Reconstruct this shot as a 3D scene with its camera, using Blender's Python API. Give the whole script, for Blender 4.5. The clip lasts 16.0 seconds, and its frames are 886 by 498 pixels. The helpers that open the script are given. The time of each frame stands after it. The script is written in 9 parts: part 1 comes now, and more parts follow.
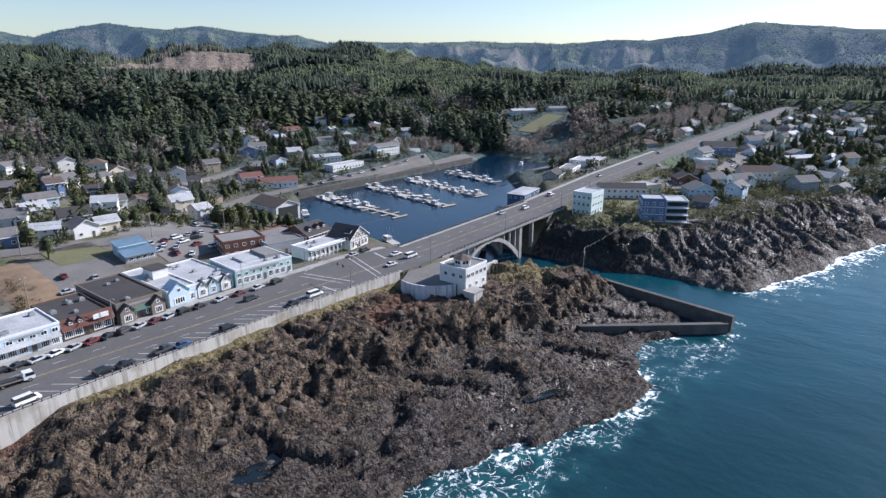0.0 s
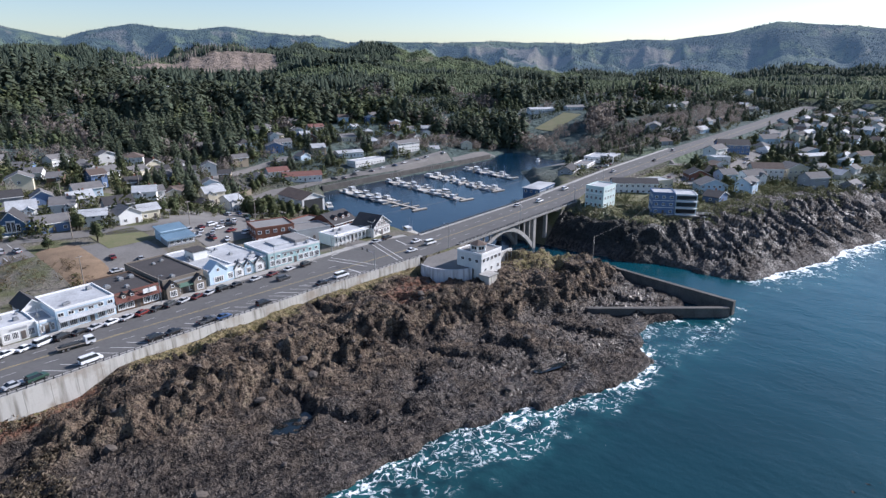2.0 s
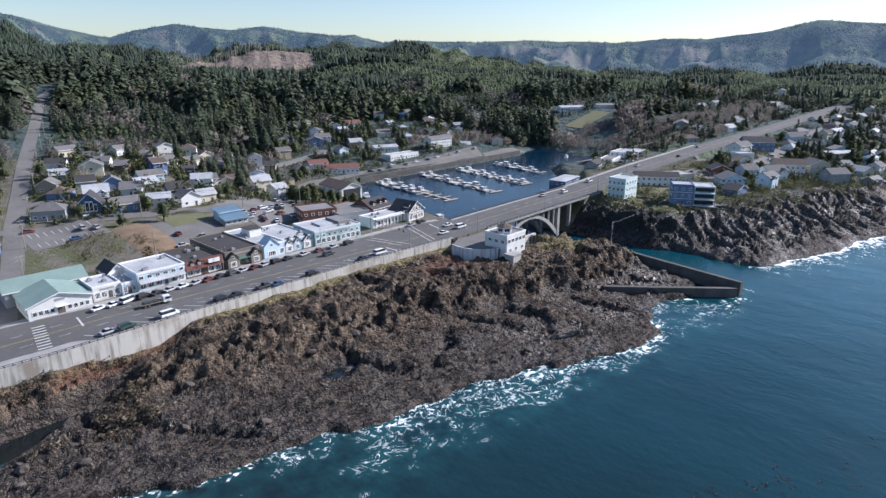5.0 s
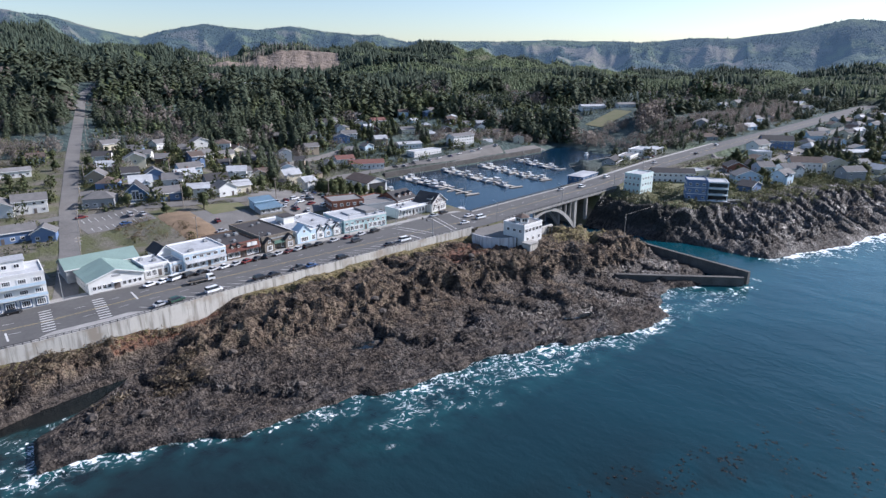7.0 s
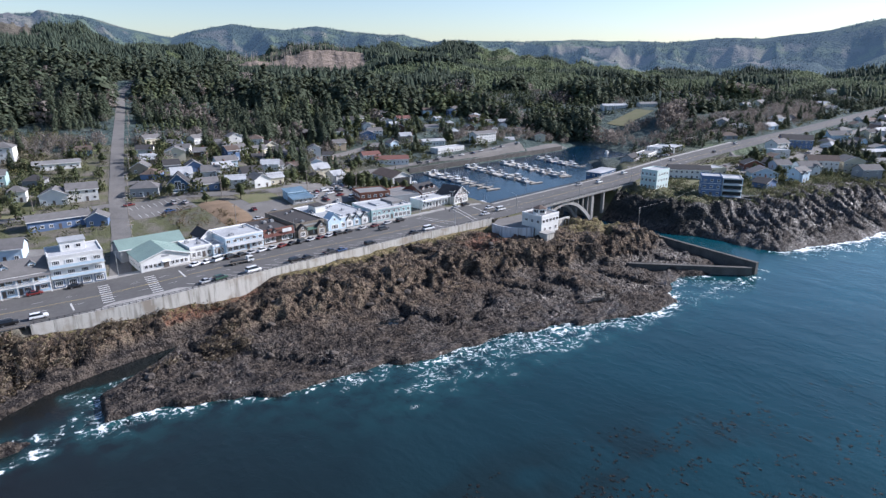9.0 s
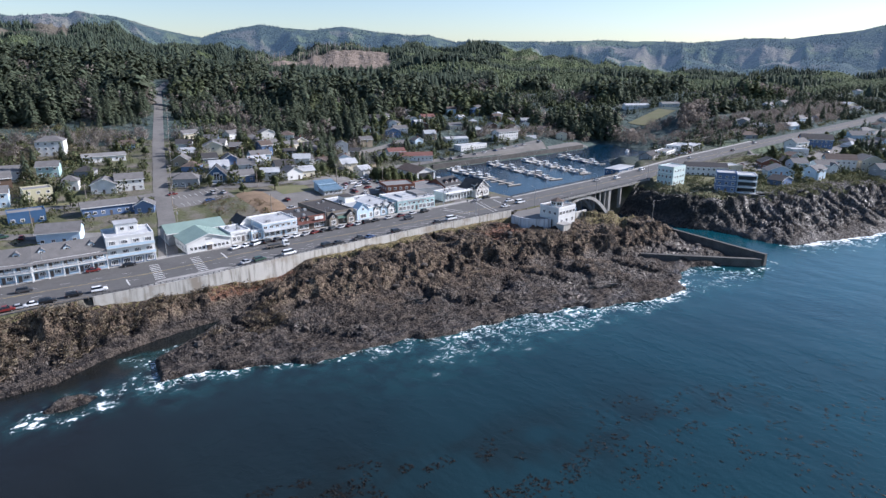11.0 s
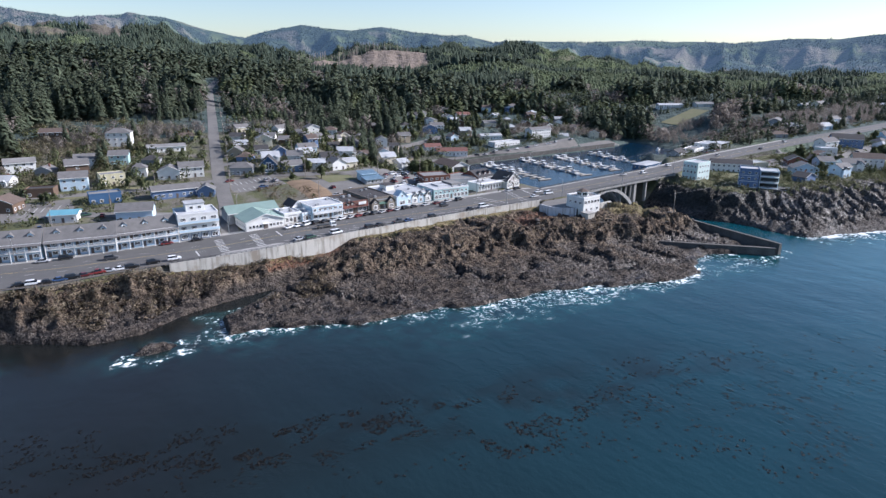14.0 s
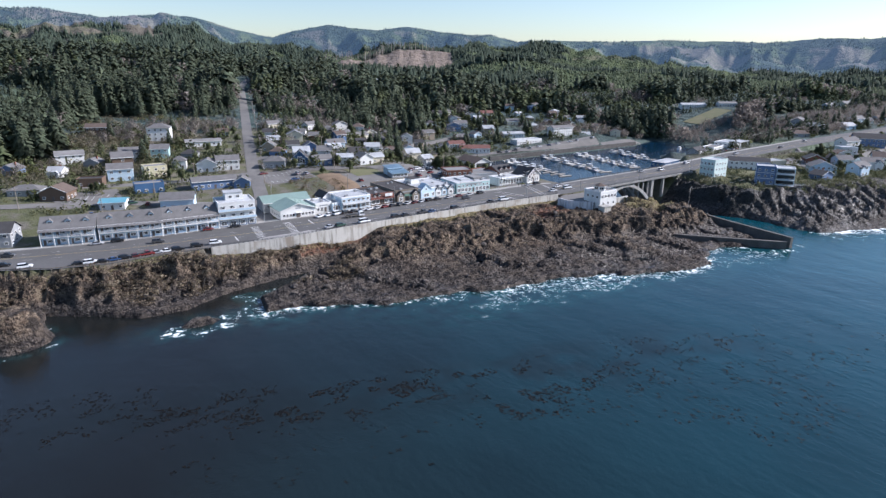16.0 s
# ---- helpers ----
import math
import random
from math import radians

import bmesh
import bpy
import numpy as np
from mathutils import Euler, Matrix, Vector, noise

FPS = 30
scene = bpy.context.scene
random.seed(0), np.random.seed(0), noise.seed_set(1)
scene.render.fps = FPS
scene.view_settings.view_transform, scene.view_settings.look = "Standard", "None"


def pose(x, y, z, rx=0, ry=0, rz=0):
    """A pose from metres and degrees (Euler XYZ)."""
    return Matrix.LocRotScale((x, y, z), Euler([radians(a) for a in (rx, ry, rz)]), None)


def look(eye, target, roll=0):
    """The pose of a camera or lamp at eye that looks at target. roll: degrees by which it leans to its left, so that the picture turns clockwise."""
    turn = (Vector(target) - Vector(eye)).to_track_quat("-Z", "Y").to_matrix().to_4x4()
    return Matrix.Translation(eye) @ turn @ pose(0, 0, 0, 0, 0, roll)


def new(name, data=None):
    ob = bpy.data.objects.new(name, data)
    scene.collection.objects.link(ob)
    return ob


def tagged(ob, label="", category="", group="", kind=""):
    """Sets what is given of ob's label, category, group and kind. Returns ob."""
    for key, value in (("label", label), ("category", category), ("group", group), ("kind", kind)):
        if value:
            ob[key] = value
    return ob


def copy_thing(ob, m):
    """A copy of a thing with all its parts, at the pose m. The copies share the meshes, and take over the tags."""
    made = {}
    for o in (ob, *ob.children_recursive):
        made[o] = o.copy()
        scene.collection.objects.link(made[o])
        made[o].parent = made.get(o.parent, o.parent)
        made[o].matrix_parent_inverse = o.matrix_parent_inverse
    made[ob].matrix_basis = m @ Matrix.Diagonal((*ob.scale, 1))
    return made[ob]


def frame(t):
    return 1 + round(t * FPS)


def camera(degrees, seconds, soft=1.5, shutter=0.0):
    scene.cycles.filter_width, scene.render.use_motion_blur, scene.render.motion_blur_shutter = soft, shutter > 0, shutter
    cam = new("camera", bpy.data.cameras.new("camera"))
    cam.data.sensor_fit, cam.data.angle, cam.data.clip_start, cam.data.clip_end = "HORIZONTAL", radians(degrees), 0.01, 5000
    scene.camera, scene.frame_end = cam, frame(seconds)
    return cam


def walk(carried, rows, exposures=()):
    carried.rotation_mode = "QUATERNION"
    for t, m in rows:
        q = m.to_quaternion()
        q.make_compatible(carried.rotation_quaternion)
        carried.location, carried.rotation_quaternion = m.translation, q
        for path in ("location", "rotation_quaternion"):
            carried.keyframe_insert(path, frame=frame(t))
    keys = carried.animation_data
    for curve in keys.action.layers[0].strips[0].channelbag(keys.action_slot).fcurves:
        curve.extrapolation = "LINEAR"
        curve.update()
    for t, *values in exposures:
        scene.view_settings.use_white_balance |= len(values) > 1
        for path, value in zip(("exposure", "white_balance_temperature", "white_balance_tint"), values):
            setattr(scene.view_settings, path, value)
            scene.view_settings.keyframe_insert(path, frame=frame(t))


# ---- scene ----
cam = camera(71.9, 16.0, soft=1.4)

# seconds, place, heading, tilt, roll of the drone
ROWS = [
    (0, -152.89, -135.59, 84.00, -51.800, -16.995, -0.041), (1, -158.87, -140.38, 83.78, -50.943, -16.992, -0.041),
    (2, -164.69, -145.19, 83.63, -50.031, -17.003, -0.041), (3, -170.41, -150.07, 83.51, -49.074, -17.022, -0.039),
    (4, -176.04, -155.05, 83.42, -48.081, -17.045, -0.033), (5, -181.62, -160.15, 83.33, -47.059, -17.069, -0.022),
    (6, -187.15, -165.40, 83.25, -46.017, -17.089, -0.005), (7, -192.64, -170.81, 83.16, -44.959, -17.105, 0.019),
    (8, -198.10, -176.39, 83.05, -43.890, -17.115, 0.050), (9, -203.52, -182.13, 82.93, -42.814, -17.119, 0.087),
    (10, -208.87, -188.02, 82.79, -41.734, -17.117, 0.129), (11, -214.14, -194.04, 82.65, -40.651, -17.112, 0.175),
    (12, -219.31, -200.18, 82.50, -39.566, -17.106, 0.223), (13, -224.32, -206.40, 82.36, -38.478, -17.103, 0.271),
    (14, -229.14, -212.65, 82.24, -37.386, -17.107, 0.316), (15, -233.71, -218.90, 82.15, -36.287, -17.123, 0.355),
    (16, -237.97, -225.09, 82.12, -35.178, -17.158, 0.385)]
walk(cam, [(t, pose(x, y, z, 90 + p, 0, h) @ pose(0, 0, 0, 0, 0, r)) for t, x, y, z, h, p, r in ROWS],
     exposures=[(0, 0.55, 5850, 15), (16, 0.66, 5850, 15)])

# ---- sky and sun: the sun stands down the coast road, to the south ----
SUN_AZ, SUN_EL = -26.0, 32.0
world = bpy.data.worlds.new("sky")
scene.world = world
world.use_nodes = True
wn = world.node_tree.nodes
sky = wn.new("ShaderNodeTexSky")
sky.sky_type, sky.sun_disc = "NISHITA", False
sky.sun_elevation, sky.sun_rotation = radians(SUN_EL), radians(90 - SUN_AZ)
sky.air_density, sky.dust_density, sky.ozone_density = 1.0, 0.45, 1.8
world.node_tree.links.new(sky.outputs["Color"], wn["Background"].inputs["Color"])
wn["Background"].inputs["Strength"].default_value = 0.094
sun_data = bpy.data.lights.new("sun", "SUN")
sun_data.energy, sun_data.angle, sun_data.color = 5.0, radians(0.53), (1.0, 0.925, 0.85)
sun = new("sun", sun_data)
sun.matrix_world = look((400 * math.cos(radians(SUN_AZ)), 400 * math.sin(radians(SUN_AZ)), 400 * math.tan(radians(SUN_EL))), (0, 0, 0))


# ---- small tools ----
def hashed(ix, iy, seed):
    h = (ix * 374761393 + iy * 668265263 + seed * 974634821) & 0x7FFFFFFF
    h = ((h ^ (h >> 13)) * 1274126177) & 0x7FFFFFFF
    return ((h ^ (h >> 16)) & 0xFFFF) / 65535.0


def vnoise(x, y, seed=0):
    """Smooth value noise, 0 to 1, on arrays."""
    x, y = np.asarray(x, float), np.asarray(y, float)
    ix, iy = np.floor(x).astype(np.int64), np.floor(y).astype(np.int64)
    fx, fy = x - ix, y - iy
    fx, fy = fx * fx * (3 - 2 * fx), fy * fy * (3 - 2 * fy)
    a, b = hashed(ix, iy, seed), hashed(ix + 1, iy, seed)
    c, d = hashed(ix, iy + 1, seed), hashed(ix + 1, iy + 1, seed)
    return (a * (1 - fx) + b * fx) * (1 - fy) + (c * (1 - fx) + d * fx) * fy


def fbm(x, y, octaves=4, seed=0, ridged=False):
    total, amp, norm = 0.0, 1.0, 0.0
    for k in range(octaves):
        n = vnoise(np.asarray(x) * 2.03**k + 17.3 * k, np.asarray(y) * 2.03**k - 9.1 * k, seed + k)
        total = total + amp * ((1 - abs(2 * n - 1)) if ridged else n)
        norm += amp
        amp *= 0.5
    return total / norm


def step(a, b, v):
    u = np.clip((np.asarray(v, float) - a) / (b - a), 0, 1)
    return u * u * (3 - 2 * u)


def grid_mesh(name, xs, ys, z):
    """One sheet over the lines xs, ys with heights z[ys, xs]."""
    nx, ny = len(xs), len(ys)
    gx, gy = np.meshgrid(xs, ys)
    me = bpy.data.meshes.new(name)
    me.vertices.add(nx * ny)
    me.vertices.foreach_set("co", np.stack([gx, gy, z], -1).ravel())
    i = np.arange(nx * ny).reshape(ny, nx)
    q = np.stack([i[:-1, :-1], i[:-1, 1:], i[1:, 1:], i[1:, :-1]], -1).reshape(-1, 4)
    me.loops.add(q.size)
    me.loops.foreach_set("vertex_index", q.ravel())
    me.polygons.add(len(q))
    me.polygons.foreach_set("loop_start", np.arange(0, q.size, 4))
    me.polygons.foreach_set("use_smooth", np.ones(len(q), bool))
    me.update(calc_edges=True)
    return me


def tri_mesh(name, verts, tris, smooth=False):
    me = bpy.data.meshes.new(name)
    me.vertices.add(len(verts))
    me.vertices.foreach_set("co", np.asarray(verts, float).ravel())
    tris = np.asarray(tris)
    me.loops.add(tris.size)
    me.loops.foreach_set("vertex_index", tris.ravel())
    me.polygons.add(len(tris))
    me.polygons.foreach_set("loop_start", np.arange(0, tris.size, 3))
    if smooth:
        me.polygons.foreach_set("use_smooth", np.ones(len(tris), bool))
    me.update(calc_edges=True)
    return me


def attribute(me, name, values):
    me.attributes.new(name, "FLOAT", "POINT").data.foreach_set("value", np.asarray(values, float).ravel())


def lines(*spans):
    """Grid lines: (from, to, step) spans one after another."""
    out = []
    for a, b, s in spans:
        out += list(np.linspace(a, b, max(1, round((b - a) / s)), endpoint=False))
    return np.array(out + [spans[-1][1]])


def growing(a, b, first, rate):
    out, s = [a], first
    while abs(out[-1]) < abs(b):
        out.append(out[-1] + math.copysign(s, b - a))
        s *= rate
    return np.array(out[1:])


def rotz(deg):
    return Matrix.Rotation(radians(deg), 4, "Z")


def part(name, bm, material, parent, label=""):
    """Links a bmesh as one mesh object under a thing or a part."""
    me = bpy.data.meshes.new(name)
    bm.to_mesh(me)
    bm.free()
    for m in (material if isinstance(material, (list, tuple)) else [material]):
        me.materials.append(m)
    ob = new(name, me)
    if parent is not None:
        ob.parent = parent
    if label:
        ob["label"] = label
    return ob


def shared(name, me, parent, m=None):
    ob = new(name, me)
    ob.parent = parent
    if m is not None:
        ob.matrix_basis = m
    return ob


def quad_box(bm, x0, x1, y0, y1, z0, z1, mat=0):
    v = [bm.verts.new(p) for p in ((x0, y0, z0), (x1, y0, z0), (x1, y1, z0), (x0, y1, z0), (x0, y0, z1), (x1, y0, z1), (x1, y1, z1), (x0, y1, z1))]
    for f in ((3, 2, 1, 0), (4, 5, 6, 7), (0, 1, 5, 4), (1, 2, 6, 5), (2, 3, 7, 6), (3, 0, 4, 7)):
        bm.faces.new([v[k] for k in f]).material_index = mat
    return v


def box(x0, x1, y0, y1, z0, z1, bevel=0.0):
    bm = bmesh.new()
    quad_box(bm, x0, x1, y0, y1, z0, z1)
    if bevel:
        bmesh.ops.bevel(bm, geom=bm.edges[:], offset=bevel, segments=1, affect="EDGES")
    return bm


def prism(bm, outline, z0, z1):
    """An upright solid over a closed outline (counter-clockwise)."""
    lo = [bm.verts.new((x, y, z0)) for x, y in outline]
    hi = [bm.verts.new((x, y, z1)) for x, y in outline]
    bm.faces.new(hi)
    bm.faces.new(lo[::-1])
    n = len(outline)
    for k in range(n):
        bm.faces.new((lo[k], lo[(k + 1) % n], hi[(k + 1) % n], hi[k]))
    return bm


def tube(bm, a, b, r0, r1=None, n=6):
    a, b = Vector(a), Vector(b)
    r1 = r0 if r1 is None else r1
    q = (b - a).to_track_quat("Z", "Y").to_matrix()
    ra = [bm.verts.new(a + q @ Vector((r0 * math.cos(6.2832 * k / n), r0 * math.sin(6.2832 * k / n), 0))) for k in range(n)]
    rb = [bm.verts.new(b + q @ Vector((r1 * math.cos(6.2832 * k / n), r1 * math.sin(6.2832 * k / n), 0))) for k in range(n)]
    for k in range(n):
        bm.faces.new((ra[k], ra[(k + 1) % n], rb[(k + 1) % n], rb[k]))
    bm.faces.new(ra[::-1])
    bm.faces.new(rb)


def empty(name, m, label, category, group="", kind=""):
    ob = new(name)
    ob.empty_display_size = 0.3
    ob.matrix_basis = m
    return tagged(ob, label, category, group, kind)


# ---- materials ----
def material(name, colour, rough=0.8, metal=0.0, vary=0.15, scale=1.0, bump=0.0, second=None, stain=0.0, spec=0.5):
    """A surface with grain and stains at two scales, in object metres."""
    mat = bpy.data.materials.new(name)
    mat.use_nodes = True
    nt = mat.node_tree
    n, l = nt.nodes, nt.links
    b = n["Principled BSDF"]
    b.inputs["Roughness"].default_value, b.inputs["Metallic"].default_value = rough, metal
    b.inputs["Specular IOR Level"].default_value = spec
    pos = n.new("ShaderNodeNewGeometry")
    rnd = n.new("ShaderNodeObjectInfo")
    off = n.new("ShaderNodeVectorMath")
    off.operation = "ADD"
    l.new(pos.outputs["Position"], off.inputs[0])
    fine, broad = n.new("ShaderNodeTexNoise"), n.new("ShaderNodeTexNoise")
    for t, s, d in ((fine, 2.2 / scale, 5), (broad, 0.22 / scale, 3)):
        t.inputs["Scale"].default_value, t.inputs["Detail"].default_value = s, d
        l.new(off.outputs[0], t.inputs["Vector"])
    mix = n.new("ShaderNodeMix")
    mix.data_type = "RGBA"
    other = second or tuple(c * (1 - 2.2 * vary) for c in colour)
    mix.inputs[6].default_value, mix.inputs[7].default_value = (*colour, 1), (*other, 1)
    add = n.new("ShaderNodeMath")
    add.operation = "MULTIPLY_ADD"
    add.inputs[1].default_value = 0.5
    l.new(fine.outputs["Fac"], add.inputs[0])
    half = n.new("ShaderNodeMath")
    half.operation = "MULTIPLY"
    half.inputs[1].default_value = 0.5
    l.new(broad.outputs["Fac"], half.inputs[0])
    l.new(half.outputs[0], add.inputs[2])
    ramp = n.new("ShaderNodeMapRange")
    ramp.inputs["From Min"].default_value, ramp.inputs["From Max"].default_value = 0.36, 0.64
    l.new(add.outputs[0], ramp.inputs["Value"])
    l.new(ramp.outputs[0], mix.inputs[0])
    hsv = n.new("ShaderNodeHueSaturation")
    val = n.new("ShaderNodeMath")
    val.operation = "MULTIPLY_ADD"
    val.inputs[1].default_value, val.inputs[2].default_value = 0.16, 0.92
    l.new(rnd.outputs["Random"], val.inputs[0])
    l.new(val.outputs[0], hsv.inputs["Value"])
    l.new(mix.outputs[2], hsv.inputs["Color"])
    l.new(hsv.outputs[0], b.inputs["Base Color"])
    if bump:
        bp = n.new("ShaderNodeBump")
        bp.inputs["Distance"].default_value = bump
        bp.inputs["Strength"].default_value = 0.7
        l.new(fine.outputs["Fac"], bp.inputs["Height"])
        l.new(bp.outputs[0], b.inputs["Normal"])
    return mat


# ---- the lie of the land ----
# shoreline at mean water, north to south, then round the harbour and the channel under the bridge
NORTH_SHORE = [(-2600, -40), (-420, 6), (-300, 6), (-264, -4), (-251, -20), (-240, -18), (-238, 4), (-225, -5), (-212, -16), (-198, -17), (-185, -10), (-170, -6), (-155, -4)]
REEF = [(-136, -4), (-150, -9), (-174, -21), (-176, -34), (-162, -37), (-149, -45), (-131, -50), (-115, -55), (-98, -60), (-81, -63), (-64, -66), (-52, -73), (-36, -79), (-22, -88), (-3, -88), (14, -80), (26, -79), (40, -88), (50, -80)]
CHANNEL = [(57, -52), (64, -40), (61, -28), (47, -14), (35, -5), (32, 25), (42, 55), (50, 80)]
BASIN = [(46, 132), (66, 142), (93, 176), (142, 176), (219, 174), (284, 175), (306, 184), (330, 189), (337, 172), (318, 141), (322, 110)]
SOUTH_BANK = [(279, 114), (245, 117), (215, 90), (190, 66), (150, 52), (104, 46), (82, 30), (81, 5), (80.5, -14), (80.5, -31), (81.5, -46)]
HEADLAND = [(88, -57), (89.5, -67), (85.5, -79), (86, -86), (88, -93), (102, -95), (126, -106), (158, -114), (204, -129), (300, -165), (520, -240), (2600, -800)]
COAST = NORTH_SHORE + REEF + CHANNEL + BASIN + SOUTH_BANK + HEADLAND
LAND = COAST + [(6000, -800), (6000, 6000), (-2600, 6000)]


def shore(px, py, outline=LAND):
    """Distance to the shoreline, positive on land."""
    px, py = np.asarray(px, float), np.asarray(py, float)
    best, inside = np.full(px.shape, 1e12), np.zeros(px.shape, bool)
    for (ax, ay), (bx, by) in zip(outline, outline[1:] + outline[:1]):
        dx, dy = bx - ax, by - ay
        u = np.clip(((px - ax) * dx + (py - ay) * dy) / (dx * dx + dy * dy), 0, 1)
        best = np.minimum(best, (px - ax - u * dx) ** 2 + (py - ay - u * dy) ** 2)
        cross = (ay > py) != (by > py)
        with np.errstate(divide="ignore", invalid="ignore"):
            inside ^= cross & (px < (bx - ax) * (py - ay) / (by - ay if by != ay else 1e-9) + ax)
    ragged = (fbm(px / 10, py / 10, 3, 57) - 0.5) * 9.0 * step(-22, -38, py)
    return np.where(inside, 1, -1) * np.sqrt(best) + ragged


ROAD_Z = [(-400, 12.5), (-230, 12.8), (-160, 13.0), (-130, 13.9), (-60, 14.2), (0, 14.6), (60, 15.4), (110, 15.8), (190, 19.0), (300, 21.0), (480, 23.0), (900, 30.0)]
WALL_Y = [(-400, 40), (-300, 34), (-250, 22), (-234, 13), (-218, 8.5), (-198, 9), (-182, 8), (-165, 6), (-147, 3.6), (-130, 3.2), (-110, 3.5), (-85, 3.0), (-50, 2.4), (-15, 0.0), (5, -2.0), (110, -2), (130, 2), (900, 2)]
KERB_Y = [(-400, 66), (-250, 47), (-211, 37), (-160, 34), (-145, 32), (-130, 29), (-60, 28.5), (0, 26), (20, 19.5), (120, 19.5), (300, 21), (900, 21)]
DROP = [(-400, 0.6), (-190, 0.7), (-176, 2.3), (-160, 3.8), (-150, 4.2), (-135, 3.2), (-115, 2.2), (-60, 2.0), (-10, 2.6), (110, 4.5)]
EDGE = [(-300, 0), (-180, 1), (-150, 3), (-125, 11), (-90, 17), (-50, 20), (-25, 26), (0, 36), (30, 46), (52, 42), (68, 28)]
SKYLINE = [(-8, 2.2), (4, 2.4), (6.2, 2.5), (10.1, 2.85), (13.2, 3.16), (16.3, 2.45), (18.6, 2.2), (20.9, 1.95), (24.5, 1.97), (28.2, 1.64), (31.5, 1.78), (35.8, 1.86),
           (40.2, 1.72), (44, 1.9), (48.4, 1.75), (50.8, 2.3), (53, 2.31), (56, 2.6), (58.4, 3.0), (61, 2.68), (63.5, 2.8), (65.4, 3.06), (68.3, 2.46), (70.1, 1.97),
           (73.2, 2.55), (76.3, 3.4), (78.8, 3.52), (83.1, 3.25), (85, 3.42), (87.3, 3.7), (92, 3.5), (100, 3.2)]
# lower ridges in front of the skyline, by bearing: low plantations, the cut hillside, the ridge behind it
HILL_A = [(-8, -1.2), (10, -1.35), (20, -1.3), (30, -1.15), (36, -0.75), (40, -1.0), (44, -0.6), (48, 0.1), (52, 0.1), (55, -1.0), (60, -1.2), (66, -0.9), (72, -0.2), (78, 0.25), (85, 0.6), (100, 0.8)]
NORTH_RISE = [(50, 0), (57, 3), (63, 8), (74, 23), (85, 33), (100, 35)]
HILL_B = [(-8, -0.9), (4, -1.1), (10, -1.2), (20, -1.1), (30, -0.9), (36, -0.3), (42, 0.2), (46, 0.7), (49, 1.0), (52, 1.1), (55, 1.2), (57, 0.95), (60, 0.6), (63, 0.3), (66, 0.3), (70, 0.7), (74, 1.5), (79, 2.0), (84, 1.9), (90, 1.9), (100, 1.9)]
HILL_C = [(-8, 0.7), (4, 0.4), (10, 0.1), (20, -0.3), (30, -0.1), (40, 0.5), (46, 1.35), (50, 1.75), (54, 1.9), (58, 1.35), (62, 1.15), (66, 1.2), (70, 1.3), (73, 2.0), (78, 2.9), (84, 2.8), (90, 2.8), (100, 2.6)]
HUB = (-195, -180, 83)


def along(table, v):
    xs, ys = zip(*table)
    return np.interp(v, xs, ys)


def road_z(x):
    return along(ROAD_Z, x)


def hill_z(x, y, r, az):
    """Inland hills: four ridges, one behind the other, with folds and side valleys."""
    lift = lambda table, dist: HUB[2] + dist * np.tan(np.radians(along(table, az)))
    a, b, c, far = lift(HILL_A, 1350) - 14, lift(HILL_B, 1900) - 14, lift(HILL_C, 2600) - 10, lift(SKYLINE, 3300) - 9
    rise_a, rise_b = along(NORTH_RISE, az), 1.25 * along(NORTH_RISE, az) + 3 * step(48, 60, az)
    nodes = [(700, 28 + rise_a), (1050, 40 + rise_b), (1350, a), (1480, a - 6), (1900, b), (2150, b - 14), (2600, c), (2850, c - 40), (3300, far), (4400, far - 120)]
    z = 20 + (8 + rise_a) * step(420, 700, r)
    for (r0, z0), (r1, z1) in zip(nodes, nodes[1:]):
        u = np.clip((r - r0) / (r1 - r0), 0, 1)
        z = np.where(r >= r0, z0 + (z1 - z0) * (0.5 * u + 0.5 * u * u * (3 - 2 * u)), z)
    calm = 1 - 0.7 * (1 - step(30, 40, az)) * (1 - step(2250, 2700, r))
    folds = fbm(az / 3.1 + 0.25 * fbm(x / 300, y / 300, 2, 8), r / 900, 3, 15, True)
    z = z + calm * (folds - 0.55) * 0.070 * np.clip(r - 1250, 0, 1500) * (1 - step(3050, 3250, r) * 0.92)
    return z + calm * (fbm(x / 260, y / 260, 4, 5) - 0.5) * np.clip(r - 650, 0, 1500) * 0.036 * (1 - 0.85 * step(2500, 3200, r))


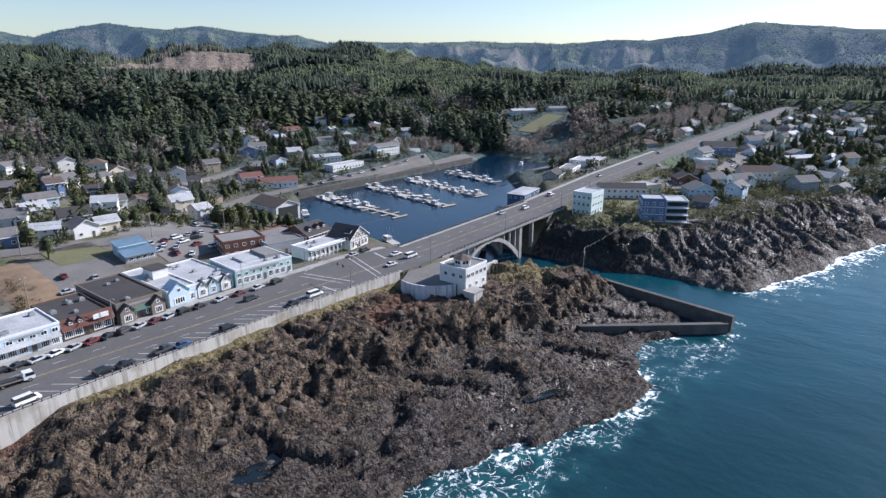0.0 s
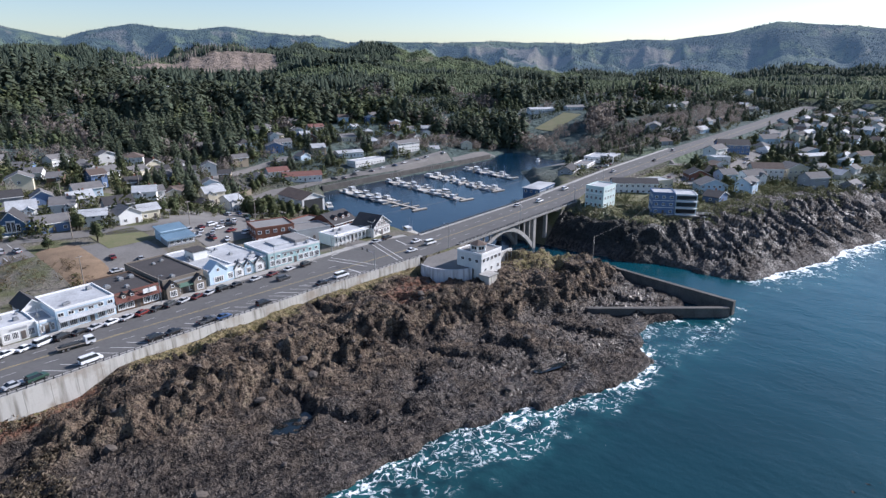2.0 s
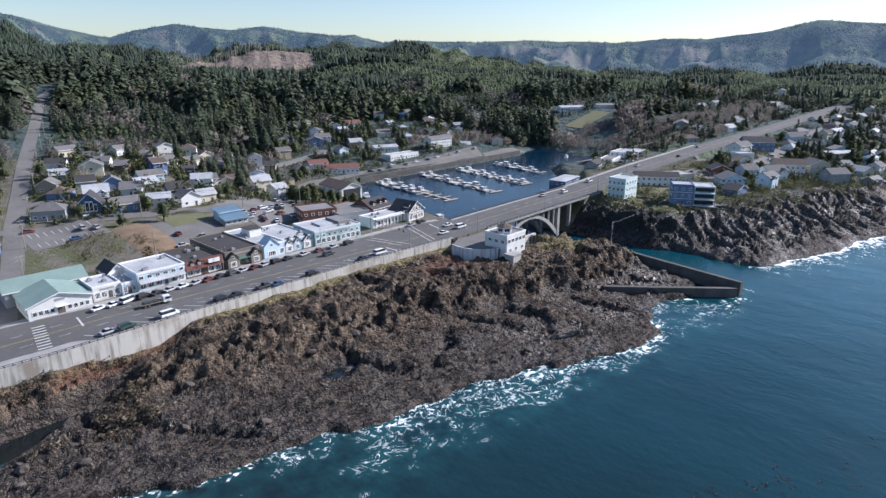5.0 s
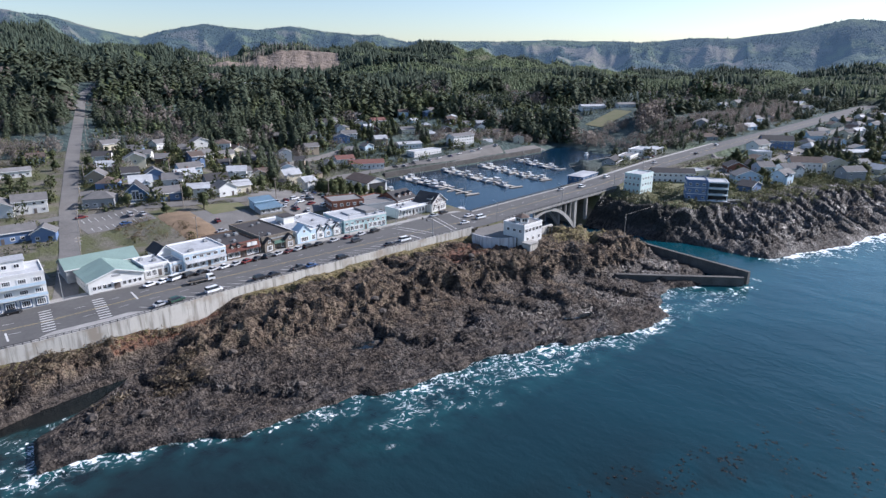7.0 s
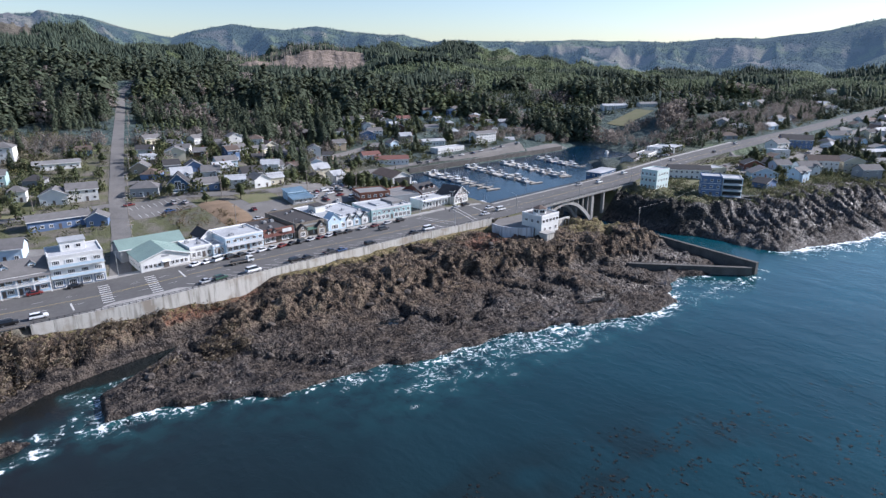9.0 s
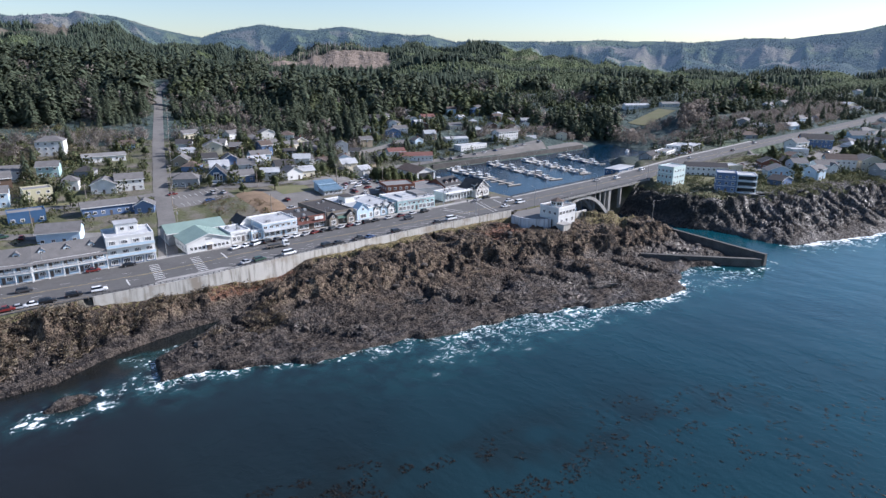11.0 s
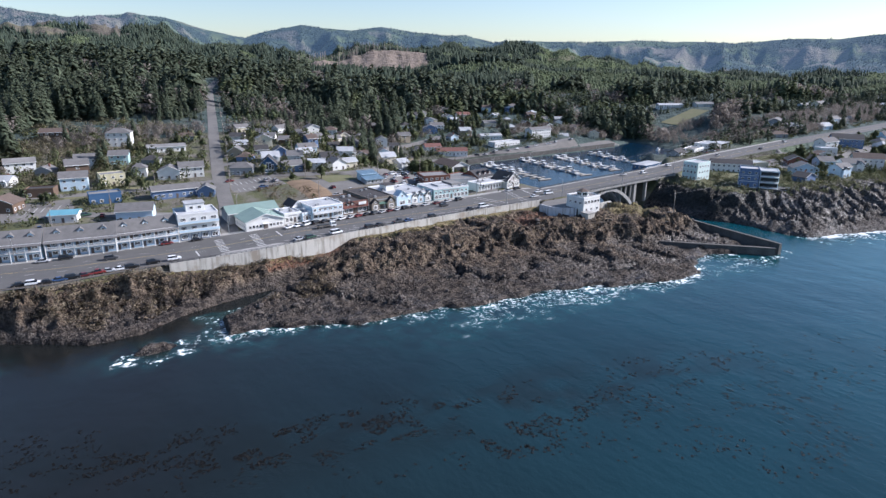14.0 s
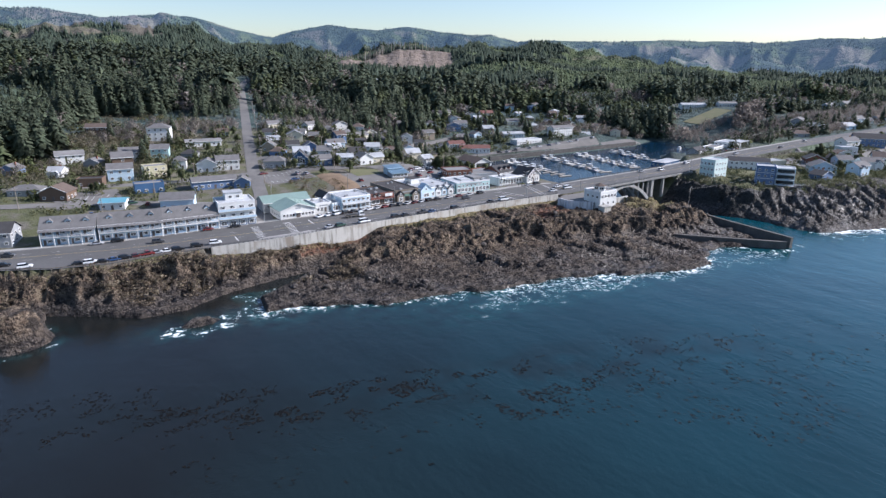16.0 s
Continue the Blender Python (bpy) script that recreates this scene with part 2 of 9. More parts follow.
def height(x, y, rough=True):
    """Ground level; rough adds the crags and strata of the shore rock."""
    x, y = np.asarray(x, float), np.asarray(y, float)
    d = shore(x, y)
    wall, kerb, rz = along(WALL_Y, x), along(KERB_Y, x), road_z(x)
    # town ground
    north = 1 - step(-60, 60, x)
    town = rz + north * np.clip(y - 46, 0, None) * 0.085 + north * step(60, 75, y) * step(-120, -100, x) * 1.5
    hx, hy = (x - 190) / 190, (y - 130) / 105
    bowl = 1 - step(0.75, 1.35, np.hypot(hx, hy))
    town = town * (1 - bowl) + (4.2 + 0.03 * np.clip(y - 185, 0, None)) * bowl
    ledge = 14 * step(140, 165, x)
    town = np.where((x > 8) & (y < kerb + 16 + ledge), np.maximum(town, rz + (np.minimum(town, rz) - rz) * step(2 + ledge, 16 + ledge, y - kerb)), town)
    # inland hills, by bearing from the bay
    r, az = np.hypot(x - HUB[0], y - HUB[1]), np.degrees(np.arctan2(y - HUB[1], x - HUB[0]))
    hills = hill_z(x, y, r, az)
    z = town + (hills - town) * step(430, 760, r)
    z = z + (rz - z) * step(190, 240, x) * (1 - step(4, 60, y - kerb))
    # seaward slopes
    b = wall - y
    e = along(EDGE, x)
    broad = fbm(x / 30, y / 30, 3, 21)
    width = 13 + 8 * broad
    s = step(e - 4, e + width, b + 9 * (broad - 0.5))
    top = rz - along(DROP, x) - 0.05 * np.clip(b, 0, 60)
    shelf = 1.4 + 3.2 * np.clip(d / 30, 0, 1)
    rock = top * (1 - s) + shelf * s
    rock_s = 13.5 - 0.03 * np.clip(b - 30, 0, 90) + np.clip(rz - 16, 0, None) * (1 - step(6, 55 + 0.6 * np.clip(x - 330, 0, 400), b))
    rock = np.where(x > 79, rock_s, rock)
    scarp = step(-64, -44, y)
    north_end = 1 - step(-142, -120, x)
    steep = np.where(x > 79, 0.27 + 0.2 * step(25, 60, d), 0.42 + 0.73 * north_end)
    steep = np.where((x > 70) & (x < 125), 1.08 * scarp + steep * (1 - scarp), np.where((x > 30) & (x <= 70) & (y > -42), 0.95, steep))
    cap = np.clip(d, 0, None) * steep + np.minimum(d, 2) * 0.35
    rock = np.minimum(rock, cap + 0.6)
    seaside = y < wall + np.where((x > -184) & (x < -4), 1.3, -0.3)
    bank = np.minimum(z, np.clip(d, 0, None) * 1.1 + 0.4)
    z = np.where(seaside, rock, np.where(bowl > 0, bank, z))
    z = np.where((x > 18) & (x < 108) & (y < 75), np.minimum(z, np.clip(d, 0, None) * 0.95 + 0.3), z)
    z = np.where((x > 235) & (y > 60), np.minimum(z, np.clip(d, 0, None) * 0.22 + 0.8), z)
    z = np.where(d < 0, np.maximum(-6, d * 0.6) - 0.3, z)
    if rough:
        amp = step(-1, 5, d) * seaside * np.clip(1 - (b < 3) * 0.8, 0, 1) * (1 - 0.75 * (x > 105) * (d > 45))
        craggy = 0.44 - 0.2 * s * (x < 70) + 0.8 * np.clip(4 * s * (1 - s), 0, 1) * (x < 70) + 0.12 * north_end - 0.34 * (x > 72) * scarp + 0.3 * (x > 92) * (1 - scarp)
        warp = 6 * fbm(x / 14, y / 14, 2, 41)
        big = fbm((x + warp) / 11, (y - warp) / 8, 4, 11, True)
        fine = fbm((x - warp) / 2.9, (y + warp) / 2.3, 3, 31, True)
        slabby = step(84, 96, x)
        z = z + amp * craggy * ((big - 0.62) * (7.4 - 6.1 * slabby) + (fine - 0.6) * (3.4 - 2.0 * slabby))
        mid = fbm((x + 0.7 * warp) / 5.2, (y - 0.5 * warp) / 4.0, 2, 37, True)
        z = z + amp * np.clip(craggy - 0.15, 0, 1) * (mid - 0.55) * (3.4 - 2.6 * slabby)
        z = z + amp * (0.5 + 0.5 * craggy) * (fbm((x + warp) / 1.25, (y - warp) / 1.0, 2, 33, True) - 0.55) * 1.7
        # gullies, and strata that lean seaward
        gully = step(0.80, 0.97, 1 - abs(2 * fbm((x + 0.6 * y) / 16, (y - 0.2 * x) / 26, 2, 51) - 1))
        z = z - amp * gully * 2.2 * np.clip(d / 10, 0, 1)
        lean = ((x * 0.42 + y + 1.1 * warp) / 2.7) % 1.0
        z = z + amp * (0.5 + 0.3 * (x > 82) + 1.0 * s * (x < 70)) * (lean * lean - 0.4) * step(2, 9, d)
        slab = ((y * 0.55 - x * 0.85 + 4.0 * warp) / 9.5) % 1.0
        z = z + amp * (x > 84) * (slab**1.6 - 0.35) * 3.4 * step(2, 12, d) * (1 - step(60, 80, d)) * (1 - 0.6 * scarp)
        leaf = ((y * 0.50 - x * 0.87 + 2.6 * warp) / 3.1) % 1.0
        z = z + amp * (x > 84) * (leaf**2 - 0.33) * 1.5 * step(2, 9, d) * (1 - 0.6 * scarp)
        # broken ledges
        tread = 1.5 + 0.5 * broad
        q = z / tread + 0.35 * warp
        ledge_z = (np.floor(q) + step(0.30, 0.92, q - np.floor(q)) - 0.35 * warp) * tread
        z = z + (ledge_z - z) * 0.62 * (amp > 0.2) * step(2.4, 5.0, z) * (1 - slabby)
        # low reef rock stays above the swell
        z = np.where(seaside & (d > 2.5), np.maximum(z, 0.35 + 0.5 * fine), z)
        # tide pool
        z = z - 2.4 * (1 - step(0.55, 1.15, np.hypot((x + 92) / 7, (y + 38) / 4.5))) * seaside
        # sea stack beside the point, and the half-drowned rock off the reef
        z = np.maximum(z, 11.5 * (1 - step(3.5, 9.5, np.hypot((x + 246) / 1.1, y + 15))) + (big - 0.5) * 3 * (np.hypot(x + 246, y + 15) < 11) - 1.5)
        z = np.maximum(z, 2.5 * (1 - step(0.25, 1.0, np.hypot((x + 197) / 8.5, (y + 31.0) / 3.6))) * (0.5 + fine) - 0.6 * (d < 0) - 0.4)
    return z


xs = np.concatenate([growing(-285, -2500, 9, 1.14)[::-1], lines((-285, -262, 3), (-262, 75, 0.64), (75, 235, 0.95), (235, 560, 5)), growing(560, 4300, 8, 1.075)])
ys = np.concatenate([growing(-150, -900, 6, 1.2)[::-1], lines((-150, -100, 2.0), (-100, 10, 0.64), (10, 60, 2.0), (60, 320, 4)), growing(320, 4500, 6, 1.07)])
gx, gy = np.meshgrid(xs, ys)
gz = height(gx, gy)
gz = gz - 60 * step(1010, 1150, np.hypot(gx - HUB[0], gy - HUB[1]))


# ---- materials of ground and water ----
class Nodes:
    """Short hand for building a node material."""

    def __init__(self, name):
        self.mat = bpy.data.materials.new(name)
        self.mat.use_nodes = True
        self.nt = self.mat.node_tree
        self.bsdf = self.nt.nodes["Principled BSDF"]
        self.geo = self.nt.nodes.new("ShaderNodeNewGeometry")

    def node(self, kind, **sockets):
        n = self.nt.nodes.new(kind)
        for key, value in sockets.items():
            n.inputs[key].default_value = value
        return n

    def link(self, a, b):
        self.nt.links.new(a, b)

    def noise(self, scale, detail=4.0, stretch=None):
        n = self.node("ShaderNodeTexNoise", Scale=scale, Detail=detail)
        src = self.geo.outputs["Position"]
        if stretch:
            m = self.node("ShaderNodeMapping")
            m.inputs["Scale"].default_value = stretch
            self.link(src, m.inputs["Vector"])
            src = m.outputs[0]
        self.link(src, n.inputs["Vector"])
        return n.outputs["Fac"]

    def cells(self, scale, feature="F1", stretch=None):
        n = self.node("ShaderNodeTexVoronoi", Scale=scale)
        n.feature = feature
        src = self.geo.outputs["Position"]
        if stretch:
            m = self.node("ShaderNodeMapping")
            m.inputs["Scale"].default_value = stretch
            self.link(src, m.inputs["Vector"])
            src = m.outputs[0]
        self.link(src, n.inputs["Vector"])
        return n.outputs["Distance"]

    def attr(self, name):
        n = self.node("ShaderNodeAttribute")
        n.attribute_name = name
        return n.outputs["Fac"]

    def math(self, op, a, b=None, c=None):
        n = self.node("ShaderNodeMath")
        n.operation = op
        for k, v in enumerate((a, b, c)):
            if v is None:
                continue
            if isinstance(v, (int, float)):
                n.inputs[k].default_value = v
            else:
                self.link(v, n.inputs[k])
        return n.outputs[0]

    def span(self, v, a, b, lo=0.0, hi=1.0):
        n = self.node("ShaderNodeMapRange")
        for k, w in zip(("From Min", "From Max", "To Min", "To Max"), (a, b, lo, hi)):
            n.inputs[k].default_value = w
        self.link(v, n.inputs["Value"])
        return n.outputs[0]

    def mix(self, fac, a, b):
        n = self.node("ShaderNodeMix")
        n.data_type = "RGBA"
        if isinstance(fac, (int, float)):
            n.inputs[0].default_value = fac
        else:
            self.link(fac, n.inputs[0])
        for k, v in ((6, a), (7, b)):
            if isinstance(v, tuple):
                n.inputs[k].default_value = (*v, 1)
            else:
                self.link(v, n.inputs[k])
        return n.outputs[2]

    def bump(self, h, dist, strength=0.8, normal=None):
        n = self.node("ShaderNodeBump", Distance=dist, Strength=strength)
        self.link(h, n.inputs["Height"])
        if normal is not None:
            self.link(normal, n.inputs["Normal"])
        return n.outputs[0]


def ground_material():
    k = Nodes("ground_cover")
    n1, n2, n3 = k.noise(0.09, 6), k.noise(0.8, 6), k.noise(3.2, 4)
    n4 = k.noise(0.28, 7)
    n5 = k.noise(1.7, 8)
    chip = k.cells(0.55, "F1", (1.0, 1.0, 1.8))
    rock = k.mix(k.span(n1, 0.4, 0.62), (0.094, 0.066, 0.047), (0.152, 0.112, 0.079))
    rock = k.mix(k.span(n2, 0.46, 0.66), rock, (0.245, 0.190, 0.138))
    # dark crevices and pits: shade and black wet rock put into the colour
    rock = k.mix(k.span(n4, 0.51, 0.40), rock, (0.034, 0.027, 0.022))
    rock = k.mix(k.math("MULTIPLY", k.span(n4, 0.56, 0.66), 0.7), rock, (0.215, 0.170, 0.115))
    rock = k.mix(k.span(n5, 0.46, 0.36), rock, (0.030, 0.024, 0.020))
    rock = k.mix(k.span(chip, 0.62, 0.95, 0.0, 0.6), rock, (0.036, 0.030, 0.026))
    grain = k.noise(0.55, 7, (1.0, 2.1, 1.6))
    slate = k.mix(k.span(grain, 0.42, 0.62), (0.055, 0.051, 0.048), (0.215, 0.200, 0.185))
    slate = k.mix(k.span(k.noise(0.30, 6, (1.5, 0.5, 1.0)), 0.60, 0.70), slate, (0.24, 0.235, 0.23))
    rock = k.mix(k.attr("slate"), rock, slate)
    # shade of the north-facing scarp is put into the rock colour
    rock = k.mix(k.attr("scarp_shade"), rock, k.mix(k.span(n2, 0.4, 0.66), (0.012, 0.013, 0.011), (0.032, 0.032, 0.026)))
    streak = k.math("MULTIPLY_ADD", k.noise(0.6, 8, (0.40, 1.5, 1.0)), 0.7, k.math("MULTIPLY", n4, 0.3))
    wet = k.mix(k.span(streak, 0.44, 0.58), (0.018, 0.015, 0.015), (0.098, 0.080, 0.066))
    wet = k.mix(k.span(n5, 0.56, 0.70), wet, (0.17, 0.145, 0.122))
    col = k.mix(k.attr("wet"), rock, wet)
    col = k.mix(k.math("MULTIPLY", k.attr("soil"), k.span(n2, 0.35, 0.6)), col, (0.21, 0.105, 0.068))
    grass = k.mix(k.span(n2, 0.4, 0.6), (0.27, 0.215, 0.115), (0.155, 0.135, 0.062))
    grass = k.mix(k.attr("slate"), grass, k.mix(k.span(n2, 0.42, 0.58), (0.135, 0.125, 0.062), (0.075, 0.092, 0.040)))
    patch = k.math("ADD", k.attr("veg"), k.math("MULTIPLY", k.math("SUBTRACT", n2, 0.5), 1.5))
    col = k.mix(k.span(patch, 0.42, 0.62), col, grass)
    town = k.mix(k.span(n1, 0.42, 0.56), (0.145, 0.132, 0.108), (0.095, 0.100, 0.048))
    town = k.mix(k.span(n2, 0.55, 0.72), town, (0.066, 0.068, 0.037))
    col = k.mix(k.attr("town"), col, town)
    far1, far2, far3 = k.noise(0.006, 5), k.noise(0.03, 6), k.noise(0.11, 4)
    wood = k.mix(k.span(far2, 0.38, 0.62), (0.044, 0.069, 0.065), (0.060, 0.088, 0.080))
    wood = k.mix(k.span(far1, 0.56, 0.66), wood, (0.088, 0.118, 0.066))
    wood = k.mix(k.math("MULTIPLY", k.span(far1, 0.44, 0.36), k.span(far3, 0.4, 0.6)), wood, (0.098, 0.098, 0.078))
    col = k.mix(k.attr("wood"), col, wood)
    cut = k.mix(k.span(far3, 0.35, 0.65), (0.26, 0.20, 0.155), (0.15, 0.125, 0.09))
    col = k.mix(k.attr("cut"), col, cut)
    k.link(col, k.bsdf.inputs["Base Color"])
    sheen = k.math("MULTIPLY", k.math("MAXIMUM", k.attr("wet"), k.math("MULTIPLY", k.attr("slab"), 0.75)), k.span(n1, 0.44, 0.58))
    k.link(k.span(sheen, 0, 1, 0.95, 0.28), k.bsdf.inputs["Roughness"])
    k.bsdf.inputs["Specular IOR Level"].default_value = 0.35
    h = k.math("MULTIPLY_ADD", k.math("ABSOLUTE", k.math("SUBTRACT", k.noise(0.5, 9), 0.5)), 2.4, k.math("MULTIPLY_ADD", n3, 0.6, k.math("MULTIPLY_ADD", n5, 0.9, k.math("MULTIPLY", chip, -0.7))))
    rocky = k.math("SUBTRACT", 1.0, k.math("MAXIMUM", k.attr("town"), k.attr("wood")))
    h = k.math("MULTIPLY", h, k.span(rocky, 0, 1, 0.2, 1.0))
    trees = k.math("MULTIPLY", k.math("MULTIPLY", k.attr("wood"), far3), 9.0)
    b1 = k.bump(h, 1.5, 0.9)
    k.link(k.bump(trees, 1.0, 0.7, b1), k.bsdf.inputs["Normal"])
    return k.mat


def sea_material():
    k = Nodes("sea_water")
    b = k.bsdf
    foam, churn = k.attr("foam"), k.attr("churn")
    vein = k.node("ShaderNodeTexNoise", Scale=0.30, Detail=7.0, Distortion=1.4)
    k.link(k.geo.outputs["Position"], vein.inputs["Vector"])
    lace = k.span(k.math("ABSOLUTE", k.math("SUBTRACT", vein.outputs["Fac"], 0.5)), 0.036, 0.010)
    fleck = k.span(k.noise(0.5, 6), 0.42, 0.56)
    torn = k.noise(0.16, 5)
    body = k.math("ADD", foam, k.math("MULTIPLY", k.math("SUBTRACT", torn, 0.5), 1.9))
    solid = k.span(k.math("ADD", body, k.math("MULTIPLY", k.math("SUBTRACT", k.noise(0.55, 7), 0.5), 2.3)), 0.60, 0.76)
    solid = k.math("MULTIPLY", solid, k.span(foam, 0.10, 0.26))
    thin = k.math("MULTIPLY", k.math("MULTIPLY", k.span(k.math("ADD", churn, k.math("MULTIPLY", k.math("SUBTRACT", torn, 0.5), 1.6)), 0.42, 0.75), lace), fleck)
    white = k.math("MAXIMUM", solid, thin)
    swell = k.noise(0.02, 3)
    split = k.node("ShaderNodeSeparateXYZ")
    k.link(k.geo.outputs["Position"], split.inputs[0])
    off = k.math("ADD", split.outputs[0], k.math("MULTIPLY", split.outputs[1], -0.5))
    # view-dependent brightening of the sea is put into its colour, dim to bright
    dim_sea = k.mix(k.span(swell, 0.35, 0.65), (0.0095, 0.0100, 0.0098), (0.0110, 0.0135, 0.0135))
    bright_sea = k.mix(k.span(swell, 0.35, 0.65), (0.0020, 0.047, 0.066), (0.0026, 0.061, 0.086))
    deep = k.mix(k.span(off, -175.0, 165.0), dim_sea, bright_sea)
    deep = k.mix(k.attr("bay"), deep, (0.004, 0.022, 0.046))
    deep = k.mix(k.math("MULTIPLY", k.attr("kelp_bed"), 0.55), deep, (0.008, 0.0105, 0.0095))
    tint = k.mix(k.math("MULTIPLY", churn, k.span(torn, 0.35, 0.6)), deep, (0.022, 0.105, 0.115))
    k.link(k.mix(white, tint, (0.82, 0.86, 0.87)), b.inputs["Base Color"])
    k.link(k.span(white, 0, 1, 0.16, 0.9), b.inputs["Roughness"])
    b.inputs["IOR"].default_value = 1.33
    w1 = k.noise(0.10, 3, (1.0, 0.45, 1.0))
    w2 = k.noise(0.55, 4, (1.0, 0.6, 1.0))
    w3 = k.noise(2.2, 3)
    h = k.math("MULTIPLY_ADD", w1, 1.5, k.math("MULTIPLY_ADD", w2, 0.42, k.math("MULTIPLY", w3, 0.16)))
    calm = k.span(k.attr("bay"), 0, 1, 1.0, 0.25)
    h = k.math("MULTIPLY_ADD", white, 0.35, k.math("MULTIPLY", h, calm))
    k.link(k.bump(h, 1.0, 0.22), b.inputs["Normal"])
    return k.mat


GROUND, SEA = ground_material(), sea_material()
ground_me = grid_mesh("ground", xs, ys, gz)
ground = tagged(new("ground", ground_me), "dark lava-rock shore, town ground and wooded hills", "ground", kind="structure")
ground_me.materials.append(GROUND)
gd = shore(gx, gy)
gb = along(WALL_Y, gx) - gy
gr = np.hypot(gx - HUB[0], gy - HUB[1])
gaz = np.degrees(np.arctan2(gy - HUB[1], gx - HUB[0]))
seaward = gb > 0.2
mottle = fbm(gx / 7, gy / 7, 3, 71)
attribute(ground_me, "wet", seaward * (1 - step(3.0, 6.4, gz + 3.0 * (mottle - 0.5))) * (1 - 0.55 * (gx > 85)))
attribute(ground_me, "soil", seaward * step(0.2, 0.6, 1 - np.hypot((gx + 22) / 24, (gb - 15) / 11)) + seaward * (gx > -150) * (gx < -118) * (gb < 4))
strip = (1 - step(2.0, 7, gb + 6 * (mottle - 0.5))) * step(-122, -100, gx) * (1 - step(-5, 5, gx))
knoll = (1 - step(0.6, 1.25, np.hypot((gx - 36) / 22, (gb - 22) / 17))) * 0.62
south = (gx > 100) * np.maximum(step(50, 68, gd), step(-60, -48, gy) * step(15, 21, gd)) * 0.75 * (1 - step(-2, 6, gy))
north = (gx < -125) * (1 - step(0, 6, gb)) * 0.5
attribute(ground_me, "veg", seaward * np.clip(strip * 0.95 + knoll + south + north, 0, 1))
attribute(ground_me, "slate", 0.92 * step(78, 84, gx))
attribute(ground_me, "slab", step(84, 92, gx) * seaward * (1 - step(48, 66, gd)))
# where the scarp's painted shade lies
attribute(ground_me, "scarp_shade", 0.9 * step(76, 80, gx) * (1 - step(124, 140, gx)) * step(-62, -48, gy + 5 * (mottle - 0.5)))
wood = np.clip(0.8 * step(235, 300, gx) * (gy < 140) + step(380, 560, gr) + (gy > 240) * step(150, 320, gr), 0, 1) * (~seaward | ((gx > 240) & (gd > 45)))
attribute(ground_me, "wood", wood)
attribute(ground_me, "town", (~seaward) * (1 - wood))
attribute(ground_me, "cut", (1 - step(0.7, 1.0, np.hypot((gx + 128) / 34, (gy - 585) / 34) + 0.5 * (mottle - 0.5))) * (gr < 1000))


def felled(az, r):
    """1 on the logged hillside, 0 elsewhere."""
    low = 1420 + 75 * np.clip(57.5 - az, 0, 4) + 18 * np.clip(az - 59, 0, 8)
    return (az > 54.4) & (az < 66) & (r > low) & (r < 1950 - 14 * np.clip(az - 55, 0, 7) - 40 * np.clip(az - 62, 0, 6))


def planted_young(x, y, az, r):
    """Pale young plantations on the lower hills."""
    n = fbm(x / 130, y / 130, 3, 5)
    low = ((az > 34) & (az < 45) & (r > 850) & (r < 1560)) | ((az > 2) & (az < 34) & (r > 1000) & (r < 2300))
    high = ((az > 28) & (az < 47) & (r > 1750) & (r < 2500)) | ((az > 58) & (az < 66) & (r > 1950) & (r < 2300))
    return np.where(low, n > 0.33, np.where(high, n > 0.42, n > 0.64))


def hill_material(name, glow):
    """Wooded hillside under a canopy; glow adds blue distance haze as emission."""
    k = Nodes(name)
    n1, n2, n3, n4 = k.noise(0.0045, 5), k.noise(0.02, 6), k.noise(0.075, 5), k.noise(0.22, 3)
    wood = k.mix(k.span(n2, 0.40, 0.60), (0.024, 0.036, 0.030), (0.042, 0.058, 0.044))
    wood = k.mix(k.span(k.math("MULTIPLY_ADD", n2, 0.35, k.math("MULTIPLY", n1, 0.65)), 0.52, 0.58), wood, (0.066, 0.086, 0.048))
    wood = k.mix(k.attr("young"), wood, k.mix(k.span(n3, 0.4, 0.6), (0.058, 0.078, 0.038), (0.090, 0.110, 0.052)))
    bare = k.mix(k.span(n3, 0.38, 0.62), (0.265, 0.215, 0.180), (0.160, 0.132, 0.105))
    col = k.mix(k.attr("felled"), wood, bare)
    k.link(col, k.bsdf.inputs["Base Color"])
    k.bsdf.inputs["Roughness"].default_value = 0.95
    k.bsdf.inputs["Specular IOR Level"].default_value = 0.1
    k.link(k.bump(k.math("MULTIPLY_ADD", n4, 4.0, k.math("MULTIPLY", n3, 12.0)), 1.0, 0.75), k.bsdf.inputs["Normal"])
    # blue emission stands in for haze over the far ranges
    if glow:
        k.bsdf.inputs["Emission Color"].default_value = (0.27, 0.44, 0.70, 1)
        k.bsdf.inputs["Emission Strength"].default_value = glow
    return k.mat


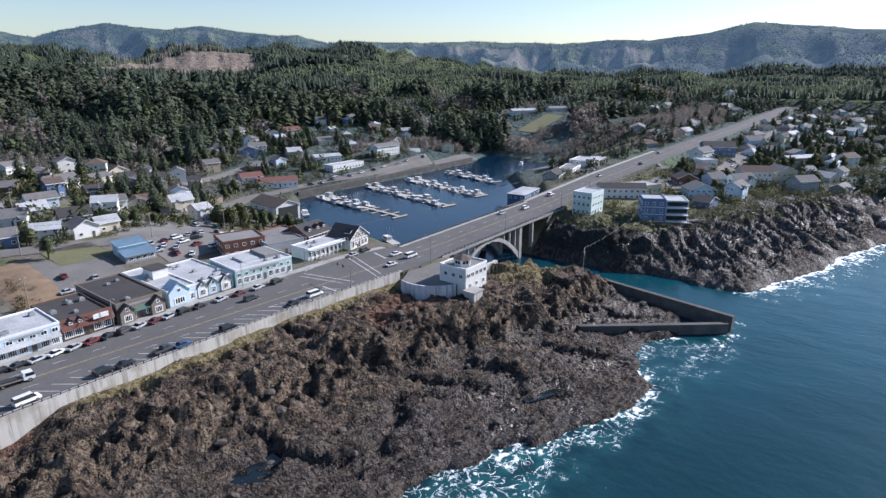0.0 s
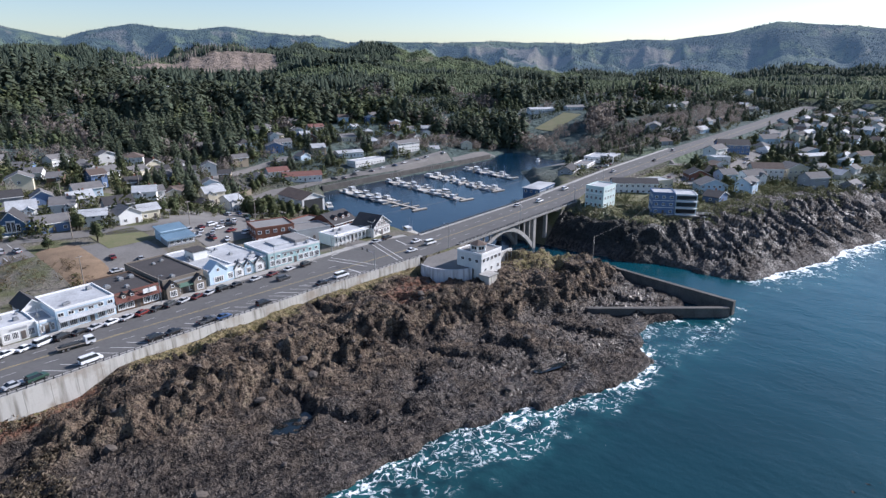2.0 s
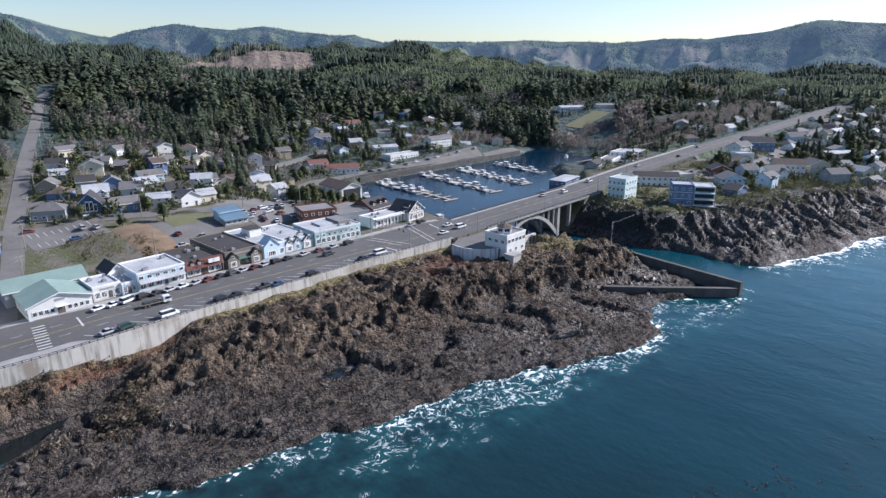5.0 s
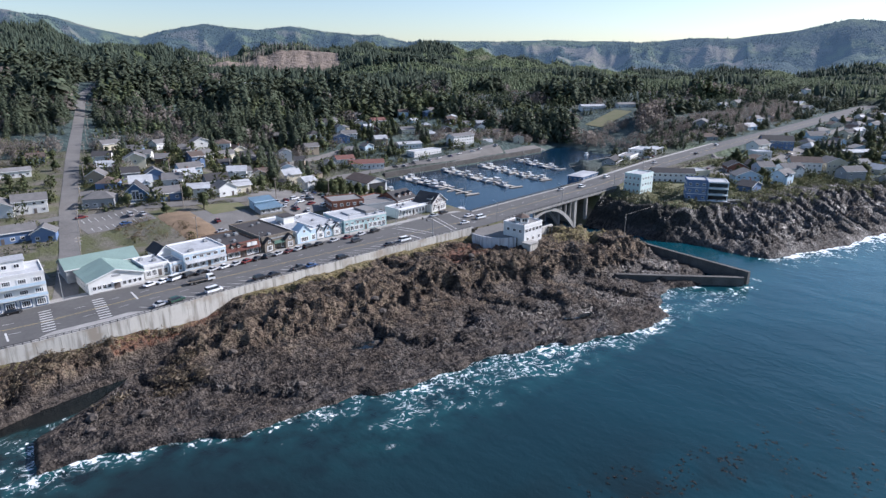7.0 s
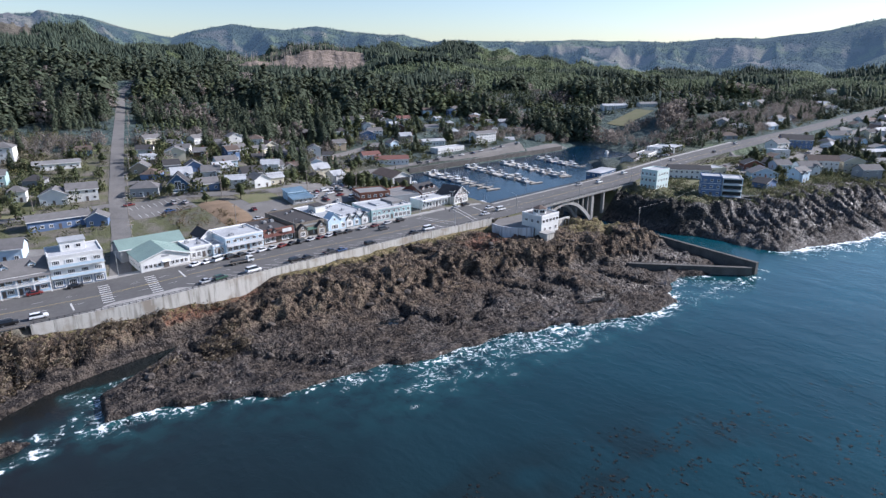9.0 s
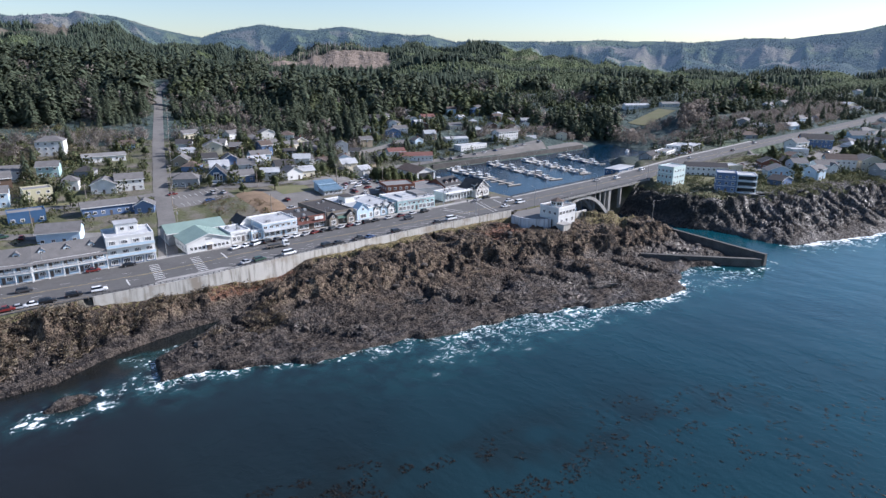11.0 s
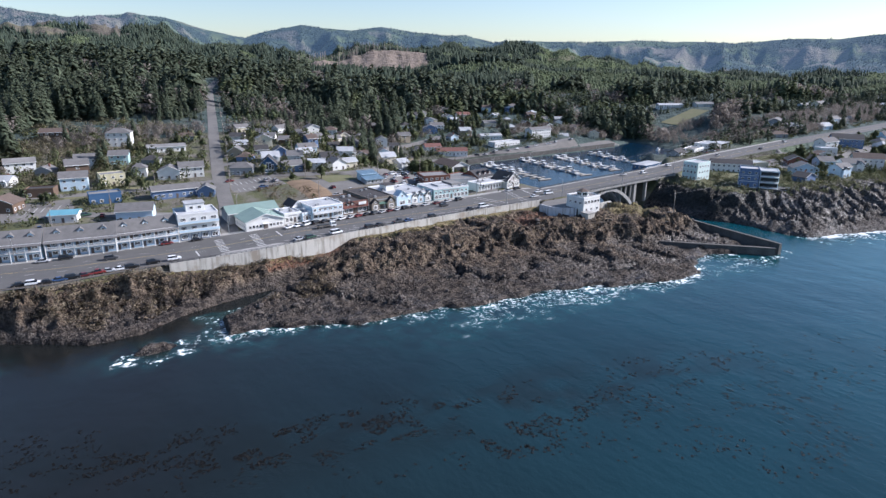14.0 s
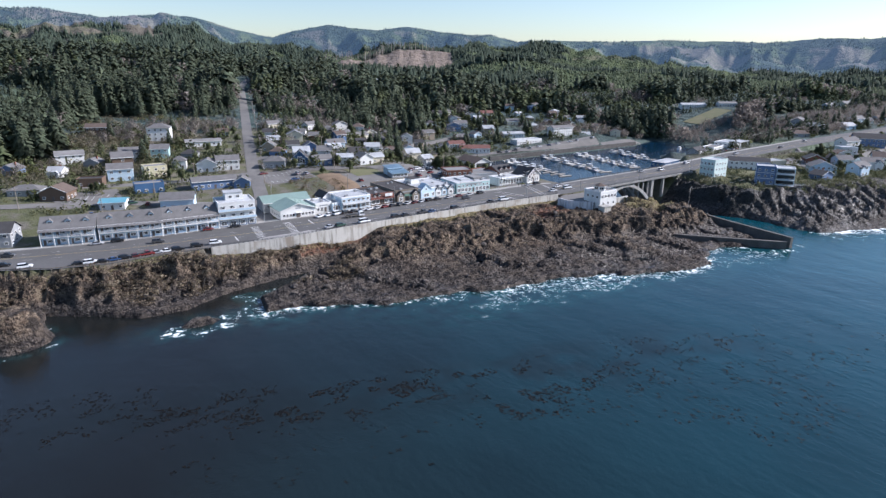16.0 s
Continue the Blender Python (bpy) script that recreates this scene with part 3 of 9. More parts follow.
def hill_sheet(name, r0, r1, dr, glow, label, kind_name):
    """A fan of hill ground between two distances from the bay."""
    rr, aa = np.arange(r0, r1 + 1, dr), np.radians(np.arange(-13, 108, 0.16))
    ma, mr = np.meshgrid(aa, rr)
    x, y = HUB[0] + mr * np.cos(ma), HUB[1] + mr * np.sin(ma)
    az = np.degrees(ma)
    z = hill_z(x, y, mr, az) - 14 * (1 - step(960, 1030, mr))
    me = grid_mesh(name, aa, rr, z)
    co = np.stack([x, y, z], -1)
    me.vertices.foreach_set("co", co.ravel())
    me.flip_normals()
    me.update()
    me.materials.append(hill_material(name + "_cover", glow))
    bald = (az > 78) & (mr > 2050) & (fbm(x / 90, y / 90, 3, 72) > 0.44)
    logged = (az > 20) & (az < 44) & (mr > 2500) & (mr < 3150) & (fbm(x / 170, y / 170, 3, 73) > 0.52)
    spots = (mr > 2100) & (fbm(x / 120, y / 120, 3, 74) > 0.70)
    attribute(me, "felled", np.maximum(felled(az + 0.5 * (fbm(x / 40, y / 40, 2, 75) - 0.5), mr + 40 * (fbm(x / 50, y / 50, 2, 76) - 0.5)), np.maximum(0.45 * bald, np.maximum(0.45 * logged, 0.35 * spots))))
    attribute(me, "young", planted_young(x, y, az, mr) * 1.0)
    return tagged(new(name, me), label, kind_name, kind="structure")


hill_sheet("hillside", 960, 2420, 18, 0, "wooded low hills with a logged slope and plantations", "hillside")
hill_sheet("backdrop", 2400, 4400, 32, 0.13, "far wooded ranges with blue distance haze painted as glow", "hills")

sx = np.concatenate([growing(-300, -4000, 10, 1.3)[::-1], lines((-300, 250, 1.5)), growing(250, 4500, 8, 1.25)])
sy = np.concatenate([growing(-240, -3000, 6, 1.3)[::-1], lines((-240, 20, 1.5), (20, 260, 12))])
wx, wy = np.meshgrid(sx, sy)
sea_me = grid_mesh("water", sx, sy, 0 * wx)
sea_me.materials.append(SEA)
sea = tagged(new("water", sea_me), "teal ocean water with white surf along the rocks", "water", kind="structure")
wd = -shore(wx, wy)
open_sea = wy < along(WALL_Y, wx) - 20
reach = 3.2 + 6.5 * fbm(wx / 22, wy / 22, 2, 81)
burst = 0.75 * np.exp(-np.hypot((wx + 52) / 28, (wy + 82) / 11) ** 2) + 0.8 * np.exp(-np.hypot((wx + 100) / 30, (wy + 74) / 12) ** 2) + 0.6 * np.exp(-np.hypot((wx - 18) / 22, (wy + 92) / 8) ** 2)
burst = burst + 0.4 * np.exp(-np.hypot((wx + 172) / 12, (wy + 38) / 6) ** 2) + 0.6 * np.exp(-np.hypot((wx - 112) / 34, (wy + 112 + 0.32 * (wx - 112)) / 11) ** 2) + 0.55 * (wx > 150) * np.exp(-((wd - 4) / 9) ** 2) * step(0.42, 0.6, fbm(wx / 26, wy / 26, 2, 83))
outer = open_sea * (wx > -182) * (wx < 34) + (wx > 84) * (wy < -88)
edge_foam = np.exp(-np.clip(wd, 0, None) / reach) * outer
stack = np.exp(-abs(np.hypot((wx + 197) / 10.5, (wy + 33) / 5.4) - 1) * 2.6) + 0.55 * np.exp(-abs(np.hypot((wx + 246) / 12, (wy + 16) / 11) - 1) * 8)
jetty_foam = np.exp(-np.hypot((wx - 38) / 26, (wy + 97) / 5) ** 2)
attribute(sea_me, "foam", np.clip(0.62 * edge_foam * (0.74 + 0.36 * burst) + 0.62 * stack + 0.12 * burst * np.exp(-np.clip(wd, 0, None) / 9) + 0.35 * jetty_foam + 0.42 * (wx > 96) * (wy < -90) * np.exp(-np.clip(wd, 0, None) / 8) * step(0.3, 0.55, fbm(wx / 30, wy / 30, 2, 84)), 0, 1) * (wd > -3))
attribute(sea_me, "churn", np.clip(1.0 * burst * np.exp(-np.clip(wd, 0, None) / 26) + 0.75 * edge_foam + 0.7 * stack + 0.5 * jetty_foam, 0, 1) * open_sea)
attribute(sea_me, "bay", step(-30, 10, wy) * (wx > 30))
bed = np.exp(-((wy + 96 + 0.36 * (wx + 181)) / 14) ** 2) * step(-260, -220, wx) * (1 - step(-95, -40, wx)) * step(0.40, 0.6, fbm(wx / 13, wy / 9, 3, 91))
attribute(sea_me, "kelp_bed", np.clip(bed, 0, 1))

# still water left in the tide pools of the reef
POOL = material("pool_water", (0.010, 0.017, 0.022), 0.05, vary=0.2)
for px, py, pz, ra, rb in ((-92, -38, 2.1, 7.5, 5.0), (-22, -66, 1.25, 9, 4.5), (-2, -62, 1.4, 8, 3.5)):
    bm = bmesh.new()
    ring = [bm.verts.new((px + ra * (1 + 0.18 * math.sin(3 * a + px)) * math.cos(a), py + rb * (1 + 0.2 * math.cos(2 * a + py)) * math.sin(a), pz)) for a in np.linspace(0, 2 * math.pi, 40, endpoint=False)]
    bm.faces.new(ring)
    tagged(part("tide_pool", bm, POOL, None), "still dark tide pool in the reef rock", "pool", kind="structure")


# ---- paints, stone and metal ----
ASPHALT = material("asphalt", (0.125, 0.122, 0.119), 0.92, vary=0.10, scale=2.0, second=(0.092, 0.090, 0.088))
OLD_ASPHALT = material("worn_asphalt", (0.185, 0.176, 0.165), 0.95, vary=0.1, scale=1.5, second=(0.125, 0.120, 0.113))
CONCRETE = material("concrete", (0.37, 0.36, 0.34), 0.9, vary=0.16, scale=0.8, bump=0.02)


def streaked(name, clean, run, dark):
    """Concrete with rain and rust runs down its face."""
    k = Nodes(name)
    run_n, patch_n, grain = k.noise(0.9, 5, (1.0, 1.0, 0.10)), k.noise(0.16, 4), k.noise(4.0, 4)
    col = k.mix(k.span(run_n, 0.46, 0.70), clean, run)
    col = k.mix(k.span(patch_n, 0.54, 0.70), col, dark)
    col = k.mix(k.span(grain, 0.55, 0.75, 0.0, 0.35), col, dark)
    k.link(col, k.bsdf.inputs["Base Color"])
    k.bsdf.inputs["Roughness"].default_value = 0.9
    k.link(k.bump(grain, 0.05, 0.6), k.bsdf.inputs["Normal"])
    return k.mat


STAINED = streaked("stained_concrete", (0.50, 0.485, 0.445), (0.23, 0.215, 0.185), (0.30, 0.262, 0.215))
DARK_CONCRETE = material("sea_worn_concrete", (0.12, 0.115, 0.105), 0.9, second=(0.055, 0.052, 0.05), scale=1.0, bump=0.05)
PAINT_WHITE = material("road_paint_white", (0.62, 0.62, 0.60), 0.85, vary=0.16, scale=0.5)
PAINT_YELLOW = material("road_paint_yellow", (0.42, 0.33, 0.15), 0.85, vary=0.15, scale=0.5)
DARK_METAL = material("dark_painted_steel", (0.045, 0.048, 0.05), 0.55, metal=0.2, vary=0.1)
GALVANISED = material("galvanised_steel", (0.38, 0.39, 0.40), 0.5, metal=0.6, vary=0.1)
WOOD_GREY = material("weathered_timber", (0.20, 0.175, 0.145), 0.9, vary=0.15, scale=0.4)
DIRT = material("bare_dirt", (0.235, 0.165, 0.105), 0.95, vary=0.2, bump=0.05)
CENTRE_Y = [(-400, 52), (-250, 37), (-211, 26), (-160, 20), (-106, 17.2), (-75, 15), (-32, 11.8), (0, 9.6), (20, 8.8), (120, 8.8), (300, 11), (900, 11)]


def strip(name, x0, x1, inner, outer, lift, mat, every=2.0, thick=0.0, label="", category=""):
    """A band along the coast road between two lines inner(x), outer(x)."""
    n = max(2, int(abs(x1 - x0) / every) + 1)
    bm = bmesh.new()
    rows = []
    for xx in np.linspace(x0, x1, n):
        z = float(road_z(xx)) + lift
        a, b = float(inner(xx)), float(outer(xx))
        row = [bm.verts.new((xx, a, z)), bm.verts.new((xx, b, z))]
        if thick:
            row += [bm.verts.new((xx, b, z - thick)), bm.verts.new((xx, a, z - thick))]
        rows.append(row)
    for p, q in zip(rows, rows[1:]):
        m = len(p)
        for j in range(m if thick else 1):
            bm.faces.new((p[j], q[j], q[(j + 1) % m], p[(j + 1) % m]))
    if thick:
        bm.faces.new(rows[0])
        bm.faces.new(rows[-1][::-1])
    bmesh.ops.recalc_face_normals(bm, faces=bm.faces[:])
    if not thick:
        for fc in bm.faces:
            if fc.normal.z < 0:
                fc.normal_flip()
    ob = part(name, bm, mat, None)
    return tagged(ob, label, category, kind="structure") if label else ob


wall_y = lambda v: along(WALL_Y, v)
kerb_y = lambda v: along(KERB_Y, v)
mid_y = lambda v: along(CENTRE_Y, v)
LIFT = 0.14
road = strip("road", -420, 775, lambda v: wall_y(v) + 0.4, kerb_y, LIFT, ASPHALT, label="grey asphalt coast highway with faded lane lines", category="road")
strip("pavement", -262, 12, kerb_y, lambda v: kerb_y(v) + 3.0, LIFT + 0.16, CONCRETE, thick=0.5, label="pale concrete pavement in front of the shops", category="pavement")
strip("pavement", -172, -4, lambda v: wall_y(v) + 0.3, lambda v: wall_y(v) + 1.9 + 3.4 * step(-166, -160, v) * (1 - step(-142, -136, v)), LIFT + 0.15, CONCRETE, thick=0.4, label="narrow concrete pavement along the sea wall", category="pavement")
strip("pavement", 112, 300, kerb_y, lambda v: kerb_y(v) + 2.2, LIFT + 0.16, CONCRETE, thick=0.4, label="concrete pavement beside the highway", category="pavement")

# painted lines: double yellow centre, dashed lanes, angled bays, crossings
for off in (-0.22, 0.22):
    strip("centre_line", -330, 560, lambda v: mid_y(v) + off - 0.08, lambda v: mid_y(v) + off + 0.08, LIFT + 0.012, PAINT_YELLOW, label="double yellow centre line", category="road marking")


def flat_marks(name, quads, mat, label):
    bm = bmesh.new()
    for x, y, w, d, turn in quads:
        c, s_ = math.cos(radians(turn)), math.sin(radians(turn))
        vs = []
        for u, v in ((-w / 2, -d / 2), (w / 2, -d / 2), (w / 2, d / 2), (-w / 2, d / 2)):
            px, py = x + u * c - v * s_, y + u * s_ + v * c
            vs.append(bm.verts.new((px, py, float(road_z(px)) + LIFT + 0.014)))
        bm.faces.new(vs)
    return tagged(part(name, bm, mat, None), label, "road marking", kind="structure")


flat_marks("lane_dashes", [(x, mid_y(x) + o, 3.0, 0.16, math.degrees(math.atan2(mid_y(x + 1) - mid_y(x - 1), 2))) for x in np.arange(-240, 420, 9.0) for o in (-4.0, 4.2) if not -30 < x < 0], PAINT_WHITE, "dashed white lane lines")
flat_marks("parking_lines", [(x, wall_y(x) + 4.9, 0.22, 6.2, 38) for x in np.arange(-136, -30, 3.9)] + [(x, kerb_y(x) - 1.2, 0.2, 2.4, 0) for x in np.arange(-126, -32, 6.2)], PAINT_WHITE, "white angled parking bay lines")
for cx, y0, y1 in ((-159.6, 12.5, 29), (-145.6, 10.5, 27.5)):
    flat_marks("crossing", [(cx + (y - 20) * 0.16, y, 3.2, 0.6, -8) for y in np.arange(y0, y1, 2.0)], PAINT_WHITE, "white striped zebra crossing over the highway")
flat_marks("stop_line", [(-135.6, 21.2, 0.5, 7.6, -5), (-170, 15.5, 0.5, 6.5, -5), (-31, 6, 0.5, 8, 0), (4, 18, 0.5, 8, -15)], PAINT_WHITE, "broad white stop lines")
flat_marks("junction_lines", [(-8.9, 15, 0.3, 25, -20), (-6.4, 15, 0.3, 25, -20), (-27.0, 15.5, 0.3, 17, 14), (-24.0, 15, 0.3, 20, 14), (-16, 27.5, 18, 0.25, 8), (-16, 30, 18, 0.25, 8)], PAINT_WHITE, "white crossing lines at the signal junction")


def drape(name, path, width, mat, label, lift=0.16, every=3.0):
    """A lane laid over the ground along a path of (x, y)."""
    pts = []
    for (ax, ay), (bx, by) in zip(path, path[1:]):
        n = max(1, int(math.hypot(bx - ax, by - ay) / every))
        pts += [(ax + (bx - ax) * k / n, ay + (by - ay) * k / n) for k in range(n)]
    pts.append(path[-1])
    bm, rows = bmesh.new(), []
    for k, (x, y) in enumerate(pts):
        (ax, ay), (bx, by) = pts[max(0, k - 1)], pts[min(len(pts) - 1, k + 1)]
        ln = math.hypot(bx - ax, by - ay)
        nx, ny = -(by - ay) / ln, (bx - ax) / ln
        row = []
        for u in np.linspace(-width / 2, width / 2, 5):
            px, py = x + nx * u, y + ny * u
            row.append(bm.verts.new((px, py, float(height(px, py, False)) + lift)))
        rows.append(row)
    for p, q in zip(rows, rows[1:]):
        for j in range(4):
            bm.faces.new((p[j], q[j], q[j + 1], p[j + 1]))
    for fc in bm.faces:
        fc.normal_update()
        if fc.normal.z < 0:
            fc.normal_flip()
    return tagged(part(name, bm, mat, None), label, "road", kind="structure")


def apron(name, x0, x1, y0, y1, mat, label, lift=0.12, category="parking lot"):
    nx, ny = max(2, int(abs(x1 - x0) / 3)), max(2, int(abs(y1 - y0) / 3))
    ax, ay = np.linspace(x0, x1, nx), np.linspace(y0, y1, ny)
    mx, my = np.meshgrid(ax, ay)
    me = grid_mesh(name, ax, ay, height(mx, my, False) + lift)
    me.materials.append(mat)
    return tagged(new(name, me), label, category, kind="structure")


drape("street", [(-151.5, 34), (-146, 52), (-138, 78), (-125, 128), (-98, 218), (-52, 368), (-10, 505), (25, 586)], 7.0, OLD_ASPHALT, "worn asphalt side street climbing into the woods")
drape("street", [(-132, 110), (-99, 112), (-60, 98), (-30, 100), (-8, 108)], 8.5, OLD_ASPHALT, "worn asphalt back street behind the shops", lift=0.20)
drape("street", [(-8, 28), (-12, 60), (-14, 100), (5, 150), (60, 182), (100, 186), (220, 182), (300, 190)], 9.0, OLD_ASPHALT, "asphalt street round the harbour basin", lift=0.19)
drape("street", [(-150, 66), (-200, 92), (-250, 108), (-300, 112)], 7.0, OLD_ASPHALT, "asphalt lane behind the motel", lift=0.18)
drape("street", [(-128, 118), (-180, 120), (-240, 134), (-300, 140)], 6.0, OLD_ASPHALT, "narrow lane on the hillside", lift=0.18)
drape("street", [(-118, 150), (-60, 140), (0, 160), (40, 215), (110, 240), (200, 232), (290, 240)], 6.5, OLD_ASPHALT, "residential street among small houses", lift=0.18)
drape("street", [(250, 2), (255, -25), (290, -34), (420, -20), (520, -20)], 8.0, OLD_ASPHALT, "asphalt street on the south headland", lift=0.18)
drape("street", [(160, 2), (190, -16), (225, -22)], 7.0, OLD_ASPHALT, "asphalt drive to the headland houses", lift=0.2)
apron("parking_lot", -128, -101, 92, 117, OLD_ASPHALT, "worn car park with faded bay lines")
apron("parking_lot", -52, -6, 66, 128, OLD_ASPHALT, "open asphalt car park behind the shops", lift=0.15)
apron("parking_lot", -98, -66, 48, 92, OLD_ASPHALT, "gravelly asphalt car park behind the shops", lift=0.13)
apron("parking_lot", -226, -198, 92, 118, OLD_ASPHALT, "motel car park with pale bay lines", lift=0.14)
apron("parking_lot", -215, -150, 56, 74, OLD_ASPHALT, "asphalt yard behind the motel", lift=0.12)
apron("parking_lot", 262, 330, 70, 108, OLD_ASPHALT, "harbour car park on the point", lift=0.15)
apron("parking_lot", 100, 300, 178, 190, OLD_ASPHALT, "quayside asphalt beside the basin", lift=0.13)
apron("parking_lot", 0, 44, 128, 165, OLD_ASPHALT, "boat yard asphalt", lift=0.13)
LAWN = material("winter_lawn", (0.115, 0.128, 0.055), 0.95, second=(0.165, 0.150, 0.085), scale=2.0, bump=0.05)
apron("parking_lot", 196, 236, -42, -10, OLD_ASPHALT, "asphalt car park between the headland houses", lift=0.15)
apron("parking_lot", 268, 330, -44, -22, OLD_ASPHALT, "asphalt yard beside the headland street", lift=0.15)
apron("lawn", -80, -63, 84, 102, LAWN, "patchy green lawn beside the car park", lift=0.2, category="lawn")
apron("lawn", -200, -166, 118, 130, LAWN, "mown hillside lawn", lift=0.1, category="lawn")
apron("lawn", 138, 158, -22, -8, LAWN, "bright green lawn on the headland", lift=0.1, category="lawn")
apron("lawn", 400, 462, 180, 202, LAWN, "sunny green meadow beside the creek", lift=0.4, category="lawn")
bank = apron("dirt_slope", -101, -86, 58, 98, DIRT, "bare eroded dirt bank with a rutted track", lift=0.15, category="bank")
for v in bank.data.vertices:
    u, w = (v.co.x + 101) / 15, (v.co.y - 58) / 40
    v.co.z += 1.5 * float(fbm(v.co.x / 5, v.co.y / 5, 3, 88)) * min(1, 6 * u * (1 - u)) * min(1, 6 * w * (1 - w)) - 0.2


def lot_lines(x0, x1, y, n, length, turn):
    bm = bmesh.new()
    for k in range(n):
        x = x0 + (x1 - x0) * k / (n - 1)
        c, s_ = math.cos(radians(turn)), math.sin(radians(turn))
        vs = []
        for u, v in ((-0.12, -length / 2), (0.12, -length / 2), (0.12, length / 2), (-0.12, length / 2)):
            px, py = x + u * c - v * s_, y + u * s_ + v * c
            vs.append(bm.verts.new((px, py, float(height(px, py, False)) + 0.24)))
        bm.faces.new(vs)
    tagged(part("bay_lines", bm, PAINT_WHITE, None), "faded white parking bay lines", "road marking", kind="structure")


lot_lines(-125, -104, 108, 9, 5.0, 0)
lot_lines(-125, -106, 96, 8, 4.5, 0)
lot_lines(-222, -201, 105, 8, 8.0, -20)


# ---- sea wall with its railing ----
def sea_wall():
    wall = empty("sea_wall", pose(0, 0, 0), "long stained concrete sea wall with a dark pipe railing", "sea wall")
    panel_x = np.arange(-182, -6, 5.5)
    for a in panel_x:
        b = a + 5.46
        bm, rows = bmesh.new(), []
        for xx in (a, b):
            y, z = float(wall_y(xx)), float(road_z(xx))
            rows.append([bm.verts.new(p) for p in ((xx, y + 0.2, z + 0.55), (xx, y - 0.22, z + 0.55), (xx, y - 0.55, z - 8.0), (xx, y + 0.2, z - 8.0))])
        for j in range(4):
            bm.faces.new((rows[0][j], rows[1][j], rows[1][(j + 1) % 4], rows[0][(j + 1) % 4]))
        bm.faces.new(rows[0][::-1])
        bm.faces.new(rows[1])
        bmesh.ops.recalc_face_normals(bm, faces=bm.faces[:])
        part("wall_panel", bm, STAINED, wall)
    post = bpy.data.meshes.new("rail_post")
    bm = box(-0.09, 0.09, -0.09, 0.09, 0, 0.75, 0.02)
    bm.to_mesh(post)
    bm.free()
    post.materials.append(DARK_METAL)
    for xx in np.arange(-181, -6, 1.83):
        shared("rail_post", post, wall, pose(xx, float(wall_y(xx)), float(road_z(xx)) + 0.55))
    for lift in (0.78, 1.22):
        bm = bmesh.new()
        pts = [(xx, float(wall_y(xx)), float(road_z(xx)) + lift) for xx in np.arange(-182, -5.5, 4.0)]
        for p, q in zip(pts, pts[1:]):
            tube(bm, p, q, 0.07, n=5)
        part("rail", bm, DARK_METAL, wall)
    return wall


sea_wall()


def guard_rail(x0, x1, label):
    rail = empty("guard_rail", pose(0, 0, 0), label, "guard rail")
    bm = bmesh.new()
    pts = [(xx, float(wall_y(xx)) + 0.4, float(road_z(xx)) + 0.62) for xx in np.linspace(x0, x1, max(2, int((x1 - x0) / 3)))]
    for p, q in zip(pts, pts[1:]):
        tube(bm, p, q, 0.16, n=5)
    part("beam", bm, WOOD_GREY, rail)
    for p in pts:
        part("post", box(p[0] - 0.1, p[0] + 0.1, p[1] - 0.1, p[1] + 0.1, p[2] - 1.2, p[2] + 0.1), WOOD_GREY, rail)


guard_rail(-275, -183, "weathered timber guard rail on the cliff edge")


# ---- harbour jetty walls ----
def jetty(a, b, top, label, width=1.6):
    (ax, ay), (bx, by) = a, b
    ln, ang = math.hypot(bx - ax, by - ay), math.degrees(math.atan2(by - ay, bx - ax))
    thing = empty("jetty_wall", pose(ax, ay, 0, 0, 0, ang), label, "jetty")
    n = max(3, int(ln / 6))
    for k in range(n):
        u0, u1 = ln * k / n, ln * (k + 1) / n - 0.04
        bm = bmesh.new()
        rows = []
        for u in (u0, u1):
            h = top[0] + (top[1] - top[0]) * u / ln
            rows.append([bm.verts.new(p) for p in ((u, -width / 2 - 0.4, -3), (u, -width / 2, h), (u, width / 2, h), (u, width / 2 + 0.4, -3))])
        for j in range(4):
            bm.faces.new((rows[0][j], rows[1][j], rows[1][(j + 1) % 4], rows[0][(j + 1) % 4]))
        bm.faces.new(rows[0])
        bm.faces.new(rows[1][::-1])
        bmesh.ops.recalc_face_normals(bm, faces=bm.faces[:])
        part("wall_block", bm, DARK_CONCRETE, thing)
    part("cap", box(0, ln, -width / 2 - 0.1, width / 2 + 0.1, min(top) - 0.05, min(top) + 0.12), DARK_CONCRETE, thing)
    return thing


jetty((57.5, -45), (49.5, -96.5), (5.2, 5.0), "long dark sea-worn concrete jetty wall")
jetty((15.5, -58.5), (47.0, -95.5), (3.4, 3.2), "low dark concrete wall of the jetty enclosure")


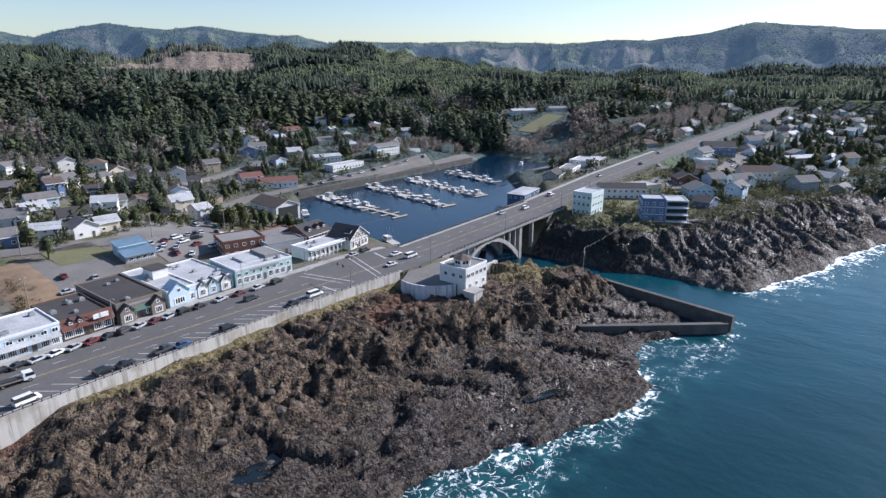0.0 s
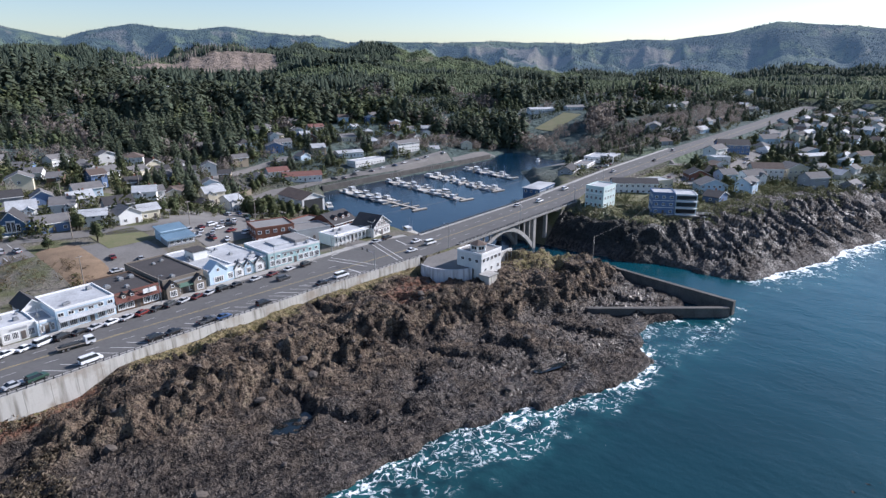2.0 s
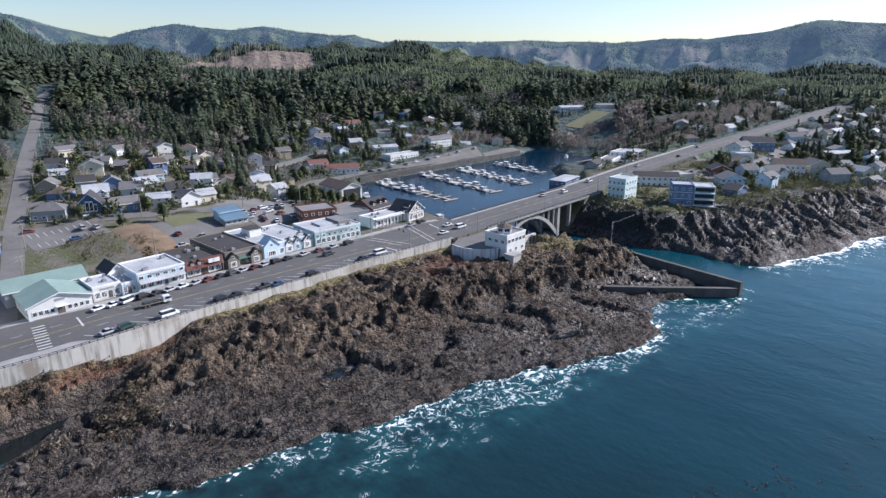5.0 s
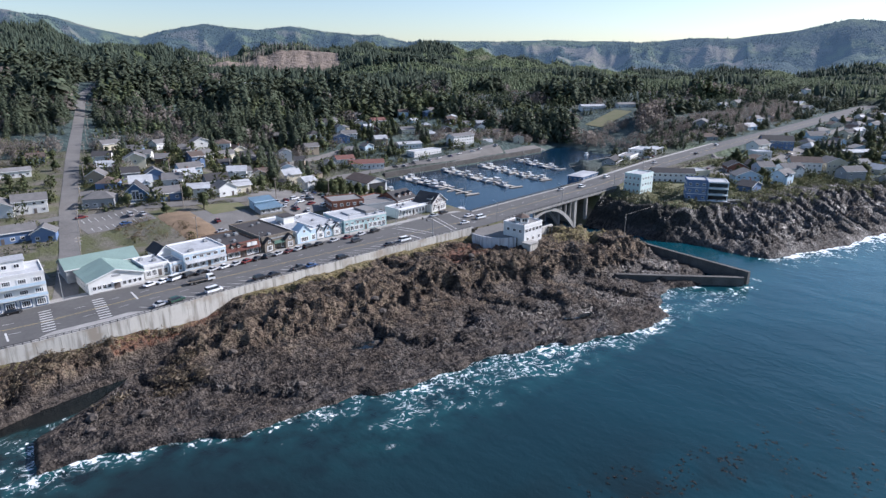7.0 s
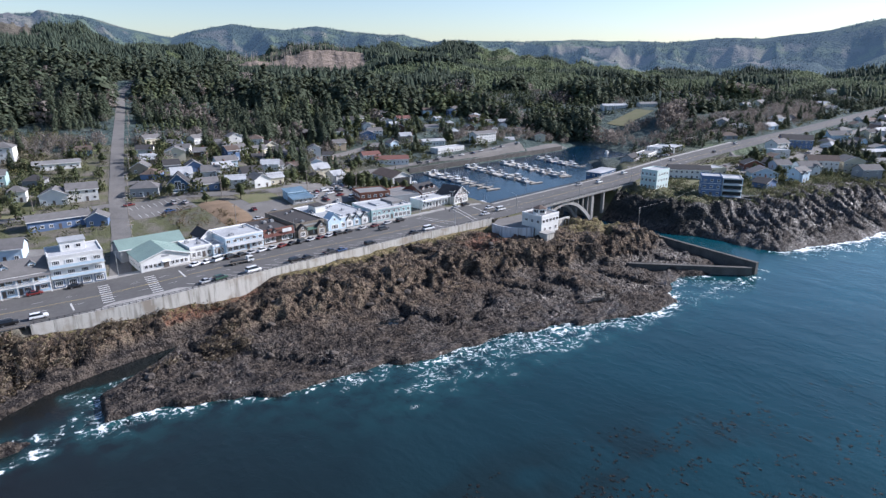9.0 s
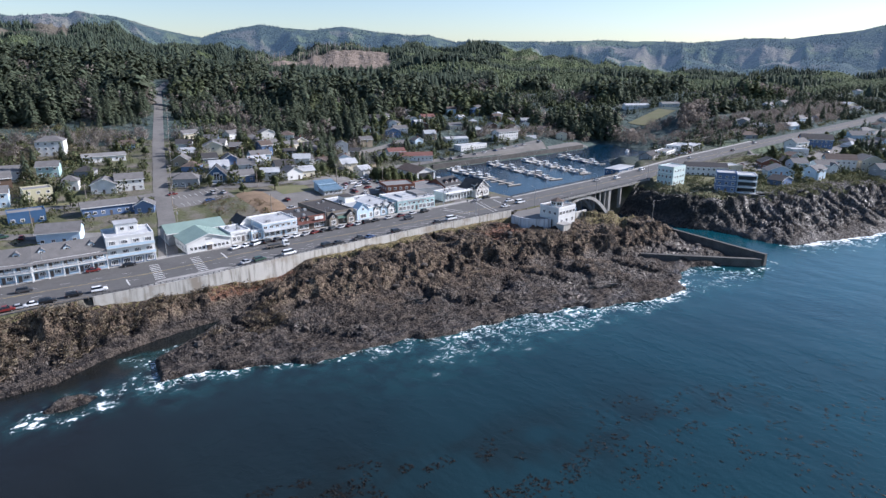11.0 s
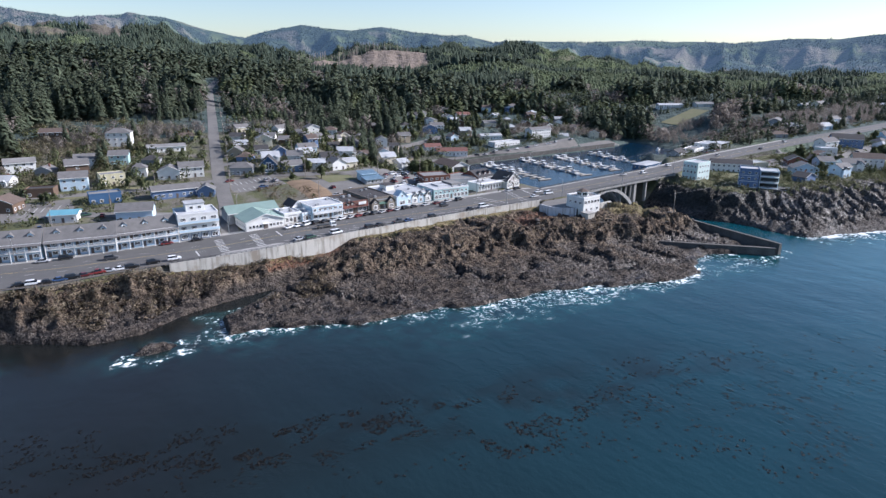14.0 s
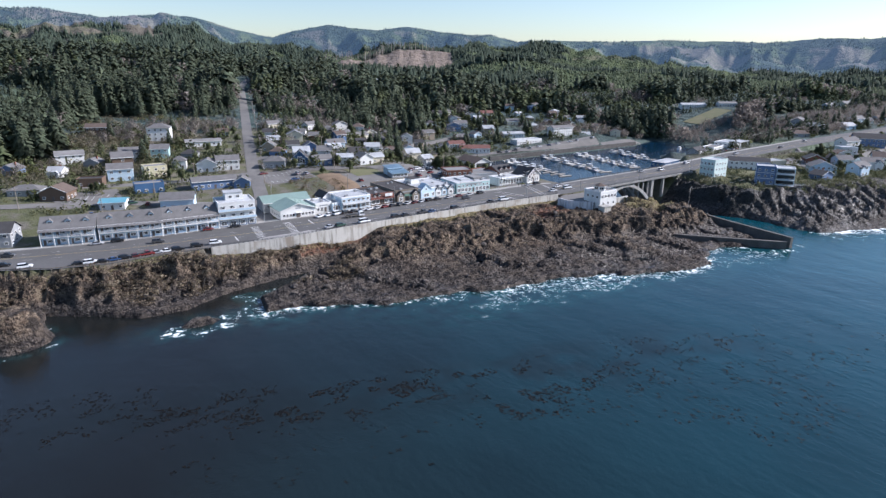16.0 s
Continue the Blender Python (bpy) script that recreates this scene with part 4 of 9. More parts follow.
# ---- the arch bridge ----
def bridge():
    z = 15.45
    br = empty("arch_bridge", pose(0, 0, 0), "pale concrete arch highway bridge with dark railings", "bridge")
    x0, x1, y0, y1 = 16.0, 112.0, -2.2, 19.8
    bm = bmesh.new()
    rows = []
    for xx in np.linspace(x0, x1, 25):
        zz = float(road_z(xx)) + 0.10
        rows.append([bm.verts.new(p) for p in ((xx, y0, zz), (xx, y1, zz), (xx, y1, zz - 0.7), (xx, y1 - 1.2, zz - 1.3), (xx, y0 + 1.2, zz - 1.3), (xx, y0, zz - 0.7))])
    for p, q in zip(rows, rows[1:]):
        for j in range(6):
            bm.faces.new((p[j], q[j], q[(j + 1) % 6], p[(j + 1) % 6]))
    bmesh.ops.recalc_face_normals(bm, faces=bm.faces[:])
    part("deck", bm, CONCRETE, br)
    for yy in (y0 + 0.35, y1 - 1.0):
        bm, rows = bmesh.new(), []
        for xx in np.linspace(x0, x1, 25):
            zz = float(road_z(xx)) + 0.32
            rows.append([bm.verts.new(p) for p in ((xx, yy - 0.5, zz), (xx, yy + 1.0, zz), (xx, yy + 1.0, zz - 0.25), (xx, yy - 0.5, zz - 0.25))])
        for p, q in zip(rows, rows[1:]):
            for j in range(4):
                bm.faces.new((p[j], q[j], q[(j + 1) % 4], p[(j + 1) % 4]))
        bmesh.ops.recalc_face_normals(bm, faces=bm.faces[:])
        part("kerb", bm, CONCRETE, br)
    a0, a1, spring, crown = 26.0, 73.0, 0.8, 13.4

    def arch_z(xx):
        u = (xx - (a0 + a1) / 2) / ((a1 - a0) / 2)
        return spring + (crown - spring) * (1 - u * u)

    for yy in (-1.2, 8.8, 17.8):
        bm, rows = bmesh.new(), []
        for xx in np.linspace(a0, a1, 29):
            u = (xx - (a0 + a1) / 2) / ((a1 - a0) / 2)
            t = 0.75 + 0.75 * u * u
            zz = arch_z(xx)
            rows.append([bm.verts.new(p) for p in ((xx, yy, zz + t), (xx, yy + 1.2, zz + t), (xx, yy + 1.2, zz - t), (xx, yy, zz - t))])
        for p, q in zip(rows, rows[1:]):
            for j in range(4):
                bm.faces.new((p[j], q[j], q[(j + 1) % 4], p[(j + 1) % 4]))
        bm.faces.new(rows[0])
        bm.faces.new(rows[-1][::-1])
        bmesh.ops.recalc_face_normals(bm, faces=bm.faces[:])
        part("arch_rib", bm, CONCRETE, br, "pale concrete arch rib")
        for xx in np.arange(a0 + 4, a1, 4.4):
            top = float(road_z(xx)) - 1.1
            if top - arch_z(xx) > 1.2:
                part("spandrel_column", box(xx - 0.35, xx + 0.35, yy + 0.2, yy + 1.0, arch_z(xx) + 0.5, top, 0.05), CONCRETE, br)
        for xx, w in ((a0 - 0.4, 1.1), (a1 + 0.4, 1.1), (84, 0.6), (95.5, 0.6), (20, 0.6)):
            part("pier", box(xx - w, xx + w, yy - 0.2, yy + 1.5, -2, float(road_z(xx)) - 0.9, 0.08), CONCRETE, br)
    post = bpy.data.meshes.new("rail_post")
    bm = box(-0.12, 0.12, -0.12, 0.12, 0, 1.15, 0.02)
    bm.to_mesh(post)
    bm.free()
    post.materials.append(DARK_METAL)
    for yy in (y0 + 0.2, y1 - 0.2):
        for xx in np.arange(x0, x1, 2.4):
            shared("rail_post", post, br, pose(xx, yy, float(road_z(xx)) + 0.1))
        for lift in (0.45, 0.8, 1.2):
            bm = bmesh.new()
            pts = [(xx, yy, float(road_z(xx)) + lift) for xx in np.linspace(x0, x1, 21)]
            for p, q in zip(pts, pts[1:]):
                tube(bm, p, q, 0.08, n=5)
            part("rail", bm, DARK_METAL, br)
    return br


bridge()


# ---- building kit ----
def paint(name, c, **k):
    return material(name, c, k.pop("rough", 0.75), vary=k.pop("vary", 0.07), scale=k.pop("scale", 0.7), **k)


WHITE = paint("white_siding", (0.72, 0.72, 0.70))
CREAM = paint("cream_siding", (0.62, 0.57, 0.44))
YELLOW = paint("yellow_siding", (0.56, 0.52, 0.35))
PALE_BLUE = paint("pale_blue_siding", (0.52, 0.65, 0.75))
BLUE = paint("blue_siding", (0.13, 0.20, 0.34))
DEEP_BLUE = paint("deep_blue_siding", (0.05, 0.12, 0.24))
AQUA = paint("aqua_siding", (0.42, 0.60, 0.60))
GREY = paint("grey_siding", (0.30, 0.31, 0.32))
TAN = paint("tan_siding", (0.36, 0.30, 0.22))
BROWN = paint("brown_wood_siding", (0.13, 0.085, 0.058))
BRICK = paint("red_brown_siding", (0.22, 0.09, 0.058))
STONE = paint("brown_stone_facing", (0.21, 0.18, 0.145), scale=0.3, bump=0.05)
GREEN_WALL = paint("dark_green_siding", (0.07, 0.13, 0.10))
SHINGLE = material("grey_shingle_roof", (0.165, 0.160, 0.158), 0.95, vary=0.14, scale=0.5, bump=0.03)
DARK_SHINGLE = material("dark_shingle_roof", (0.060, 0.058, 0.060), 0.95, vary=0.14, scale=0.5, bump=0.03)
BROWN_SHINGLE = material("brown_shingle_roof", (0.128, 0.096, 0.080), 0.95, vary=0.14, scale=0.5, bump=0.03)
RED_ROOF = material("red_roof", (0.185, 0.085, 0.070), 0.9, vary=0.12, scale=0.5, bump=0.02)
GREEN_METAL = material("green_metal_roof", (0.25, 0.345, 0.310), 0.45, metal=0.1, vary=0.08, scale=1.0)
BLUE_METAL = material("blue_metal_roof", (0.20, 0.31, 0.40), 0.5, metal=0.1, vary=0.1)
TEAL_METAL = material("teal_metal_roof", (0.15, 0.36, 0.44), 0.45, metal=0.1, vary=0.08)
WHITE_ROOF = material("white_membrane_roof", (0.46, 0.475, 0.49), 0.8, vary=0.17, scale=1.2)
TAR_ROOF = material("dark_tar_roof", (0.055, 0.05, 0.05), 0.95, vary=0.15, scale=1.5)
GREY_ROOF = material("grey_gravel_roof", (0.23, 0.225, 0.22), 0.95, vary=0.14, scale=1.5)
TRIM = paint("white_trim", (0.78, 0.78, 0.77))
GLASS = material("window_glass", (0.018, 0.022, 0.028), 0.08, vary=0.2)
DOOR_MAT = paint("door_paint", (0.12, 0.10, 0.09))


def mesh_of(name, bm, *mats):
    me = bpy.data.meshes.new(name)
    bm.to_mesh(me)
    bm.free()
    for m in mats:
        me.materials.append(m)
    return me


def window_frame_mesh(bars=1):
    """One connected frame: a plate with a hole for each light."""
    us = [-0.56, -0.42]
    for k in range(bars):
        u = -0.5 + (k + 1) / (bars + 1)
        us += [u - 0.03, u + 0.03]
    us += [0.42, 0.56]
    zs = [-0.06, 0.09, 0.91, 1.06]
    bm, seen = bmesh.new(), {}

    def at(i, y, j):
        if (i, y, j) not in seen:
            seen[i, y, j] = bm.verts.new((us[i], -0.09 if y == 0 else 0.02, zs[j]))
        return seen[i, y, j]

    solid = lambda i, j: 0 <= i < len(us) - 1 and 0 <= j < 3 and (j != 1 or i % 2 == 0)
    for i in range(len(us) - 1):
        for j in range(3):
            if not solid(i, j):
                continue
            bm.faces.new((at(i, 0, j), at(i + 1, 0, j), at(i + 1, 0, j + 1), at(i, 0, j + 1)))
            bm.faces.new((at(i, 1, j + 1), at(i + 1, 1, j + 1), at(i + 1, 1, j), at(i, 1, j)))
            for (di, dj), (p, q) in (((-1, 0), ((i, j), (i, j + 1))), ((1, 0), ((i + 1, j + 1), (i + 1, j))), ((0, -1), ((i + 1, j), (i, j))), ((0, 1), ((i, j + 1), (i + 1, j + 1)))):
                if not solid(i + di, j + dj):
                    bm.faces.new((at(p[0], 0, p[1]), at(q[0], 0, q[1]), at(q[0], 1, q[1]), at(p[0], 1, p[1])))
    bmesh.ops.recalc_face_normals(bm, faces=bm.faces[:])
    return bm


FRAME_ME = mesh_of("window", window_frame_mesh(1), TRIM)
WIDE_ME = mesh_of("window", window_frame_mesh(3), TRIM)
PANE_ME = mesh_of("pane", box(-0.44, 0.44, -0.04, 0.0, 0.06, 0.94), GLASS)
DOOR_ME = mesh_of("door", box(-0.5, 0.5, -0.08, 0.02, 0, 1.0), DOOR_MAT)


def add_window(thing, m, wide=False):
    w = shared("window", WIDE_ME if wide else FRAME_ME, thing, m)
    shared("pane", PANE_ME, w)
    return w


def place(u, y, z, w, h, face="front"):
    """The pose of an opening of size w by h on a wall of a thing, in its own frame."""
    turn = {"front": 0, "left": -90, "right": 90, "back": 180}[face]
    return Matrix.Translation((u, y, z)) @ rotz(turn) @ Matrix.Diagonal((w, 1, h, 1))


OCC = []


def roof_gable(bm, w, d, h, rise, over, along_x=True, thick=0.22):
    """Two roof slopes; the ridge runs along the width or the depth."""
    if along_x:
        half = d / 2
        f = lambda u, v, z: (u, half + v, z)
        length = w / 2
    else:
        half = w / 2
        f = lambda u, v, z: (v, d / 2 + u, z)
        length = d / 2
    slope = rise / half
    for sgn in (-1, 1):
        top = [f(-length - over, 0, h + rise), f(length + over, 0, h + rise), f(length + over, sgn * (half + over), h - over * slope), f(-length - over, sgn * (half + over), h - over * slope)]
        a = [bm.verts.new(p) for p in top]
        b = [bm.verts.new((p[0], p[1], p[2] + thick)) for p in top]
        bm.faces.new(a)
        bm.faces.new(b)
        for j in range(4):
            bm.faces.new((a[j], a[(j + 1) % 4], b[(j + 1) % 4], b[j]))
    bmesh.ops.recalc_face_normals(bm, faces=bm.faces[:])


def walls_gable(bm, w, d, h, rise, foot, along_x=True):
    x0, x1 = -w / 2, w / 2
    v = {}
    for nx, x in ((0, x0), (1, x1)):
        for ny, y in ((0, 0.0), (1, d)):
            v[nx, ny, 0], v[nx, ny, 1] = bm.verts.new((x, y, -foot)), bm.verts.new((x, y, h))
    bm.faces.new((v[0, 0, 0], v[1, 0, 0], v[1, 1, 0], v[0, 1, 0]))
    if along_x:
        pa, pb = bm.verts.new((x0, d / 2, h + rise)), bm.verts.new((x1, d / 2, h + rise))
        bm.faces.new((v[0, 0, 0], v[1, 0, 0], v[1, 0, 1], v[0, 0, 1]))
        bm.faces.new((v[0, 1, 0], v[1, 1, 0], v[1, 1, 1], v[0, 1, 1]))
        bm.faces.new((v[0, 0, 0], v[0, 1, 0], v[0, 1, 1], pa, v[0, 0, 1]))
        bm.faces.new((v[1, 0, 0], v[1, 1, 0], v[1, 1, 1], pb, v[1, 0, 1]))
        bm.faces.new((v[0, 0, 1], v[1, 0, 1], pb, pa))
        bm.faces.new((v[0, 1, 1], v[1, 1, 1], pb, pa))
    else:
        pa, pb = bm.verts.new((0, 0, h + rise)), bm.verts.new((0, d, h + rise))
        bm.faces.new((v[0, 0, 0], v[0, 1, 0], v[0, 1, 1], v[0, 0, 1]))
        bm.faces.new((v[1, 0, 0], v[1, 1, 0], v[1, 1, 1], v[1, 0, 1]))
        bm.faces.new((v[0, 0, 0], v[1, 0, 0], v[1, 0, 1], pa, v[0, 0, 1]))
        bm.faces.new((v[0, 1, 0], v[1, 1, 0], v[1, 1, 1], pb, v[0, 1, 1]))
        bm.faces.new((v[0, 0, 1], v[0, 1, 1], pb, pa))
        bm.faces.new((v[1, 0, 1], v[1, 1, 1], pb, pa))
    bmesh.ops.recalc_face_normals(bm, faces=bm.faces[:])


def windows_on(thing, w, d, h, storeys, faces=("front", "left"), size=(1.3, 1.2), gap=2.6, base=1.0, skip_door=True, wide=False):
    sh = h / storeys
    for s in range(storeys):
        z = s * sh + base
        for face in faces:
            span = w if face in ("front", "back") else d
            n = max(1, int((span - 1.0) / gap))
            for k in range(n):
                u = -span / 2 + span * (k + 0.5) / n
                if face == "front":
                    if s == 0 and skip_door and k == n // 2:
                        shared("door", DOOR_ME, thing, place(u, 0, 0.05, 1.05, 2.1))
                        continue
                    m = place(u, 0, z, size[0], size[1])
                elif face == "left":
                    m = place(-w / 2, d / 2 + u, z, size[0], size[1], "left")
                elif face == "right":
                    m = place(w / 2, d / 2 + u, z, size[0], size[1], "right")
                else:
                    m = place(u, d, z, size[0], size[1], "back")
                add_window(thing, m, wide)


def base_z(x, y, w, d, rot):
    c, s_ = math.cos(radians(rot)), math.sin(radians(rot))
    pts = [(x + u * c - v * s_, y + u * s_ + v * c) for u, v in ((-w / 2, 0), (w / 2, 0), (-w / 2, d), (w / 2, d), (0, d / 2))]
    zs = [float(height(px, py, False)) for px, py in pts]
    return zs, pts


def house(x, y, w, d, h, rot, roof, wall, roof_mat, label, storeys=1, rise=None, name="house", category="house", faces=("front", "left"), chimney=False, z=None, win=True, gap=2.8, porch=False, group=""):
    zs, pts = base_z(x, y, w, d, rot)
    z0 = (zs[0] + zs[1]) / 2 if z is None else z
    foot = max(0.3, z0 - min(zs) + 0.4)
    thing = empty(name, pose(x, y, z0, 0, 0, rot), label, category, group)
    OCC.append((pts[4][0], pts[4][1], 0.62 * math.hypot(w, d)))
    bm = bmesh.new()
    rise = (min(w, d) * 0.28 if rise is None else rise)
    if roof in ("gable_x", "gable_y"):
        walls_gable(bm, w, d, h, rise, foot, roof == "gable_x")
        part("wall", bm, wall, thing)
        bm = bmesh.new()
        roof_gable(bm, w, d, h, rise, 0.55, roof == "gable_x")
        rf = part("roof", bm, roof_mat, thing)
        if roof == "gable_x":
            ez = h - 0.55 * rise / (d / 2)
            part("eave_board", box(-w / 2 - 0.58, w / 2 + 0.58, -0.64, -0.56, ez - 0.04, ez + 0.24), TRIM, rf)
        else:
            bm, ez = bmesh.new(), h - 0.55 * rise / (w / 2)
            for sgn in (-1, 1):
                a = [bm.verts.new(p) for p in ((0, -0.64, h + rise - 0.02), (sgn * (w / 2 + 0.58), -0.64, ez - 0.04), (sgn * (w / 2 + 0.58), -0.64, ez + 0.26), (0, -0.64, h + rise + 0.28))]
                b = [bm.verts.new((q.co.x, -0.56, q.co.z)) for q in a]
                bm.faces.new(a)
                bm.faces.new(b[::-1])
                for j in range(4):
                    bm.faces.new((a[j], a[(j + 1) % 4], b[(j + 1) % 4], b[j]))
            bmesh.ops.recalc_face_normals(bm, faces=bm.faces[:])
            part("barge_board", bm, TRIM, rf)
        if chimney:
            part("chimney", box(w * 0.2 - 0.35, w * 0.2 + 0.35, d * 0.6 - 0.35, d * 0.6 + 0.35, h, h + rise + 0.9, 0.04), BRICK, rf)
    elif roof == "hip":
        quad_box(bm, -w / 2, w / 2, 0, d, -foot, h)
        part("wall", bm, wall, thing)
        bm = bmesh.new()
        o, inset = 0.55, min(w, d) / 2 * 0.92
        lo = [bm.verts.new(p) for p in ((-w / 2 - o, -o, h), (w / 2 + o, -o, h), (w / 2 + o, d + o, h), (-w / 2 - o, d + o, h))]
        if w >= d:
            a, b = bm.verts.new((-w / 2 + inset, d / 2, h + rise)), bm.verts.new((w / 2 - inset, d / 2, h + rise))
            fs = ((lo[0], lo[1], b, a), (lo[1], lo[2], b), (lo[2], lo[3], a, b), (lo[3], lo[0], a))
        else:
            a, b = bm.verts.new((0, inset, h + rise)), bm.verts.new((0, d - inset, h + rise))
            fs = ((lo[0], lo[1], a), (lo[1], lo[2], b, a), (lo[2], lo[3], b), (lo[3], lo[0], a, b))
        for f in fs:
            bm.faces.new(f)
        bm.faces.new(lo[::-1])
        bmesh.ops.recalc_face_normals(bm, faces=bm.faces[:])
        part("roof", bm, roof_mat, thing)
    else:
        quad_box(bm, -w / 2, w / 2, 0, d, -foot, h)
        part("wall", bm, wall, thing)
        part("roof", box(-w / 2 + 0.28, w / 2 - 0.28, 0.28, d - 0.28, h - 0.05, h + 0.08), roof_mat, thing)
        bm = bmesh.new()
        for a, b, c, e in ((-w / 2 - 0.06, w / 2 + 0.06, -0.06, 0.26), (-w / 2 - 0.06, w / 2 + 0.06, d - 0.26, d + 0.06), (-w / 2 - 0.06, -w / 2 + 0.26, 0.26, d - 0.26), (w / 2 - 0.26, w / 2 + 0.06, 0.26, d - 0.26)):
            quad_box(bm, a, b, c, e, h - 0.12, h + 0.5)
        part("parapet", bm, TRIM if wall in (WHITE, AQUA, PALE_BLUE) else wall, thing)
    if win:
        windows_on(thing, w, d, h, storeys, faces, gap=gap, wide=False)
    if porch:
        part("porch_deck", box(-w / 2, w / 2, -2.0, -0.02, -0.3, 0.05, 0.03), WOOD_GREY, thing)
        for u in (-w / 2 + 0.15, 0, w / 2 - 0.15):
            part("porch_post", box(u - 0.09, u + 0.09, -1.95, -1.77, 0.05, min(h, 2.5)), TRIM, thing)
    return thing


def roof_units(thing, w, d, h, n, seed):
    """Vents and box fans on a flat roof."""
    rng = random.Random(seed)
    for _ in range(n):
        u, v, s = rng.uniform(-w / 2 + 1.5, w / 2 - 1.5), rng.uniform(2, d - 2), rng.uniform(0.35, 0.8)
        bm = box(u - s, u + s, v - s, v + s, h + 0.08, h + 0.08 + s * 1.2, 0.06)
        quad_box(bm, u - s * 0.6, u + s * 0.6, v - s * 0.6, v + s * 0.6, h + 0.08 + s * 1.2, h + 0.2 + s * 1.3)
        part("roof_vent", bm, GALVANISED, thing)


def awning(thing, u0, u1, z, depth, mat, name="awning"):
    bm = bmesh.new()
    v = [bm.verts.new(p) for p in ((u0, -0.02, z + 0.7), (u1, -0.02, z + 0.7), (u1, -depth, z), (u0, -depth, z), (u0, -0.02, z + 0.58), (u1, -0.02, z + 0.58), (u1, -depth, z - 0.18), (u0, -depth, z - 0.18))]
    for f in ((0, 1, 2, 3), (7, 6, 5, 4), (3, 2, 6, 7), (0, 3, 7, 4), (1, 5, 6, 2), (0, 4, 5, 1)):
        bm.faces.new([v[k] for k in f])
    bmesh.ops.recalc_face_normals(bm, faces=bm.faces[:])
    part(name, bm, mat, thing)


def shopfront(thing, w, n, sill=0.5, head=2.5, u0=None):
    """Wide shop windows and a door along the front."""
    a = -w / 2 + 0.3 if u0 is None else u0
    step_u = (w - 0.6) / n
    for k in range(n):
        u = a + step_u * (k + 0.5)
        if k == n // 2:
            shared("door", DOOR_ME, thing, place(u, -0.02, 0.05, 1.1, 2.2))
        else:
            add_window(thing, place(u, -0.02, sill, step_u * 0.82, head - sill), True)


def front_gable(thing, u, w, h, rise, depth, wall, roof_mat, out=0.25):
    """A gabled front standing out of the facade, with its own little roof."""
    bm = bmesh.new()
    lo = [bm.verts.new(p) for p in ((u - w / 2, -out, 0), (u + w / 2, -out, 0), (u + w / 2, -out, h), (u, -out, h + rise), (u - w / 2, -out, h))]
    hi = [bm.verts.new((v.co.x, depth, v.co.z)) for v in lo]
    bm.faces.new(lo)
    bm.faces.new(hi[::-1])
    for j in range(5):
        bm.faces.new((lo[j], lo[(j + 1) % 5], hi[(j + 1) % 5], hi[j]))
    bmesh.ops.recalc_face_normals(bm, faces=bm.faces[:])
    gable = part("gable_front", bm, wall, thing)
    bm = bmesh.new()
    sl = rise / (w / 2)
    for s in (-1, 1):
        tp = [(u, -out - 0.35, h + rise + 0.02), (u, depth, h + rise + 0.02), (u + s * (w / 2 + 0.35), depth, h - 0.35 * sl + 0.02), (u + s * (w / 2 + 0.35), -out - 0.35, h - 0.35 * sl + 0.02)]
        a = [bm.verts.new(p) for p in tp]
        b = [bm.verts.new((p[0], p[1], p[2] + 0.16)) for p in tp]
        bm.faces.new(a)
        bm.faces.new(b)
        for j in range(4):
            bm.faces.new((a[j], a[(j + 1) % 4], b[(j + 1) % 4], b[j]))
    bmesh.ops.recalc_face_normals(bm, faces=bm.faces[:])
    part("gable_roof", bm, roof_mat, gable)
    add_window(thing, place(u, -out, 0.6, w * 0.5, 1.8), True)
    add_window(thing, place(u, -out, h - 0.1, 0.9, 1.0))
    return gable


def dormer(thing, u, y, z, w, h, wall, roof_mat, depth=2.2):
    bm = bmesh.new()
    lo = [bm.verts.new(p) for p in ((u - w / 2, y, z), (u + w / 2, y, z), (u + w / 2, y, z + h), (u, y, z + h + w * 0.42), (u - w / 2, y, z + h))]
    hi = [bm.verts.new((v.co.x, y + depth, v.co.z)) for v in lo]
    bm.faces.new(lo)
    bm.faces.new(hi[::-1])
    for j in range(5):
        bm.faces.new((lo[j], lo[(j + 1) % 5], hi[(j + 1) % 5], hi[j]))
    bmesh.ops.recalc_face_normals(bm, faces=bm.faces[:])
    dm = part("dormer", bm, wall, thing)
    bm = bmesh.new()
    for s in (-1, 1):
        tp = [(u, y - 0.3, z + h + w * 0.42 + 0.03), (u, y + depth, z + h + w * 0.42 + 0.03), (u + s * (w / 2 + 0.3), y + depth, z + h - 0.2), (u + s * (w / 2 + 0.3), y - 0.3, z + h - 0.2)]
        a = [bm.verts.new(p) for p in tp]
        b = [bm.verts.new((p[0], p[1], p[2] + 0.14)) for p in tp]
        bm.faces.new(a)
        bm.faces.new(b)
        for j in range(4):
            bm.faces.new((a[j], a[(j + 1) % 4], b[(j + 1) % 4], b[j]))
    bmesh.ops.recalc_face_normals(bm, faces=bm.faces[:])
    part("dormer_roof", bm, roof_mat, dm)
    add_window(dm, place(u, y - 0.02, z + 0.25, w * 0.55, h - 0.3))


# ---- main street, north to south ----
MOTEL_BLUE = paint("motel_blue_siding", (0.36, 0.49, 0.62))


